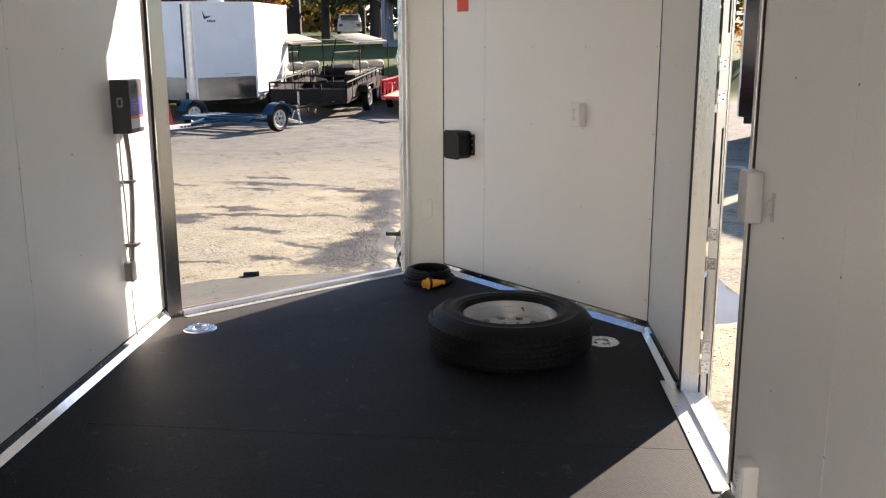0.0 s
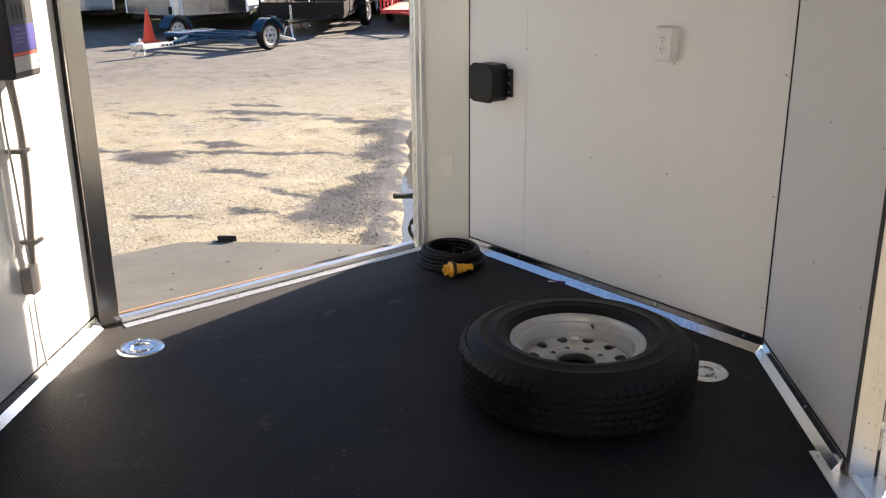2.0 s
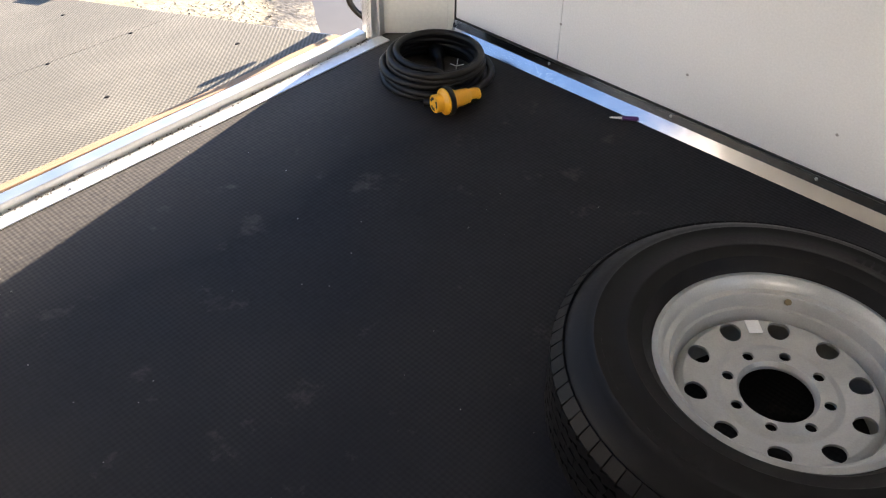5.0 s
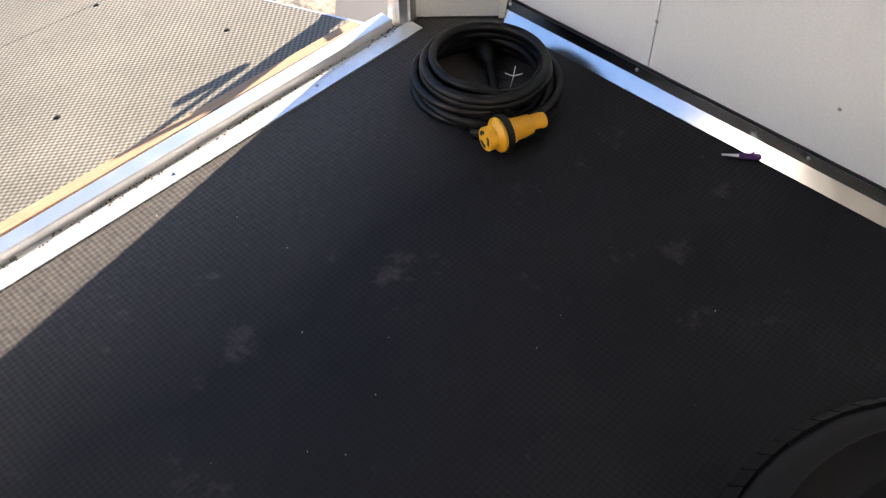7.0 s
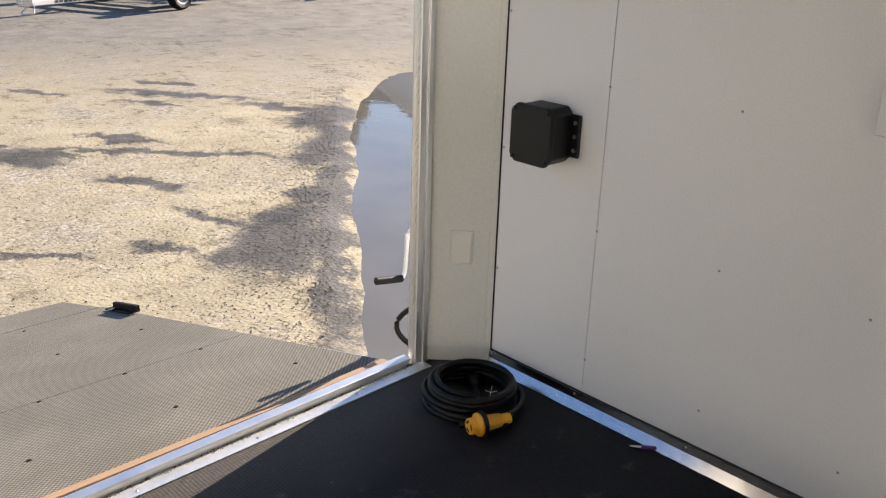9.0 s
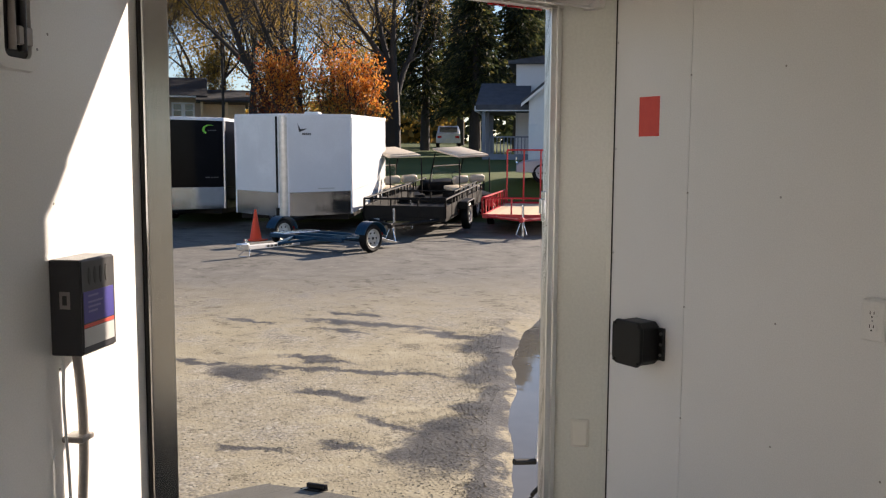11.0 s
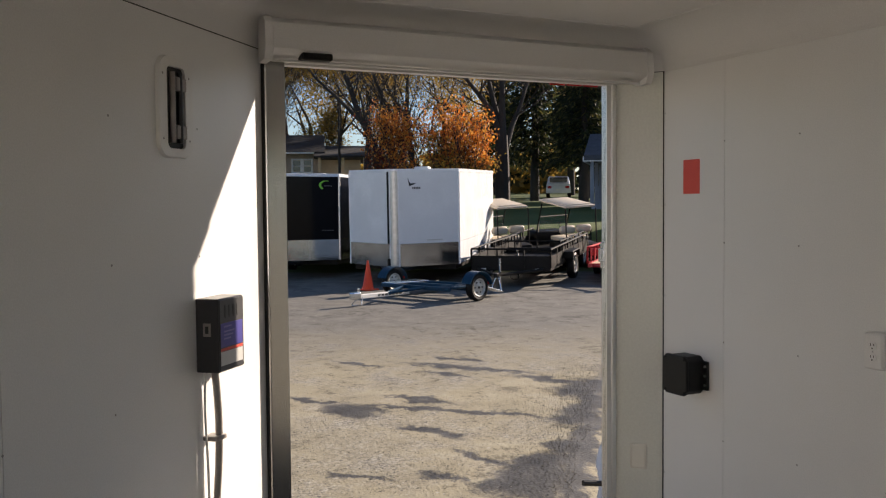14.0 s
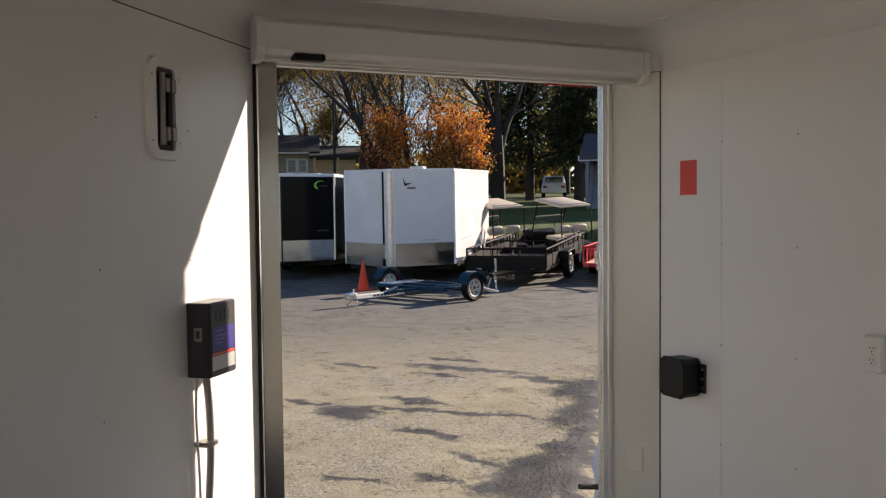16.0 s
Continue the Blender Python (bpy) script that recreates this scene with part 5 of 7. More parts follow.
mk = thing("marker_pen", pose(-3.443, 3.797, 0.0065, 0, 0, 38), "small purple and white marker lying by the wall strip", "pen")
b = bmesh.new()
cyl(b, 0.006, 0.006, -0.036, 0.004, 12, pose(0, 0, 0, 0, -90, 0))
part("barrel", b, PURPLE, mk, smooth=True)
b = bmesh.new()
cyl(b, 0.0035, 0.002, 0.004, 0.036, 10, pose(0, 0, 0, 0, -90, 0))
part("tip", b, WHITE_PL, mk, smooth=True)
b = bmesh.new()
lathe(b, [(0.006, -0.003), (0.011, 0.0), (0.006, 0.003)], 14, Matrix.Translation((0.03, 0.004, 0.001)))
part("loop", b, PURPLE, mk)

# crumbs and lint strewn on the rubber
b = bmesh.new()
rng = random.Random(11)
for i in range(150):
    u, v = rng.uniform(UL + 0.06, UR - 0.06), rng.uniform(1.2, 5.35)
    if abs(u) > 1.29 - max(0.0, v - VC + 0.1):
        continue
    s = rng.uniform(0.0004, 0.0011) * (1.8 if rng.random() < 0.08 else 1)
    m = Matrix.Translation(tp(u, v, s * 0.4)) @ Matrix.Rotation(rng.uniform(0, 6.28), 4, "Z")
    box(b, -s * rng.uniform(0.6, 2.2), s, -s, s * rng.uniform(0.4, 1), -s * 0.4, s * 0.5, m=m)
tagged(finish("floor_crumbs", b, plain("pale_lint", (0.32, 0.31, 0.29), 0.8)), "pale crumbs and lint strewn over the rubber floor", "debris", kind="stuff")
# grit in the threshold joint and on the sunlit corner
b = bmesh.new()
for i in range(285):
    if i < 240:
        y, z = rng.uniform(Y0, Y1), 0.003
        x = askew(rng.uniform(-0.055, -0.038), y)[0]
    else:
        x, y, z = XD + rng.uniform(0.06, 0.30), rng.uniform(Y0 - 0.05, Y0 + 0.25), 0.0
    s = rng.uniform(0.0007, 0.0022)
    box(b, -s, s, -s, s, -s * 0.3, s, m=Matrix.Translation((x, y, z)) @ Matrix.Rotation(rng.uniform(0, 3), 4, "Z"))
tagged(finish("threshold_grit", b, plain("grit", (0.15, 0.14, 0.125), 0.9)), "grains of grit along the ramp threshold", "debris", kind="stuff")

# ---------------------------------------------------------------- the lot outside
def lot_height(x, y):
    s = -0.87 * x + 0.5 * y
    pts = ((-500, GZ), (11, GZ), (22, GZ + 0.09), (29.3, GZ + 0.15), (33, 0.85), (45, 1.45), (70, 2.25), (130, 3.9), (900, 7.5))
    z = GZ
    for (s0, z0), (s1, z1) in zip(pts, pts[1:]):
        if s0 <= s <= s1:
            t = (s - s0) / (s1 - s0)
            if s1 == 33:
                t = t * t * (3 - 2 * t)
            z = z0 + (z1 - z0) * t
    return z


def out(x, y):
    """A place across the lot, turned a little about the trailer."""
    dx, dy = x + 0.86, y - 1.16
    return -0.86 + dx - 0.0125 * dy, 1.16 + dy + 0.0125 * dx


def on(x, y, deg, dz=0.0):
    x, y = out(x, y)
    return pose(x, y, lot_height(x, y) + dz, 0, 0, deg + 0.7)


PUD_A, PUD_B = Vector((-4.3, 3.54)), Vector((-10.3, 8.15))
PUD_X = (PUD_B - PUD_A).normalized()


def dip(x, y):
    """Depth of the hollow that holds the puddle."""
    q = Vector((x, y)) - PUD_A
    s, t = q.dot(PUD_X), q.dot(Vector((PUD_X.y, -PUD_X.x)))
    t += 0.16 - noise.noise((s * 0.8, 0.0, 2.0)) * 0.10 - noise.noise((s * 2.6, 4.0, 2.0)) * 0.03 - noise.noise((s * 9.0, 7.0, 2.0)) * 0.012 - 0.22 * max(0.0, s - 6.9)
    k = min(1.0, max(0.0, t / 0.5 + 0.25)) * min(1.0, max(0.0, (3.2 - t) / 0.7)) * min(1.0, max(0.0, (s - 0.1) / 0.5)) * min(1.0, max(0.0, (9.4 - s) / 0.8))
    return 0.06 * k


# one sheet, finer near the trailer, out to the horizon
def spread(lo, hi, near, step, grow):
    out, v, d = [near], near, step
    while v < hi:
        v += d
        out.append(min(v, hi))
        d *= grow
    v, d = near, step
    while v > lo:
        v -= d
        out.append(max(v, lo))
        d *= grow
    return sorted(set(out))


xs, ys = spread(-900, 900, -8.0, 0.085, 1.036), spread(-900, 900, 6.2, 0.085, 1.036)
verts = []
for y in ys:
    for x in xs:
        near_d = math.hypot(x + 7, y - 5)
        wob = noise.noise((x * 0.55, y * 0.55, 0.0)) * 0.016 * max(0.0, 1 - near_d / 26)
        hollow = dip(x, y)
        verts.append((x, y, lot_height(x, y) + wob * (1 - min(1.0, hollow * 25)) - hollow))
nx = len(xs)
faces = [(j * nx + i, j * nx + i + 1, (j + 1) * nx + i + 1, (j + 1) * nx + i) for j in range(len(ys) - 1) for i in range(nx - 1)]
me = bpy.data.meshes.new("ground")
me.from_pydata(verts, [], faces)
me.polygons.foreach_set("use_smooth", [True] * len(me.polygons))
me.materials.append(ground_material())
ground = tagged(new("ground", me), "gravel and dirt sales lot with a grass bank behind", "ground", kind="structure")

# loose stones near the ramp
rng = random.Random(21)
vs, fs = [], []
for i in range(34000):
    r = rng.random()
    if r < 0.38:
        x, y = rng.uniform(-9.5, -4.9), rng.uniform(1.6, 7.0)
    elif r < 0.66:
        a = rng.uniform(0, 1)
        x, y = -4.9 - 5.2 * a + rng.gauss(-0.20, 0.24), 3.98 + 4.0 * a + rng.gauss(-0.26, 0.24)
    else:
        x, y = rng.uniform(-3.6, 0.4), 3.9 + 3.8 * rng.random() ** 1.5
        if x > -2.5 and y < 4.6 + 0.35 * (x + 2.5):
            continue
    if dip(x, y) > 0.012:
        continue
    s = abs(rng.gauss(0.001, 0.0028)) + 0.0015
    if 0.38 <= r < 0.66:
        s = 0.0015 + abs(rng.gauss(0.0005, 0.003))
    if y > 4.5 and x > -3.2:
        s = 0.0025 + abs(rng.gauss(0, 0.0028))
    z = lot_height(x, y) + noise.noise((x * 0.55, y * 0.55, 0.0)) * 0.016 * max(0.0, 1 - math.hypot(x + 7, y - 5) / 26) + s * 0.25 - dip(x, y)
    k = len(vs)
    for dx, dy, dz in ((1, 0, 0), (-0.5, 0.8, 0), (-0.5, -0.8, 0), (0.1, 0.0, 0.5), (0.0, 0.1, -0.6)):
        q = s * rng.uniform(0.6, 1.2)
        vs.append((x + dx * q, y + dy * q, z + dz * q))
    fs += [(k, k + 1, k + 3), (k + 1, k + 2, k + 3), (k + 2, k, k + 3), (k + 1, k, k + 4), (k + 2, k + 1, k + 4), (k, k + 2, k + 4)]
me = bpy.data.meshes.new("gravel_stones")
me.from_pydata(vs, [], fs)
STONE = leaf_mat("gravel_stone", ((0.0, (0.14, 0.135, 0.12)), (0.4, (0.24, 0.225, 0.19)), (0.75, (0.34, 0.315, 0.26)), (1.0, (0.50, 0.48, 0.43))))
me.materials.append(STONE)
tagged(new("gravel_stones", me), "loose grey and tan gravel stones over the lot", "gravel", kind="stuff")

# puddle along the nose of the trailer: a level sheet that the hollow's banks bound
b = bmesh.new()
ax, nrm = PUD_X, Vector((PUD_X.y, -PUD_X.x))
if nrm.x < 0:
    nrm = -nrm
corners = [PUD_A + ax * s + nrm * t for s, t in ((0.2, -0.5), (9.1, -0.5), (9.1, 2.9), (0.2, 2.9))]
b.faces.new([b.verts.new((p.x, p.y, GZ - 0.030)) for p in corners])
if sum(f.normal.z for f in b.faces) < 0:
    bmesh.ops.reverse_faces(b, faces=list(b.faces))
tagged(finish("water", b, water_material(), smooth=None), "shallow muddy puddle reflecting the sky", "puddle", kind="structure")

# crank handle and cable at the trailer's nose
jk = thing("nose_jack", pose(-4.486, 3.964, GZ), "trailer nose jack with a white crank handle", "jack")
b = bmesh.new()
cyl(b, 0.032, 0.032, 0.10, 0.78, 18)
part("outer_tube", b, GALV, jk, smooth=True)
b = bmesh.new()
cyl(b, 0.025, 0.025, 0.02, 0.12, 18)
box(b, -0.08, 0.08, -0.08, 0.08, 0.0, 0.02, bevel=0.004)
part("foot", b, GALV, jk)
b = bmesh.new()
tube(b, [(0.0, 0.0, 0.79), (-0.02, -0.06, 0.81), (-0.025, -0.115, 0.812), (-0.025, -0.130, 0.80), (-0.025, -0.140, 0.66), (-0.025, -0.148, 0.640), (-0.025, -0.17, 0.634)], 0.0085, 10)
hd = part("crank", b, WHITE_PL, jk, "white crank arm", smooth=True)
b = bmesh.new()
tube(b, [(-0.025, -0.155, 0.635), (-0.035, -0.265, 0.650)], 0.014, 14)
part("grip", b, BLACK, hd, "black plastic grip", smooth=True)
cb = thing("trailer_cable", IDENT, "black wiring cable looping at the trailer's nose", "cable")
b = bmesh.new()
tube(b, [(-4.37 - 0.115 * math.sin(math.pi * i / 14) ** 0.8, 3.81 - 0.05 * math.sin(math.pi * i / 14) + 0.05 * (i / 14) ** 3, 0.14 - 0.018 * i + 0.0005 * max(0, i - 9) ** 3) for i in range(15)], 0.010, 10)
part("cable", b, CABLE, cb, smooth=True)


# ---------------------------------------------------------------- vehicles
def wheel_parts(parent, m, r, w, rim_mat=None, rim_r=0.62):
    """A road wheel standing in the x-z plane of m, its axle along y."""
    mm = m @ pose(0, 0, 0, 90, 0, 0)
    b2 = bmesh.new()
    lathe(b2, [(r * rim_r, -w * 0.42), (r * 0.86, -w * 0.5), (r * 0.97, -w * 0.40), (r, -w * 0.2), (r, w * 0.2), (r * 0.97, w * 0.40), (r * 0.86, w * 0.5), (r * rim_r, w * 0.42)], 32)
    wl_ = part("wheel", b2, TYRE, parent, "black tyre", smooth=True, m=mm)
    b2 = bmesh.new()
    lathe(b2, [(r * rim_r, w * 0.44), (r * rim_r * 0.9, w * 0.40), (r * rim_r * 0.8, w * 0.20), (r * 0.22, w * 0.30), (r * 0.0001 + 0.001, w * 0.34)], 28)
    lathe(b2, [(r * rim_r, -w * 0.44), (r * rim_r * 0.9, -w * 0.40), (r * rim_r * 0.8, -w * 0.20), (r * 0.22, -w * 0.30), (r * 0.0001 + 0.001, -w * 0.34)], 28)
    rm_ = part("rim", b2, rim_mat or RIM, wl_, smooth=True)
    # dark discs put on the rim for the shade in its vent holes
    b2 = bmesh.new()
    for i in range(6):
        a = math.pi / 3 * i
        for sg in (-1, 1):
            cyl(b2, r * 0.07, r * 0.07, -0.004, 0.004, 8, Matrix.Translation((r * 0.40 * math.cos(a), r * 0.40 * math.sin(a), sg * (w * 0.262 + 0.004))))
    for sg in (-1, 1):
        cyl(b2, r * 0.11, r * 0.09, 0.0, 0.03, 12, Matrix.Translation((0, 0, sg * w * 0.34 - 0.015)))
    tagged(part("vent_holes", b2, SLOT, rm_, "dark discs for shaded vent holes, and hub"), kind="stuff")
    return wl_


def cargo_trailer(m, W, L, H, nose, skin_mat, lower_mat, label, logo):
    """Enclosed V-nose trailer: x to its left-right, -y towards its nose; floor of the body at z 0.5."""
    ob = thing("cargo_trailer", m, label, "trailer")
    z0, z1 = 0.50, 0.50 + H
    plan = [(-W / 2, 0), (-0.12, -nose), (0.12, -nose), (W / 2, 0), (W / 2, L), (-W / 2, L)]
    bb = bmesh.new()
    prism(bb, plan, z0 + 0.55, z1, bevel=0.02)
    part("body", bb, skin_mat, ob)
    bb = bmesh.new()
    prism(bb, [(x * 0.998, y * 0.998) for x, y in plan], z0, z0 + 0.552)
    part("lower_body", bb, skin_mat, ob)
    for (a, c) in ((plan[0], plan[1]), (plan[2], plan[3])):
        fm, ln = along(a, c)
        bb = bmesh.new()
        box(bb, 0.02, ln - 0.02, -0.008, 0.0, z0, z0 + 0.56, m=fm, bevel=0.002)
        part("stone_guard", bb, lower_mat, ob, "aluminium tread-plate stone guard")
    bb = bmesh.new()
    arc = [(0.15 * math.sin(radians(a)), -nose + 0.075 - 0.10 * math.cos(radians(a))) for a in range(-80, 81, 16)]
    prism(bb, arc, z0, z1 - 0.03)
    part("nose_trim", bb, ALU_DULL, ob, "rounded aluminium nose cap", smooth=True)
    bb = bmesh.new()
    box(bb, -0.07, 0.0, -0.012, -0.002, z0 + 0.56, z1 - 0.05, m=along(plan[0], plan[1])[0] @ Matrix.Translation((along(plan[0], plan[1])[1] - 0.01, 0, 0)), bevel=0.002)
    part("nose_dark_strip", bb, BLACK_P, ob, "dark strip beside the nose cap")
    bb = bmesh.new()
    prism(bb, [(x * 1.008, y * 1.006 if y > 0 else y * 1.01) for x, y in plan], z1 - 0.07, z1 + 0.015, bevel=0.012)
    part("roof_rail", bb, T_WHITE, ob, "white roof edge trim")
    bb = bmesh.new()
    box(bb, -0.2, 0.2, L * 0.35, L * 0.35 + 0.4, z1 + 0.01, z1 + 0.12, bevel=0.03)
    part("roof_vent", bb, WHITE_PL, ob, "white roof vent")
    for sx in (-1, 1):
        bb = bmesh.new()
        box(bb, sx * W / 2 - 0.02, sx * W / 2 + 0.03, -0.02, 0.03, z0, z1 - 0.06, bevel=0.008)
        part("corner_post", bb, T_WHITE if skin_mat is T_WHITE else ALU_DULL, ob)
    for sx in (-1, 1):
        for y in (L * 0.52, L * 0.52 + 0.82):
            wheel_parts(ob, Matrix.Translation((sx * (W / 2 - 0.09), y, 0.36)) @ pose(0, 0, 0, 0, 0, 90), 0.36, 0.22)
    bb = bmesh.new()
    tube(bb, [(-0.5, -0.3, 0.46), (0, -nose - 0.9, 0.44), (0.5, -0.3, 0.46)], 0.05, 8)
    box(bb, -0.05, 0.05, -nose - 1.0, -nose - 0.75, 0.40, 0.50, bevel=0.01)
    part("tongue", bb, BLACK_P, ob, "black steel A-frame tongue")
    bb = bmesh.new()
    cyl(bb, 0.04, 0.04, 0.03, 0.75, 12, Matrix.Translation((0, -nose - 0.55, 0)))
    part("tongue_jack", bb, BLACK_P, ob)
    bb = bmesh.new()
    box(bb, -W / 2 + 0.1, W / 2 - 0.1, 0.05, L - 0.05, 0.36, 0.50)
    part("chassis", bb, BLACK_P, ob)
    fm, ln = along(plan[2], plan[3])
    logo(ob, fm, ln, z0, z1)
    return ob


def bird_logo(ob, fm, ln, z0, z1):
    bb = bmesh.new()
    cx, cz = 0.34, z1 - 0.36
    prism(bb, [(cx - 0.10, cz + 0.16), (cx - 0.03, cz + 0.02), (cx + 0.14, cz + 0.03), (cx + 0.05, cz - 0.015), (cx - 0.06, cz - 0.05)], 0.0, 0.006, m=fm @ FACE_IN)
    lg = part("graphic", bb, DARK_INK, ob, "dark plain-shaped emblem")
    bb = bmesh.new()
    for i in range(5):
        box(bb, cx + 0.02 + 0.045 * i, cx + 0.05 + 0.045 * i, -0.006, 0.0, cz - 0.12, cz - 0.07, m=fm)
    tagged(part("lettering", bb, DARK_INK, lg, "dark lettering as plain bars"), kind="stuff")
    bb = bmesh.new()
    box(bb, ln * 0.46, ln * 0.72, -0.006, 0.0, z0 + 0.62, z0 + 0.65, m=fm)
    part("model_line", bb, GREY_PL, ob, "thin grey lettering as a bar")


def arc_logo(ob, fm, ln, z0, z1):
    bb = bmesh.new()
    cx, cz = ln - 0.38, z1 - 0.30
    o = [(cx + 0.19 * math.cos(radians(a)), cz + 0.13 * math.sin(radians(a))) for a in range(60, 241, 20)]
    o += [(cx + 0.03 + 0.16 * math.cos(radians(a)), cz + 0.005 + 0.105 * math.sin(radians(a))) for a in range(230, 69, -20)]
    prism(bb, o, 0.0, 0.006, m=fm @ FACE_IN)
    part("graphic", bb, GREEN_INK, ob, "green crescent emblem")
    bb = bmesh.new()
    for i in range(4):
        box(bb, cx - 0.04 + 0.06 * i, cx - 0.005 + 0.06 * i, -0.006, 0.0, cz - 0.03, cz - 0.005, m=fm)
    for i in range(5):
        box(bb, ln - 0.50 + 0.07 * i, ln - 0.45 + 0.07 * i, -0.006, 0.0, z0 + 0.80, z0 + 0.825, m=fm)
    tagged(part("lettering", bb, DIM_INK, ob, "dim lettering as plain bars"), kind="stuff")


def heading(fx, fy):
    """Degrees that turn a thing's -y front towards (fx, fy)."""
    return math.degrees(math.atan2(fx, -fy))


hd_t = heading(0.787, -0.616)
white_m = on(-21.99, 10.52, hd_t)
cargo_trailer(white_m @ pose(0, 0, 0, 1.6, 0, 0), 2.85, 5.75, 2.38, 0.95, T_WHITE, TREAD, "white V-nose enclosed cargo trailer with a tread-plate front", bird_logo)
cargo_trailer(on(-25.22, 8.62, hd_t), 2.60, 5.5, 2.34, 0.9, T_BLACK, TREAD, "black V-nose enclosed cargo trailer with bright lower panels", arc_logo)
cargo_trailer(pose(-9.0, 16.5, GZ, 0, 0, heading(0.2, -0.98)), 2.5, 5.5, 2.5, 0.8, T_BLACK, T_BLACK, "black enclosed trailer with chrome corners beside the lot", arc_logo)
cargo_trailer(pose(-6.2, 16.6, GZ, 0, 0, heading(0.2, -0.98)), 2.5, 5.5, 2.5, 0.8, T_BLACK, T_BLACK, "black enclosed trailer parked beside another", arc_logo)
# out of view; added so the row casts one unbroken shadow
cargo_trailer(pose(-3.4, 16.7, GZ, 0, 0, heading(0.2, -0.98)), 2.5, 5.5, 2.5, 0.8, T_BLACK, T_BLACK, "unseen black trailer added to widen the row's shadow", arc_logo)

# pavement strip in front of the dark trailers, its sunlit brightness put into the colour
b = bmesh.new()
box(b, -12.0, 2.0, 12.6, 14.0, GZ - 0.1, GZ + 0.012, bevel=0.004)
tagged(finish("pavement", b, plain("sunlit_pavement", (0.52, 0.49, 0.43), 0.85, 0.0, 0.1, fine=30, bump=0.2)), "pale pavement strip across the lot with its sunlight painted in", "pavement", kind="structure")

# tow dolly: axle between two wheels under blue fenders, tongue to the coupler
DZ = lot_height(-18.9, 9.4)
ax0, ax1 = Vector((*out(-17.36, 10.17), DZ)), Vector((*out(-19.66, 9.12), DZ))
axc = (ax0 + ax1) / 2
fwd = Vector((*out(-17.75, 7.62), DZ)) - axc
dol = thing("tow_dolly", Matrix.Translation(axc) @ pose(0, 0, 0, 0, 0, heading(fwd.x, fwd.y)), "blue car tow dolly with fenders, ramps and a pale tongue", "tow dolly")
hw = (ax0 - ax1).length / 2
for sx in (-1, 1):
    wheel_parts(dol, Matrix.Translation((sx * hw, 0, 0.285)) @ pose(0, 0, 0, 0, 0, 90), 0.285, 0.17, RIM, 0.66)
    b = bmesh.new()
    prof = [(0.36 * math.cos(radians(a)), 0.285 + 0.34 * math.sin(radians(a))) for a in range(8, 173, 12)]
    w0, w1 = sx * hw - 0.13, sx * hw + 0.13
    rows2 = [[b.verts.new((w, y, z)) for y, z in prof] for w in (w0, w1)]
    inner = [[b.verts.new((w, y * 0.965, 0.285 + (z - 0.285) * 0.965)) for y, z in prof] for w in (w0, w1)]
    for i in range(len(prof) - 1):
        b.faces.new((rows2[0][i], rows2[0][i + 1], rows2[1][i + 1], rows2[1][i]))
        b.faces.new((inner[0][i + 1], inner[0][i], inner[1][i], inner[1][i + 1]))
        for k in (0, 1):
            b.faces.new((rows2[k][i], rows2[k][i + 1], inner[k][i + 1], inner[k][i]))
    part("fender", b, BLUE_P, dol, "blue rounded fender", smooth=True)
    b = bmesh.new()
    x0d, x1d = sorted((sx * (hw - 0.22), sx * (hw - 0.62)))
    box(b, x0d, x1d, -0.55, 0.55, 0.26, 0.31, bevel=0.01)
    for i in range(6):
        box(b, x0d + 0.02, x1d - 0.02, -0.48 + 0.18 * i, -0.44 + 0.18 * i, 0.31, 0.325)
    part("wheel_tray", b, BLUE_P if sx > 0 else GALV, dol, "wheel tray")
    b = bmesh.new()
    box(b, x0d, x1d, 0.55, 1.15, 0.02, 0.05, bevel=0.006, m=Matrix.Translation((0, 0, 0.21)) @ Matrix.Translation((0, 0.55, 0)) @ Matrix.Rotation(radians(-14), 4, "X") @ Matrix.Translation((0, -0.55, 0)))
    part("ramp", b, GALV, dol, "pale loading ramp")
    b = bmesh.new()
    box(b, sx * hw - 0.04, sx * hw + 0.04, 0.33, 0.37, 0.33, 0.39, bevel=0.005)
    part("tail_light", b, TAIL, dol)
b = bmesh.new()
box(b, -hw + 0.1, hw - 0.1, -0.06, 0.06, 0.20, 0.30, bevel=0.01)
box(b, -hw + 0.25, hw - 0.25, -0.60, -0.52, 0.22, 0.30, bevel=0.01)
box(b, -hw + 0.25, hw - 0.25, 0.48, 0.56, 0.22, 0.30, bevel=0.01)
part("frame", b, BLUE_P, dol, "blue steel frame")
b = bmesh.new()
ln = fwd.length
tube(b, [(-0.35, -0.5, 0.27), (0.0, -ln + 0.75, 0.19)], 0.03, 8)
tube(b, [(0.35, -0.5, 0.27), (0.0, -ln + 0.75, 0.19)], 0.03, 8)
part("tongue_brace", b, BLUE_P, dol, "blue steel braces of the tongue")
b = bmesh.new()
box(b, -0.045, 0.045, -ln, -0.75, 0.13, 0.22, bevel=0.012)
tg = part("tongue", b, ROOF_W, dol, "pale painted tongue")
b = bmesh.new()
for i in range(7):
    box(b, 0.045, 0.048, -ln + 0.5 + 0.10 * i, -ln + 0.57 + 0.10 * i, 0.155, 0.195)
tagged(part("lettering", b, DARK_INK, tg, "dark lettering as plain bars"), kind="stuff")
b = bmesh.new()
box(b, -0.07, 0.07, -ln - 0.18, -ln + 0.04, 0.13, 0.27, bevel=0.025, seg=2)
cyl(b, 0.03, 0.03, 0.26, 0.34, 10, Matrix.Translation((0, -ln + 0.02, 0)))
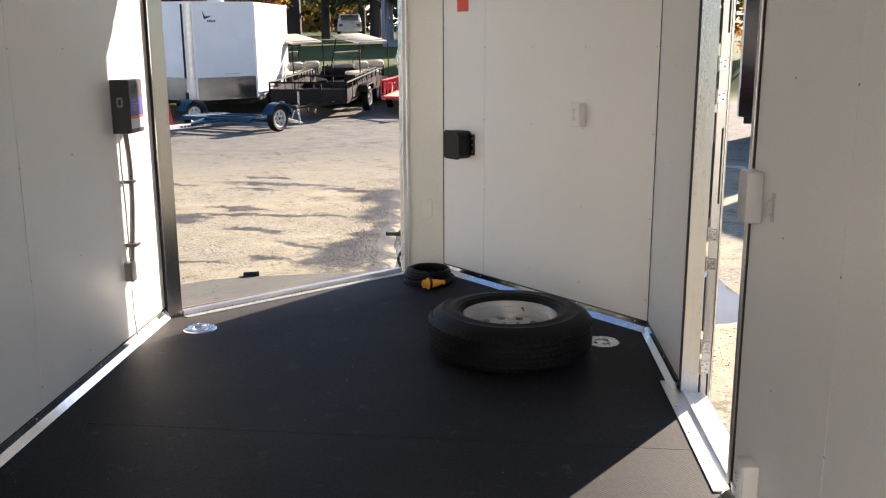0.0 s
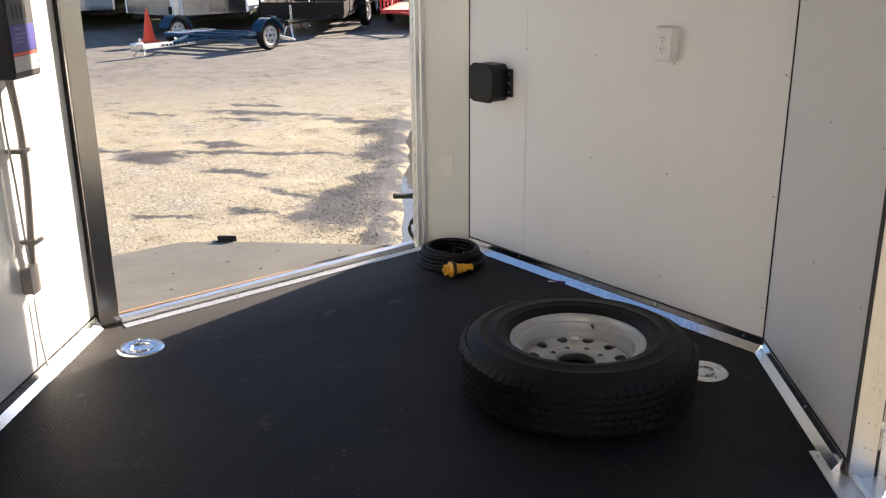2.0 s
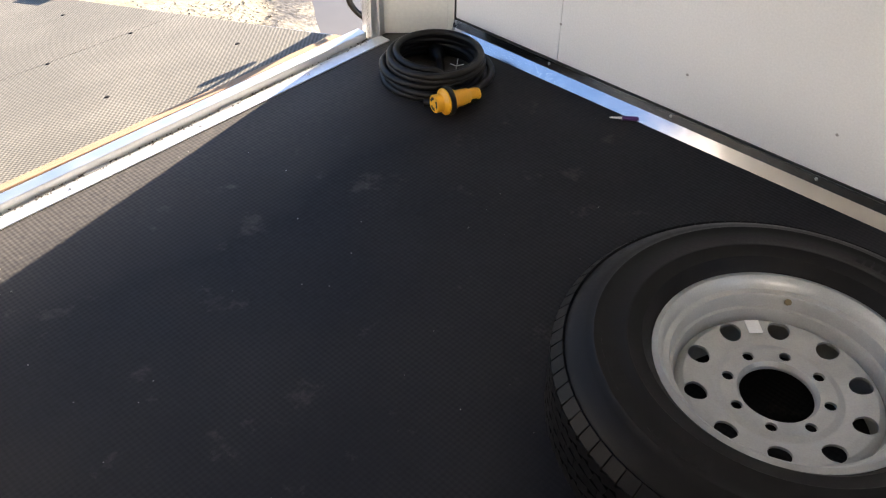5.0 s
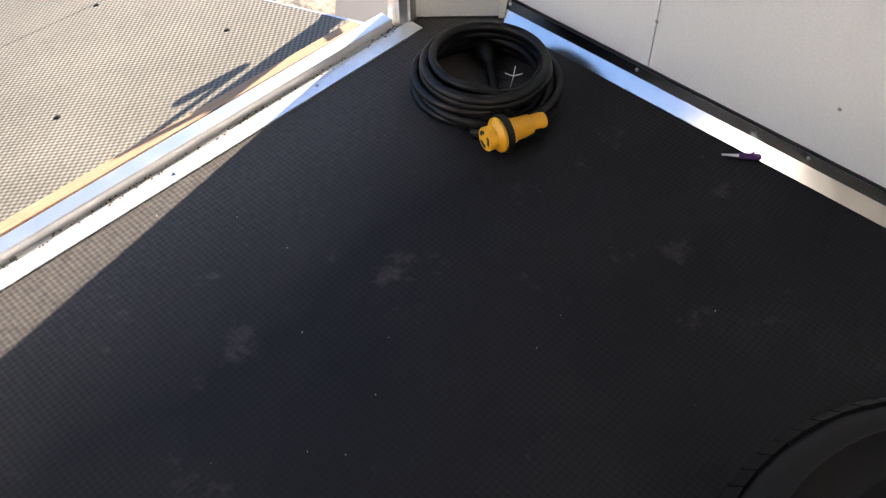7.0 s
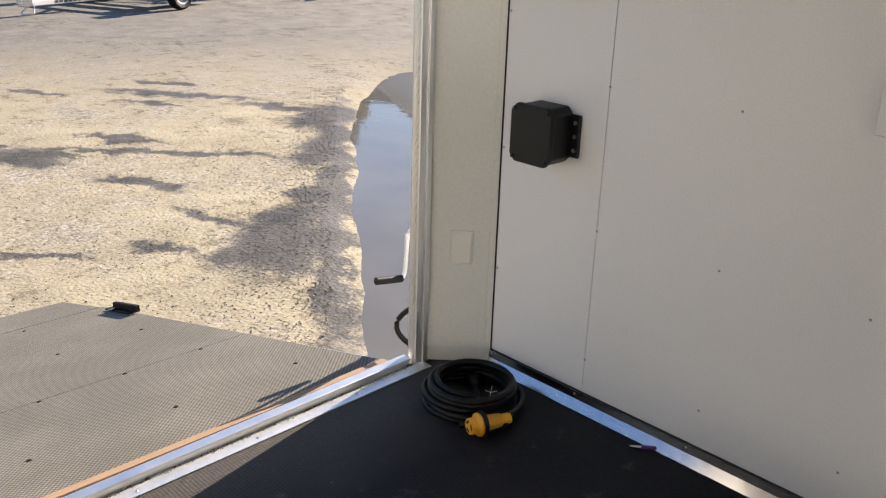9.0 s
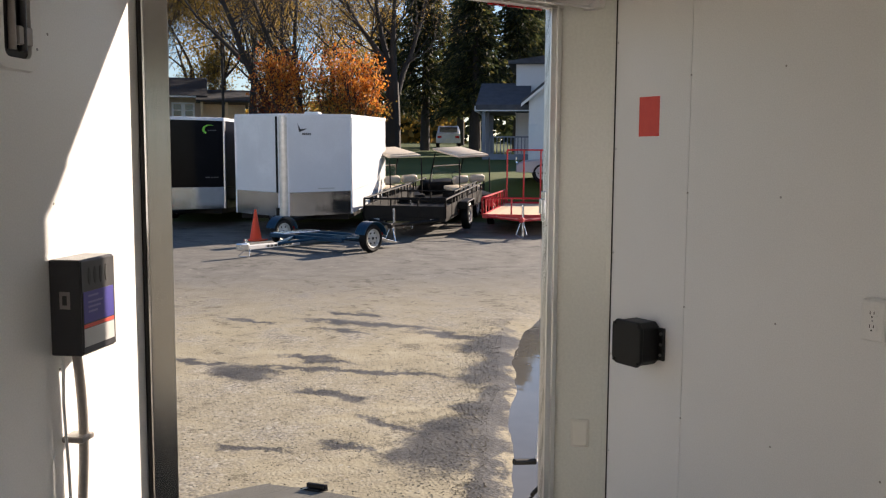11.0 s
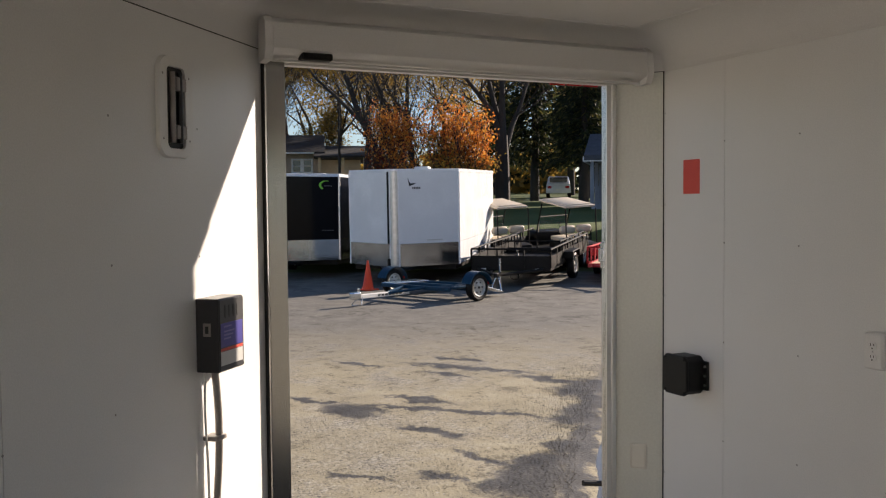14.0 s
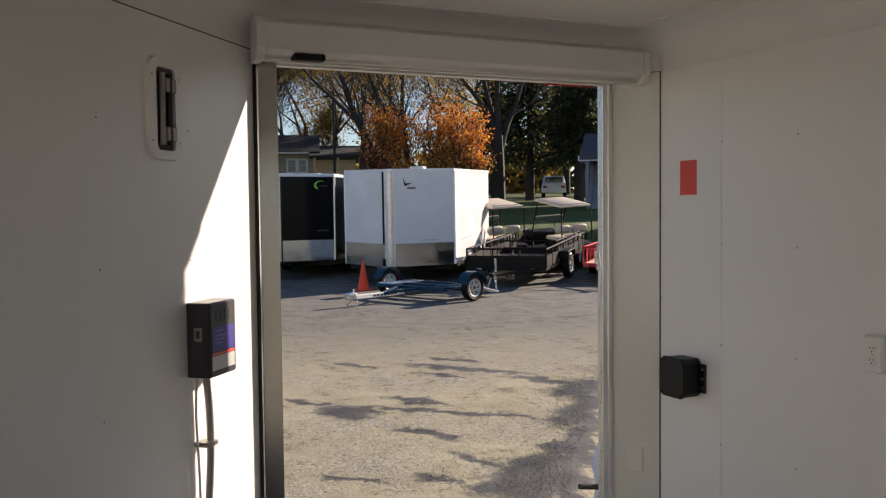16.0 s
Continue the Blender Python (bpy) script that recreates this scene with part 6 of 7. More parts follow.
tube(b, [(0.02, -ln + 0.1, 0.2), (0.10, -ln + 0.0, 0.02), (0.05, -ln - 0.18, 0.02), (-0.08, -ln - 0.1, 0.02), (-0.02, -ln + 0.1, 0.2)], 0.012, 6)
part("coupler", b, GALV, dol, "zinc coupler with safety chains")
# traffic cone
cn = thing("traffic_cone", on(-20.75, 9.02, 25), "orange traffic cone with a square foot", "cone")
b = bmesh.new()
box(b, -0.19, 0.19, -0.19, 0.19, 0.0, 0.035, bevel=0.012, seg=2)
part("foot", b, ORANGE, cn)
b = bmesh.new()
lathe(b, [(0.15, 0.03), (0.135, 0.05), (0.028, 0.66), (0.026, 0.70), (0.018, 0.705)], 24)
part("cone_body", b, ORANGE, cn, smooth=True)


def utility_trailer(m, W, L, rail, mat, deck_mat, gate, label, axle=0.56):
    """Open trailer: -y is its tongue end; bed at 0.5 m."""
    ob = thing("utility_trailer", m, label, "trailer")
    zb = 0.50
    bb = bmesh.new()
    for x0u, x1u, y0u, y1u in ((-W / 2, W / 2, 0, 0.06), (-W / 2, W / 2, L - 0.06, L), (-W / 2, -W / 2 + 0.06, 0.06, L - 0.06), (W / 2 - 0.06, W / 2, 0.06, L - 0.06)):
        box(bb, x0u, x1u, y0u, y1u, zb - 0.10, zb, bevel=0.006)
    part("frame", bb, mat, ob)
    n = 8
    for i in range(n):
        bb = bmesh.new()
        wd = (W - 0.14) / n
        box(bb, -W / 2 + 0.07 + wd * i + 0.004, -W / 2 + 0.07 + wd * (i + 1) - 0.004, 0.06, L - 0.06, zb - 0.05, zb - 0.008)
        part("plank", bb, deck_mat, ob)
    sides = (((-W / 2, 0), (W / 2, 0)), ((W / 2, 0), (W / 2, L)), ((-W / 2, 0), (-W / 2, L)))
    for a, c in sides:
        bb = bmesh.new()
        tube(bb, [(a[0], a[1], zb + rail), (c[0], c[1], zb + rail)], 0.024, 6)
        part("top_rail", bb, mat, ob)
        k = max(2, int(math.hypot(c[0] - a[0], c[1] - a[1]) / 0.75) + 1)
        for i in range(k + 1):
            x, y = a[0] + (c[0] - a[0]) * i / k, a[1] + (c[1] - a[1]) * i / k
            bb = bmesh.new()
            box(bb, x - 0.02, x + 0.02, y - 0.02, y + 0.02, zb - 0.02, zb + rail)
            part("upright", bb, mat, ob)
    if deck_mat is BLACK_P:
        for a, c in sides:
            fm, ln2 = along(a, c)
            bb = bmesh.new()
            box(bb, 0.0, ln2, -0.008, 0.008, zb, zb + rail * 0.62, m=fm)
            part("side_panel", bb, mat, ob, "dark sheet side")
    if gate:
        for z in (zb + 0.02, zb + gate):
            bb = bmesh.new()
            tube(bb, [(-W / 2 + 0.05, L, z), (W / 2 - 0.05, L, z)], 0.026, 6)
            part("gate_rail", bb, mat, ob)
        for i in range(5):
            x = -W / 2 + 0.05 + (W - 0.10) * i / 4
            bb = bmesh.new()
            tube(bb, [(x, L, zb), (x, L, zb + gate)], 0.026, 6)
            part("gate_bar", bb, mat, ob)
    for sx in (-1, 1):
        wheel_parts(ob, Matrix.Translation((sx * (W / 2 + 0.14), L * axle, 0.335)) @ pose(0, 0, 0, 0, 0, 90), 0.335, 0.20)
        bb = bmesh.new()
        x0f, x1f = sorted((sx * (W / 2 + 0.02), sx * (W / 2 + 0.26)))
        box(bb, x0f, x1f, L * axle - 0.42, L * axle + 0.42, 0.71, 0.74, bevel=0.01)
        box(bb, x0f, x1f, L * axle - 0.50, L * axle - 0.40, 0.55, 0.73, bevel=0.01)
        box(bb, x0f, x1f, L * axle + 0.40, L * axle + 0.50, 0.55, 0.73, bevel=0.01)
        part("fender", bb, mat, ob)
        bb = bmesh.new()
        box(bb, sx * W / 2 - 0.06, sx * W / 2 + 0.06, L, L + 0.02, zb - 0.10, zb - 0.04)
        part("tail_light", bb, TAIL, ob)
        bb = bmesh.new()
        box(bb, sx * W * 0.36 - 0.09, sx * W * 0.36 + 0.09, -0.012, -0.002, zb - 0.09, zb - 0.04)
        part("reflector", bb, CREAM_INK, ob, "pale reflector tape")
    bb = bmesh.new()
    tube(bb, [(-W / 2 + 0.15, 0.02, zb - 0.06), (0, -1.15, zb - 0.06), (W / 2 - 0.15, 0.02, zb - 0.06)], 0.035, 6)
    box(bb, -0.05, 0.05, -1.35, -1.08, zb - 0.10, zb, bevel=0.015)
    part("tongue", bb, mat, ob)
    bb = bmesh.new()
    cyl(bb, 0.03, 0.03, 0.03, 0.80, 12, Matrix.Translation((0.0, -0.95, 0)))
    part("tongue_jack", bb, GALV, ob, smooth=True)
    bb = bmesh.new()
    tube(bb, [(-0.03, -1.2, zb - 0.1), (-0.12, -1.28, 0.12), (0.0, -1.32, 0.05), (0.12, -1.28, 0.12), (0.03, -1.2, zb - 0.1)], 0.012, 6)
    part("safety_chain", bb, GALV, ob)
    return ob


u_m = lambda x, y, fx, fy: on(x, y, heading(fx, fy))
utility_trailer(u_m(-19.55, 12.22, 0.70, -0.71) @ pose(0, 0, 0.0, 3, 0, 0), 1.95, 4.8, 0.42, BLACK_P, BLACK_P, 0, "black steel utility trailer with low sheet sides", 0.40)
utility_trailer(u_m(-22.2, 14.28, 0.70, -0.71) @ pose(0, 0, 0.0, 3, 0, 0), 1.9, 4.8, 0.46, BLACK_P, BLACK_P, 0, "second black utility trailer parked behind the first", 0.5)
utility_trailer(u_m(-18.75, 15.18, 0.735, -0.683), 2.15, 5.7, 0.40, RED_P, DECK, 1.62, "red utility trailer with a pine deck and raised ramp gate")


def golf_cart(m, label):
    ob = thing("golf_cart", m, label, "golf cart")
    bb = bmesh.new()
    box(bb, -0.60, 0.60, -1.15, 1.15, 0.28, 0.44, bevel=0.04, seg=2)
    box(bb, -0.55, 0.55, -1.25, -0.70, 0.40, 0.82, bevel=0.10, seg=3)
    box(bb, -0.58, 0.58, 0.05, 1.20, 0.40, 0.76, bevel=0.08, seg=2)
    part("body", bb, BLACK_P, ob, smooth=True)
    for x in (-0.30, 0.30):
        bb = bmesh.new()
        box(bb, x - 0.27, x + 0.27, 0.10, 0.58, 0.76, 0.88, bevel=0.05, seg=2)
        part("seat", bb, BEIGE, ob, "beige seat cushion", smooth=True)
        bb = bmesh.new()
        box(bb, x - 0.28, x + 0.28, 0.54, 0.70, 0.98, 1.31, bevel=0.079, seg=4)
        for v in bb.verts:
            v.co.z -= 0.10 * ((v.co.x - x) / 0.28) ** 2 * (1 if v.co.z > 1.14 else -0.6)
        part("backrest", bb, BEIGE, ob, "rounded beige backrest", smooth=True)
    for x in (-0.55, 0.55):
        bb = bmesh.new()
        tube(bb, [(x, -0.72, 0.78), (x, -0.45, 1.80)], 0.02, 8)
        part("front_post", bb, BLACK_P, ob)
        bb = bmesh.new()
        tube(bb, [(x, 1.0, 0.74), (x, 0.85, 1.80)], 0.02, 8)
        part("rear_post", bb, BLACK_P, ob)
    bb = bmesh.new()
    box(bb, -0.55, 0.55, -0.66, 0.84, 1.83, 1.90, bevel=0.03, seg=2)
    box(bb, -0.47, 0.47, -0.56, 0.74, 1.885, 1.93, bevel=0.02, seg=2)
    part("roof", bb, BEIGE, ob, "pale beige moulded roof", smooth=True)
    bb = bmesh.new()
    box(bb, -0.53, 0.53, -0.62, -0.61, 0.88, 1.32)
    ws = part("windscreen", bb, CLEAR, ob, "clear folded windscreen")
    bb = bmesh.new()
    tube(bb, [(-0.53, -0.615, 0.86), (-0.53, -0.615, 1.34), (0.53, -0.615, 1.34), (0.53, -0.615, 0.86)], 0.018, 6)
    part("windscreen_frame", bb, BEIGE, ws, "pale windscreen frame")
    bb = bmesh.new()
    lathe(bb, [(0.17, -0.012), (0.182, 0.0), (0.17, 0.012), (0.158, 0.0)], 24, Matrix.Translation((-0.28, -0.42, 1.02)) @ pose(0, 0, 0, -50, 0, 0), True)
    tube(bb, [(-0.28, -0.42, 1.02), (-0.28, -0.70, 0.80)], 0.02, 6)
    part("steering_wheel", bb, BLACK, ob, smooth=True)
    for sx in (-1, 1):
        for y in (-0.82, 0.80):
            wheel_parts(ob, Matrix.Translation((sx * 0.52, y, 0.23)) @ pose(0, 0, 0, 0, 0, 90), 0.23, 0.20)
    return ob


golf_cart(on(-24.8, 17.2, heading(-1.0, 0.0)) @ pose(0, 0, 0, -9, 3, 0), "golf cart with beige roof and seats, nose up on the bank")
golf_cart(on(-25.8, 15.4, heading(-1.0, 0.0)) @ pose(0, 0, 0, -9, 3, 0), "golf cart with a beige roof, half hidden behind the trailer")


def car(m, paint, label, L=4.6, W=1.8, suv=0.0):
    """A parked car: -y is its front."""
    ob = thing("car", m, label, "car")
    h = 1.42 + suv
    side = [(-L / 2, 0.35), (-L / 2 + 0.02, 0.62), (-L / 2 + 0.25, 0.74), (-L * 0.22, 0.86 + suv * 0.4), (-L * 0.08, h - 0.08), (L * 0.05, h), (L * 0.24, h - 0.03), (L * (0.36 + suv * 0.4), 0.95 + suv * 0.6), (L / 2 - 0.06, 0.90 + suv * 0.5), (L / 2, 0.60), (L / 2 - 0.02, 0.32)]
    bb = bmesh.new()
    xs2 = (-W / 2, -W / 2 + 0.07, W / 2 - 0.07, W / 2)
    rows3 = []
    for x in xs2:
        inset_k = 0.0 if abs(x) < W / 2 - 0.01 else 0.05
        rows3.append([bb.verts.new((x * (1 - max(0, z - 0.85) * 0.22), y * (1 - inset_k * 0.3), z - inset_k * (1 if z > 0.5 else -0.3))) for y, z in side])
    k = len(side)
    for r0, r1 in zip(rows3, rows3[1:]):
        for i in range(k):
            bb.faces.new((r0[i], r0[(i + 1) % k], r1[(i + 1) % k], r1[i]))
    bb.faces.new(rows3[0])
    bb.faces.new(rows3[-1][::-1])
    part("body", bb, paint, ob, smooth=True)
    zr, zs = h - 0.13, 0.92 + suv * 0.5
    for sx in (-1, 1):
        bb = bmesh.new()
        xg = sx * (W / 2 - 0.075)
        o = [(-L * 0.15, zs), (-L * 0.06, zr), (L * 0.07, zr + 0.02), (L * 0.07, zs)]
        o2 = [(L * 0.085, zs), (L * 0.085, zr + 0.02), (L * 0.22, zr - 0.02), (L * 0.30, zs)]
        for oo in (o, o2):
            va = [bb.verts.new((xg * (1 - max(0, z - 0.85) * 0.22) + sx * 0.068, y, z)) for y, z in oo]
            vb2 = [bb.verts.new((xg * (1 - max(0, z - 0.85) * 0.22) + sx * 0.02, y, z)) for y, z in oo]
            bb.faces.new(va)
            bb.faces.new(vb2[::-1])
            for i in range(4):
                bb.faces.new((va[i], va[(i + 1) % 4], vb2[(i + 1) % 4], vb2[i]))
        part("side_window", bb, TINTED, ob)
        for y in (-L * 0.31, L * 0.29):
            wheel_parts(ob, Matrix.Translation((sx * (W / 2 - 0.10), y, 0.33)) @ pose(0, 0, 0, 0, 0, 90), 0.33, 0.22)
        for yy, mt, nm in ((L / 2 - 0.03, TAIL, "tail_light"), (-L / 2 + 0.03, CLEAR, "headlight")):
            bb = bmesh.new()
            box(bb, sx * W * 0.36 - 0.15, sx * W * 0.36 + 0.15, yy - 0.05, yy + 0.05, 0.66, 0.84, bevel=0.03)
            part(nm, bb, mt, ob)
    bb = bmesh.new()
    box(bb, -W * 0.36, W * 0.36, L * 0.30, L * (0.352 + suv * 0.36), zs + 0.06, zr, bevel=0.02)
    part("rear_window", bb, TINTED, ob)
    bb = bmesh.new()
    box(bb, -0.22, 0.22, L / 2 - 0.01, L / 2 + 0.012, 0.52, 0.63)
    part("plate", bb, CREAM_INK, ob, "blank plate")
    return ob


car(on(-24.25, 22.05, heading(-0.62, -0.78)), SILVER, "silver sedan parked by the white house", suv=-0.10)
car(on(-58.8, 39.6, heading(-0.83, 0.56)), CAR_W, "white hatchback parked far off under the trees", 4.4, 1.8, 0.2)

# ---------------------------------------------------------------- houses
def window(parent, m, w, h, trim=None):
    bb = bmesh.new()
    for x0w, x1w, z0w, z1w in ((-w / 2 - 0.10, w / 2 + 0.10, h, h + 0.12), (-w / 2 - 0.10, w / 2 + 0.10, -0.12, 0), (-w / 2 - 0.10, -w / 2, 0, h), (w / 2, w / 2 + 0.10, 0, h)):
        box(bb, x0w, x1w, -0.05, 0.02, z0w, z1w)
    wn_ = part("window", bb, trim or TRIM_BLUE, parent, "window with a white frame" if trim else "window with a slate-blue frame", m=m)
    for z0w, z1w in ((0.02, h / 2 - 0.02), (h / 2 + 0.02, h - 0.02)):
        bb = bmesh.new()
        box(bb, -w / 2 + 0.04, w / 2 - 0.04, -0.015, -0.005, z0w + 0.03, z1w - 0.03)
        part("pane", bb, PANE, wn_)
    bb = bmesh.new()
    box(bb, -w / 2, w / 2, -0.03, -0.02, h / 2 - 0.03, h / 2 + 0.03)
    for x in (-w / 2 + 0.02, w / 2 - 0.02):
        box(bb, x - 0.02, x + 0.02, -0.03, -0.02, 0, h)
    part("sash", bb, SIDING, wn_)


hx, hy = out(-34.7, 28.0)
hz = lot_height(hx, hy)
hs_m = Matrix.Translation((hx, hy, hz)) @ pose(0, 0, 0, 0, 0, math.degrees(math.atan2(0.77, 0.64)))
house = thing("house", hs_m, "white clapboard house with slate-blue trim and a porch", "house")
HW, HH, HD, RG = 5.8, 2.9, 9.0, 2.4
b = bmesh.new()
prism(b, [(0, 0), (HW, 0), (HW, HH), (HW / 2, HH + RG), (0, HH)], 0.0, HD, m=Matrix(((1, 0, 0, 0), (0, 0, 1, 0), (0, 1, 0, 0), (0, 0, 0, 1))))
part("wall", b, SIDING, house)
for i in range(30):
    z = 0.15 + 0.19 * i
    if z > HH + RG - 0.3:
        break
    x0c = 0 if z < HH else (z - HH) / RG * HW / 2
    b = bmesh.new()
    prism(b, [(0.0, 0.0), (-0.022, 0.0), (-0.004, 0.185), (0.0, 0.185)], x0c, HW - x0c, m=Matrix.Translation((0, 0, z)) @ Matrix(((0, 0, 1, 0), (1, 0, 0, 0), (0, 1, 0, 0), (0, 0, 0, 1))))
    part("clapboard", b, SIDING, house)
for sgn in (0, 1):
    b = bmesh.new()
    p0 = (-0.35, HH - 0.29) if not sgn else (HW + 0.35, HH - 0.29)
    p1 = (HW / 2, HH + RG)
    o = [p0, (p0[0], p0[1] + 0.14), (p1[0], p1[1] + 0.16), p1]
    prism(b, o, -0.35, HD + 0.35, m=Matrix(((1, 0, 0, 0), (0, 0, 1, 0), (0, 1, 0, 0), (0, 0, 0, 1))))
    part("roof", b, SHINGLE, house)
    b = bmesh.new()
    prism(b, [(p0[0], p0[1] - 0.14), p0, p1, (p1[0], p1[1] - 0.16)], -0.38, -0.34, m=Matrix(((1, 0, 0, 0), (0, 0, 1, 0), (0, 1, 0, 0), (0, 0, 0, 1))))
    part("barge_board", b, SIDING, house)
window(house, Matrix.Translation((1.66, -0.02, 0.85)), 0.85, 1.35)
window(house, Matrix.Translation((4.4, -0.02, 1.0)), 0.85, 1.5)
# taller wing behind
XYZ_Y = Matrix(((1, 0, 0, 0), (0, 0, 1, 0), (0, 1, 0, 0), (0, 0, 0, 1)))
b = bmesh.new()
box(b, -0.75, 4.6, 3.2, 8.6, 0.0, 4.9)
part("upper_wing", b, SIDING, house, "taller white clapboard wing")
b = bmesh.new()
prism(b, [(-1.15, 4.75), (5.0, 4.75), (5.0, 4.9), (1.95, 5.3), (-1.15, 4.9)], 2.85, 8.95, m=XYZ_Y)
part("wing_roof", b, SHINGLE, house, "dark shingled wing roof")
# porch on the side
TILT_Y = Matrix(((0, 0, 1, 0), (1, 0, 0, 0), (0, 1, 0, 0), (0, 0, 0, 1)))
b = bmesh.new()
box(b, -2.2, 0, 0.6, 6.0, 0.0, 0.30)
part("porch_floor", b, TRIM_BLUE, house)
b = bmesh.new()
prism(b, [(0.25, 2.36), (6.3, 2.36), (6.3, 3.0), (3.6, 3.85), (0.25, 2.60)], -2.5, 0.0, m=TILT_Y)
part("porch_roof", b, SHINGLE, house)
b = bmesh.new()
box(b, -2.55, 0.0, 0.27, 0.31, 2.3, 2.55)
box(b, -2.56, -2.5, 0.3, 6.3, 2.3, 2.55)
part("fascia", b, SIDING, house)
for x, y in ((-2.15, 0.65), (-2.15, 3.2), (-2.15, 5.9)):
    b = bmesh.new()
    box(b, x - 0.09, x + 0.09, y - 0.09, y + 0.09, 0.3, 2.36, bevel=0.01)
    part("porch_post", b, TRIM_BLUE, house)
for i in range(12):
    b = bmesh.new()
    x = -2.0 + 0.165 * i
    box(b, x - 0.02, x + 0.02, 0.63, 0.67, 0.32, 1.1)
    part("baluster", b, TRIM_BLUE, house)
b = bmesh.new()
box(b, -2.15, 0.0, 0.61, 0.69, 1.08, 1.14)
part("handrail", b, TRIM_BLUE, house)

bhx, bhy = out(-67.77, 18.28)
bh = thing("house", Matrix.Translation((bhx, bhy, lot_height(bhx, bhy))) @ pose(0, 0, 0, 0, 0, 72), "low brown brick house with a dark roof behind the trees", "house")
b = bmesh.new()
box(b, -8, 5.0, 0, 8, 0, 3.56)
box(b, 5.0, 8.0, 1.2, 7.0, 0, 2.6)
part("wall", b, BROWN_H, bh)
b = bmesh.new()
prism(b, [(-0.9, 3.5), (8.6, 3.5), (8.6, 3.62), (4.0, 5.25), (-0.9, 3.64)], -8.6, 5.5, m=TILT_Y)
part("roof", b, ROOF_DARK, bh, "dark shingled roof")
b = bmesh.new()
prism(b, [(-2.0, 3.15), (7.4, 3.15), (7.4, 3.27), (3.2, 4.35), (-2.0, 3.29)], 4.7, 8.8, m=TILT_Y)
part("porch_roof", b, ROOF_DARK, bh, "lower dark porch roof")
for x in (-6.0, -4.9, 3.4, 4.2):
    window(bh, Matrix.Translation((x, -0.02, 2.2)), 0.6, 0.85, SIDING)
b = bmesh.new()
box(b, 4.9, 8.6, -1.7, 1.2, 0, 0.35)
part("porch", b, DECK, bh)
b = bmesh.new()
box(b, 5.1, 8.2, 1.1, 1.2, 0.35, 3.14)
part("porch_wall", b, BEIGE, bh, "cream porch wall")
b = bmesh.new()
box(b, -8.6, 4.7, -1.0, -0.90, 3.48, 3.60)
part("gutter", b, SIDING, bh, "white gutter")
for x in (5.1, 6.8, 8.4):
    b = bmesh.new()
    box(b, x - 0.09, x + 0.09, -1.65, -1.47, 0.35, 3.16)
    part("porch_post", b, DECK, bh)

# ---------------------------------------------------------------- trees
def grow(rng, p, d, length, r, depth, lines, tips, droop, spread_a, kids):
    """Adds a limb from p along d, with its side limbs."""
    n = 5
    pts, rad = [p.copy()], [r]
    q = p.copy()
    dd = d.copy()
    for i in range(n):
        dd = (dd + Vector((rng.uniform(-1, 1), rng.uniform(-1, 1), rng.uniform(-0.6, 1) + droop)) * 0.13).normalized()
        q = q + dd * length / n
        pts.append(q.copy())
        rad.append(r * (1 - 0.62 * (i + 1) / n))
    lines.append((pts, rad, depth))
    if depth == 0:
        tips.append((pts[-1], length))
        tips.append((pts[3], length))
        return
    for i in range(kids):
        t = rng.uniform(0.35, 1.0) if i else 1.0
        k = min(n, max(1, round(t * n)))
        base, br = pts[k], rad[k]
        axis = Vector((rng.uniform(-1, 1), rng.uniform(-1, 1), rng.uniform(-0.3, 0.6)))
        axis = axis - axis.dot(dd) * dd
        if axis.length < 0.05:
            continue
        nd = (dd * math.cos(spread_a) + axis.normalized() * math.sin(spread_a) * rng.uniform(0.6, 1.3)).normalized()
        grow(rng, base, nd, length * rng.uniform(0.55, 0.8), br * rng.uniform(0.55, 0.8), depth - 1, lines, tips, droop, spread_a, kids)


def tree(name, m, height, r, seed, mat, leaves, size, label, depth=4, kids=3, spread_a=0.6, first=0.3, lean=(0, 0, 1), droop=0.15, cloud=0.9, stems=1, keep=1.0):
    rng = random.Random(seed)
    ob = thing(name, m, label, "tree")
    lines, tips = [], []
    for s in range(stems):
        d = (Vector(lean) + Vector((rng.uniform(-0.3, 0.3), rng.uniform(-0.3, 0.3), 0)) * (stems > 1)).normalized()
        grow(rng, Vector((0.12 * s, 0.1 * s, -0.2)), d, height * first, r * (1 if stems == 1 else 0.75), depth, lines, tips, droop, spread_a, kids)
    top = max(t[0].z for t in tips)
    k = height / top
    bb = bmesh.new()
    for pts, rad, dep in lines:
        tube(bb, [p * k for p in pts], [max(0.008, x * k) for x in rad], 8 if dep >= depth - 1 else (5 if dep > 1 else 3), ends=False)
    part("trunk", bb, BARK, ob, smooth=True)
    if leaves:
        tips = rng.sample(tips, max(1, int(len(tips) * keep)))
        vs2, fs2 = [], []
        for i in range(leaves):
            c, ln3 = tips[rng.randrange(len(tips))]
            c = c * k
            rr = cloud * k
            p = c + Vector((rng.gauss(0, 0.45), rng.gauss(0, 0.45), rng.gauss(0, 0.38))) * rr
            a = Vector((rng.gauss(0, 1), rng.gauss(0, 1), rng.gauss(0, 1))).normalized()
            q = a.orthogonal().normalized()
            q = (q * math.cos(i) + a.cross(q) * math.sin(i))
            w = size * rng.uniform(0.5, 1.3)
            j = len(vs2)
            vs2 += [p - a * w, p + q * w * 0.55, p + a * w, p - q * w * 0.55]
            fs2.append((j, j + 1, j + 2, j + 3))
        me2 = bpy.data.meshes.new("crown")
        me2.from_pydata(vs2, [], fs2)
        me2.materials.append(mat)
        cr = new("crown", me2)
        cr.parent = ob
    return ob


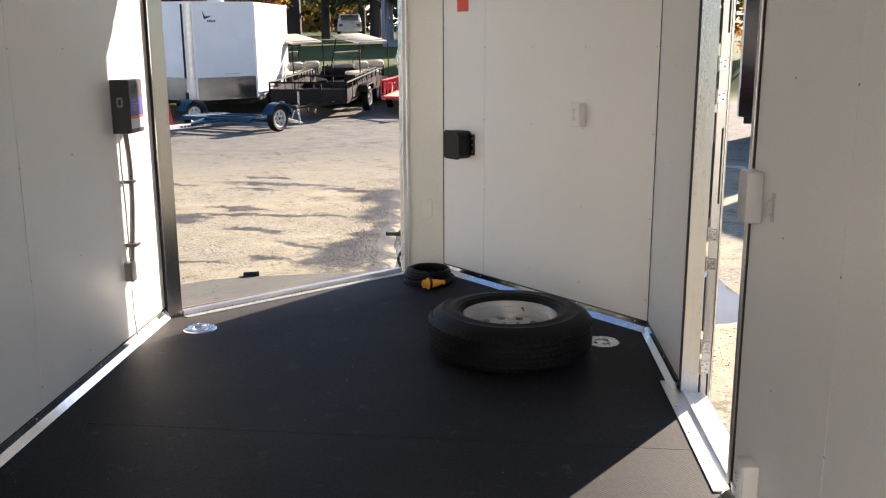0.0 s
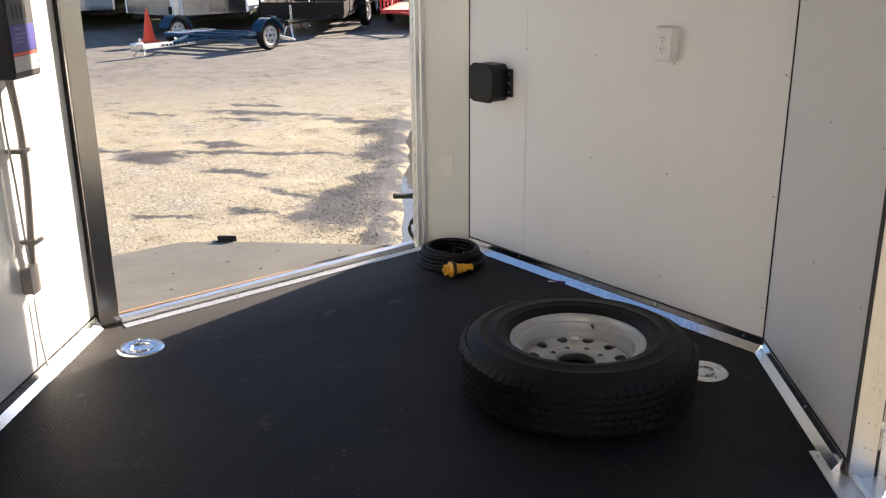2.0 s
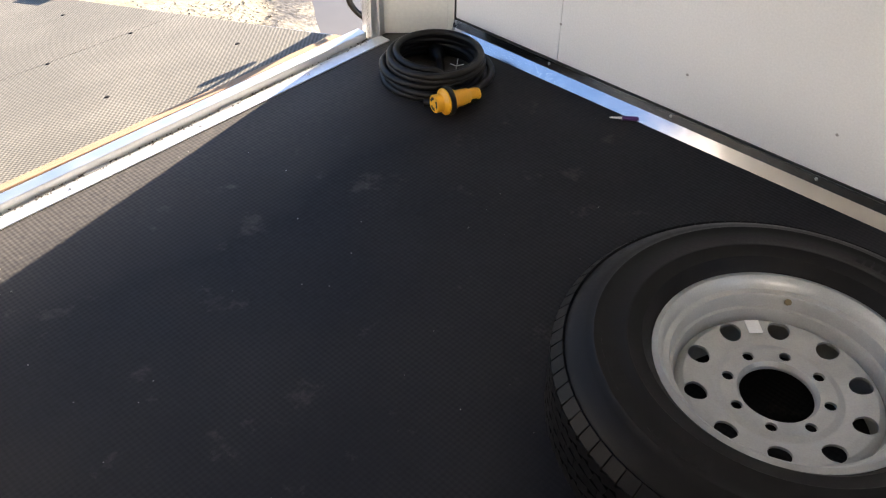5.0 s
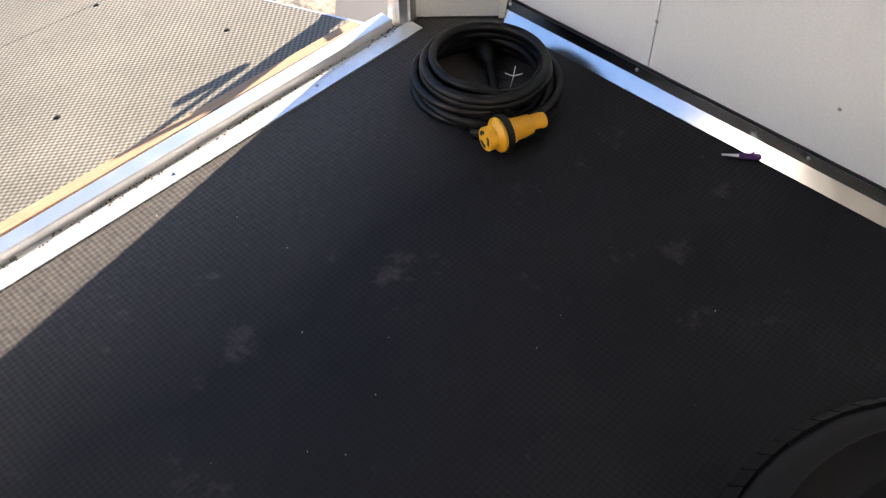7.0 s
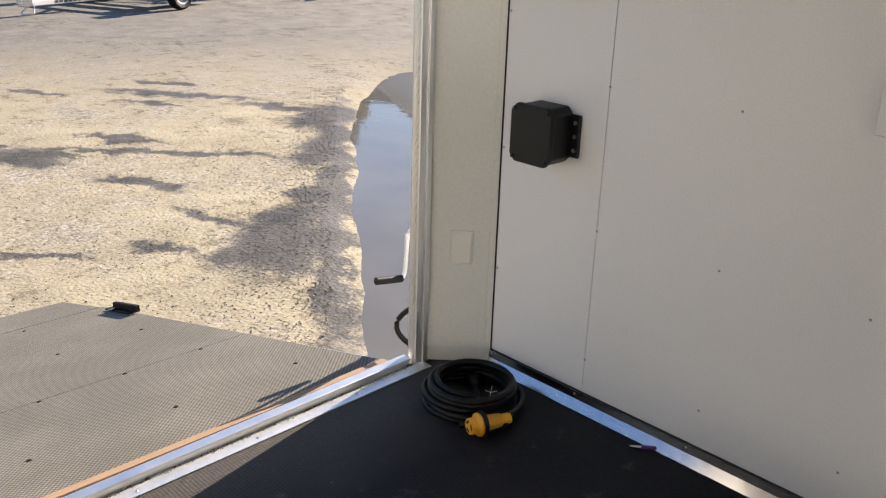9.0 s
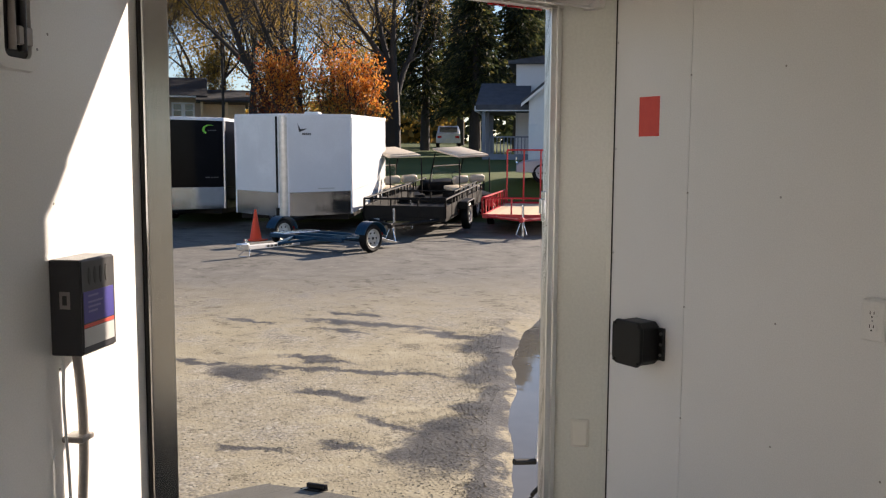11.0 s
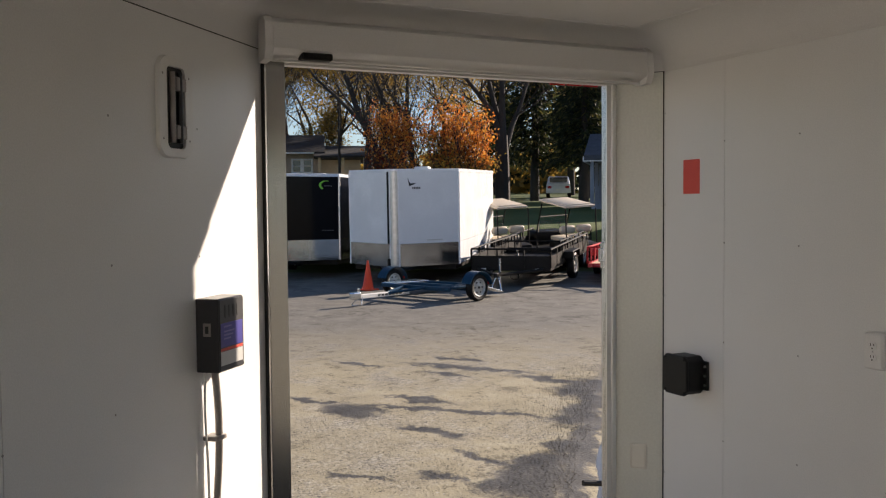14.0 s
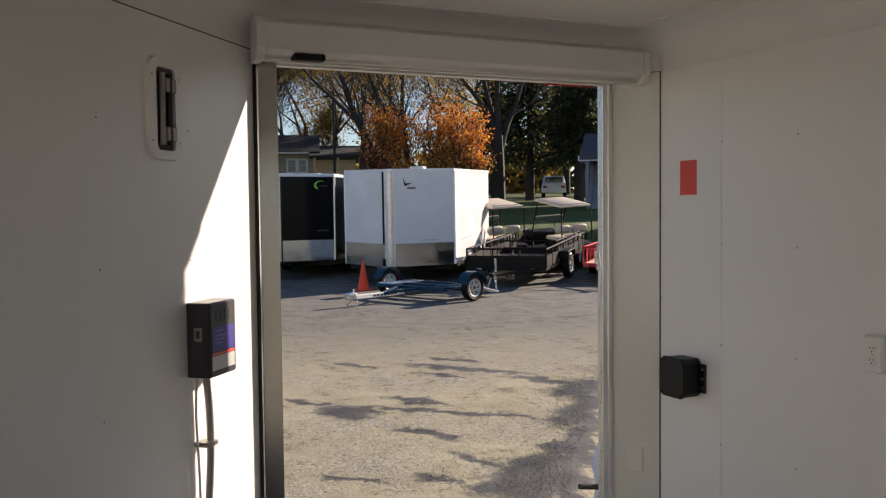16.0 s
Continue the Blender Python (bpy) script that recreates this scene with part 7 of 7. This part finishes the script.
def at(x, y, deg=0, dz=0.0):
    return on(x, y, deg, dz)


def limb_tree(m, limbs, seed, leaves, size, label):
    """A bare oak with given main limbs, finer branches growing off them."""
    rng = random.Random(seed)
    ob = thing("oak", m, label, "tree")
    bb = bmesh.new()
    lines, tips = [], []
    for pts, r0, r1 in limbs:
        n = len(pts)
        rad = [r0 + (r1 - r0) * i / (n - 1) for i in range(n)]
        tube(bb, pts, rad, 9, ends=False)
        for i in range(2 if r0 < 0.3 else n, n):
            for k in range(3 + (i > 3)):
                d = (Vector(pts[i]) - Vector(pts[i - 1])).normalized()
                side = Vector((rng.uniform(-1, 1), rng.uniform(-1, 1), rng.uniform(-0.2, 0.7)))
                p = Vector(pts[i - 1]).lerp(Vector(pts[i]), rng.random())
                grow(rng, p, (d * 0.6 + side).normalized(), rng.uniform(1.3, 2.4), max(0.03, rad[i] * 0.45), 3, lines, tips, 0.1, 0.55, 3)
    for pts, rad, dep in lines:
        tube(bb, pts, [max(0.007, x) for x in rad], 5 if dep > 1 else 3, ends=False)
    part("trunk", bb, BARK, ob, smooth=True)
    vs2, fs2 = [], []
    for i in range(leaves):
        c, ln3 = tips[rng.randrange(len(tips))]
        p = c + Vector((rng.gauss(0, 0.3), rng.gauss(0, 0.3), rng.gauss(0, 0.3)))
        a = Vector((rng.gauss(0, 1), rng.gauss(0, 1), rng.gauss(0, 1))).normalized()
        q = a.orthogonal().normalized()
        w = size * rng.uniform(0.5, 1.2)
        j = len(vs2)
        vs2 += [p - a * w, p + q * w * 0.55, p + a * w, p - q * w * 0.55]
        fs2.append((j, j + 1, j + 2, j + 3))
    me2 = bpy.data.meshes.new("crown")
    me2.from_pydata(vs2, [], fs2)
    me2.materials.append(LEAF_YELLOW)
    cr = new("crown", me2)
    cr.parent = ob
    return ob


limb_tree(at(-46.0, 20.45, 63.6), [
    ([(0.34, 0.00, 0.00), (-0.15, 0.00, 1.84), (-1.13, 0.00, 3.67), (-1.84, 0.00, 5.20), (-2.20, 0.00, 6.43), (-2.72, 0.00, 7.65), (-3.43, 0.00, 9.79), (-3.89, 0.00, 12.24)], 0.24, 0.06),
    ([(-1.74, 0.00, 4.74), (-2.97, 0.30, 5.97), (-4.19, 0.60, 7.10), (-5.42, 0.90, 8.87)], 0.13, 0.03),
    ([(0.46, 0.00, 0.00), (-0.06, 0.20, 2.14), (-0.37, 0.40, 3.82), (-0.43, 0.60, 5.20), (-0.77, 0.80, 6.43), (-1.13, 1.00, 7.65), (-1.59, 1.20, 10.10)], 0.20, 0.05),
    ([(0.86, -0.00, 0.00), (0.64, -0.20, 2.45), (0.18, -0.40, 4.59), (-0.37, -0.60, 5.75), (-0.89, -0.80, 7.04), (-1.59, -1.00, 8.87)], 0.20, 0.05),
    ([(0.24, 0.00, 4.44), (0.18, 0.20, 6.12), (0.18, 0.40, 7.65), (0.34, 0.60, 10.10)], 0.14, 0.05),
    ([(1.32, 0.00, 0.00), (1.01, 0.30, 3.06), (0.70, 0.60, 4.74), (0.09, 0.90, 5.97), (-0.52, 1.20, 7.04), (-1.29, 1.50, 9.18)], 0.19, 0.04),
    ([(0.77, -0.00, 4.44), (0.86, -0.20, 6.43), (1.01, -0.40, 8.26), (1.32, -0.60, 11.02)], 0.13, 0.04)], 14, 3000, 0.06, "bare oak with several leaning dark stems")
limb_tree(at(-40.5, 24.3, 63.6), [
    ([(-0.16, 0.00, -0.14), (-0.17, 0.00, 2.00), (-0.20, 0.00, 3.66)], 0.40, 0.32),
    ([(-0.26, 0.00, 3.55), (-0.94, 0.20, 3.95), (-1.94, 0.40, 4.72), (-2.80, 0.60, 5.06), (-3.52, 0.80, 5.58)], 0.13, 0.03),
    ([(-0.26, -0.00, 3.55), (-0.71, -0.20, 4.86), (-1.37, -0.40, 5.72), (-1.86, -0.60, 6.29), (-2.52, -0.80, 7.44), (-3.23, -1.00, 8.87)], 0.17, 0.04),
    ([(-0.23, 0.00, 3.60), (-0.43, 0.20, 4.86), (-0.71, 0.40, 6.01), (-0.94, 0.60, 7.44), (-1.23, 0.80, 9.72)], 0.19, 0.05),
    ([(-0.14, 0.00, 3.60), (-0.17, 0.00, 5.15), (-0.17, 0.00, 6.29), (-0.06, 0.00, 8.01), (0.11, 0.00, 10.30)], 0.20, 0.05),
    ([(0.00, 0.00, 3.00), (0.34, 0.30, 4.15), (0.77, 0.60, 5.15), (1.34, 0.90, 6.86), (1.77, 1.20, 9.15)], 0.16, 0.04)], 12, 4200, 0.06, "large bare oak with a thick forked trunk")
for x, y, h, mt, nl, seed, what in ((-39.4, 18.3, 5.4, LEAF_ORANGE, 1300, 5, "tall thin orange maple behind the cargo trailers"), (-39.0, 18.9, 5.0, LEAF_ORANGE, 900, 8, "orange maple with upright thinning stems"),
                                    (-38.8, 19.6, 4.0, LEAF_YELLOW, 900, 9, "brown-yellow shrubby maple losing its leaves"), (-38.2, 20.4, 5.2, LEAF_ORANGE, 1400, 10, "bright orange maple with gaps in its crown"),
                                    (-38.2, 20.75, 4.6, LEAF_ORANGE, 1000, 11, "low orange maple beside the oak"), (-41.0, 18.4, 3.4, LEAF_RED, 1300, 13, "dark red shrubby maple by the house"),
                                    (-41.5, 20.2, 5.2, LEAF_RED, 500, 16, "thin red-brown maple nearly bare"), (-38.4, 20.9, 3.0, LEAF_YELLOW, 700, 19, "small yellow shrub by the oak")):
    tree("maple", at(x, y, seed * 37), h, 0.055, seed, mt, int(nl * 1.8), 0.072, what, 3, 4, 0.46, 0.36, cloud=0.36, stems=3, droop=0.4, keep=0.34)
tree("maple", pose(-20.6, 33.0, GZ, 0, 0, 60), 4.3, 0.06, 29, LEAF_ORANGE, 2600, 0.075, "small orange maple behind the black fence", 3, 4, 0.46, 0.36, cloud=0.45, stems=3, droop=0.4, keep=0.5)
tree("maple", at(-73.5, 26.2, 20), 8.5, 0.10, 41, LEAF_YELLOW, 3600, 0.10, "yellow maple behind the brick house", 4, 4, 0.46, 0.40, cloud=0.6, stems=2, droop=0.3, keep=0.6)
tree("maple", at(-61.5, 18.7, 70), 11.0, 0.12, 43, LEAF_YELLOW, 2600, 0.075, "twiggy yellow-brown maple before the brick house", 5, 4, 0.42, 0.42, cloud=0.8, stems=2, droop=0.3, keep=0.6)
t_y = tree("oak", at(-62.0, 17.0, 10), 15.0, 0.40, 17, LEAF_YELLOW, 9500, 0.10, "oak with thin yellow-brown autumn leaves", 5, 3, 0.6, 0.30, cloud=1.5)
t_b = tree("oak", at(-72.0, 30.0, 200), 17.0, 0.40, 18, LEAF_YELLOW, 9000, 0.11, "tall oak with thin yellow-brown leaves", 5, 3, 0.55, 0.32, cloud=1.6)
for x, y, deg, s in ((-70, 10, 50, 1.0), (-76, 20, 120, 1.1), (-58, 24, 200, 0.9), (-80, 36, 20, 1.0), (-64, 4, 80, 1.0), (-84, 12, 160, 1.2), (-77, 24.2, 300, 0.95), (-73, 27.0, 30, 0.9)):
    o = copy_thing(t_y, at(x, y, deg))
    o.scale = (s, s, s)
for x, y, deg, s in ((-60, 31, 50, 0.9), (-84, 28, 140, 1.1), (-76, 44, 250, 1.0), (-90, 20, 10, 1.1), (-14, 72, 150, 0.9), (-5, 74, 200, 1.0)):
    o = copy_thing(t_b, at(x, y, deg))
    o.scale = (s, s, s)


def conifer(m, height, seed, label):
    rng = random.Random(seed)
    ob = thing("conifer", m, label, "tree")
    bb = bmesh.new()
    tube(bb, [(0, 0, -0.3), (0.05, 0, height * 0.4), (0, 0.05, height * 0.75), (0, 0, height)], [0.30, 0.22, 0.12, 0.02], 10)
    vs2, fs2 = [], []
    for i in range(64):
        z = height * (0.27 + 0.71 * (i / 64) ** 0.9)
        reach = (height - z) * 0.26 + 0.5
        a = i * 2.4 + rng.uniform(-0.4, 0.4)
        reach *= rng.uniform(0.65, 1.15)
        end2 = Vector((math.cos(a) * reach, math.sin(a) * reach, z - reach * rng.uniform(0.15, 0.45)))
        tube(bb, [(0, 0, z), tuple(end2 * 0.5 + Vector((0, 0, z + 0.1)) * 0.5), tuple(end2)], [0.04, 0.025, 0.01], 3, ends=False)
        for j in range(130):
            s = rng.uniform(0.12, 1.05)
            p = Vector((0, 0, z)).lerp(end2, s) + Vector((rng.gauss(0, 0.22), rng.gauss(0, 0.22), rng.gauss(-0.12, 0.16)))
            d = Vector((rng.gauss(0, 0.5) + math.cos(a), rng.gauss(0, 0.5) + math.sin(a), rng.gauss(-0.7, 0.4))).normalized()
            q = d.orthogonal().normalized()
            q = q * math.cos(j) + d.cross(q) * math.sin(j)
            w = rng.uniform(0.12, 0.30)
            k = len(vs2)
            vs2 += [p, p + d * w + q * w * 0.25, p + d * w * 1.7, p + d * w - q * w * 0.25]
            fs2.append((k, k + 1, k + 2, k + 3))
    part("trunk", bb, BARK, ob, smooth=True)
    me2 = bpy.data.meshes.new("crown")
    me2.from_pydata(vs2, [], fs2)
    me2.materials.append(LEAF_DARK)
    cr = new("crown", me2)
    cr.parent = ob
    return ob


c1 = conifer(at(-48.5, 34.6), 11.0, 31, "dark evergreen tree shading the yard")
c2 = conifer(at(-46.5, 36.5, 60), 10.5, 32, "dark evergreen tree beside others")
for i, (x, y, s, deg) in enumerate(((-52.0, 33.2, 1.1, 40), (-45.5, 32.6, 0.95, 100), (-55, 39.5, 1.05, 160), (-50, 41, 0.78, 220), (-47, 45, 0.9, 280), (-68, 47, 1.2, 150), (-62, 50, 1.2, 200), (-72, 42, 1.1, 260))):
    o = copy_thing(c1 if i % 2 else c2, at(x, y, deg))
    o.scale = (s, s, s)

# distant woods closing the view
rng = random.Random(77)
for name, mt, a0, a1, h0, h1, label in (("woods", LEAF_YELLOW, 146, 176, 2.5, 5.5, "distant brown autumn woods"), ("woods", LEAF_DARK, 92, 150, 5.0, 10.0, "distant dark evergreen woods")):
    vs2, fs2 = [], []
    for i in range(7000):
        a, r = radians(rng.uniform(a0, a1)), rng.uniform(98, 122)
        x, y = math.cos(a) * r, math.sin(a) * r
        top = h0 + (h1 - h0) * (0.5 + noise.noise((a * 22, r * 0.12, 0.0)) * 0.8)
        p = Vector((x, y, lot_height(x, y) - 0.3 + max(0.5, top) * rng.random()))
        d = Vector((rng.gauss(0, 1), rng.gauss(0, 1), rng.gauss(0, 1))).normalized()
        q = d.orthogonal().normalized()
        w = rng.uniform(0.25, 0.75)
        j = len(vs2)
        vs2 += [p - d * w, p + q * w * 0.7, p + d * w, p - q * w * 0.7]
        fs2.append((j, j + 1, j + 2, j + 3))
    me2 = bpy.data.meshes.new(name)
    me2.from_pydata(vs2, [], fs2)
    me2.materials.append(mt)
    tagged(new(name, me2), label, "woods", kind="stuff")

# unseen pale wall behind the open rear, added to bounce sunlight into the trailer
wb_m = TR @ pose(-8.5, -6.4, GZ, 0, 0, 172)
b = bmesh.new()
box(b, -11, 11, 0.0, 0.25, 0.0, 5.0)
for i in range(72):
    box(b, -10.9 + 0.3 * i, -10.85 + 0.3 * i, 0.25, 0.28, 0.0, 5.0)
box(b, -11.2, 11.2, -0.1, 0.4, 5.0, 5.2, bevel=0.02)
tagged(finish("wall_bounce", b, SIDING, m=wb_m), "unseen white ribbed wall added to bounce sun into the trailer", "wall", kind="structure")

# poles and a fence by the side of the lot
pl_ = thing("utility_pole", at(-57.85, 21.7), "wooden utility pole with a crossarm", "pole")
b = bmesh.new()
cyl(b, 0.10, 0.07, -0.3, 7.4, 12)
part("pole", b, BARK, pl_, smooth=True)
b = bmesh.new()
box(b, -0.8, 0.8, -0.04, 0.04, 7.0, 7.1, m=Matrix.Rotation(0.5, 4, "Z"))
part("crossarm", b, BARK, pl_)
wire_a, wire_b = Vector((*out(-57.85, 21.7), 8.7)), Vector((*out(-64.0, 12.0), 7.6))
for dz in (0.0, 0.45):
    wl_ob = thing("power_line", IDENT, "sagging black overhead power line from the utility pole", "cable")
    b = bmesh.new()
    tube(b, [tuple(wire_a.lerp(wire_b, i / 10) + Vector((0, 0, dz - 0.5 * math.sin(math.pi * i / 10)))) for i in range(11)], 0.018, 5)
    part("wire", b, BLACK, wl_ob)
fence = thing("fence", pose(-12, 27.5, GZ, 0, 0, -4), "black metal fence along the far side of the lot", "fence")
for i in range(13):
    b = bmesh.new()
    box(b, -0.04 + i * 1.8, 0.04 + i * 1.8, -0.04, 0.04, 0, 2.0)
    part("post", b, BLACK_P, fence)
pal = None
for i in range(170):
    if pal is None:
        b = bmesh.new()
        box(b, -0.012, 0.012, -0.012, 0.012, 0.1, 1.9)
        pal = part("paling", b, BLACK_P, fence)
    else:
        share(pal, "paling", Matrix.Translation((i * 0.128, 0, 0)), fence)
for z in (0.2, 1.75):
    b = bmesh.new()
    box(b, 0, 21.6, -0.02, 0.02, z, z + 0.05)
    part("rail", b, BLACK_P, fence)
for ob in (screw_src, screw_w_src):
    bpy.data.objects.remove(ob)
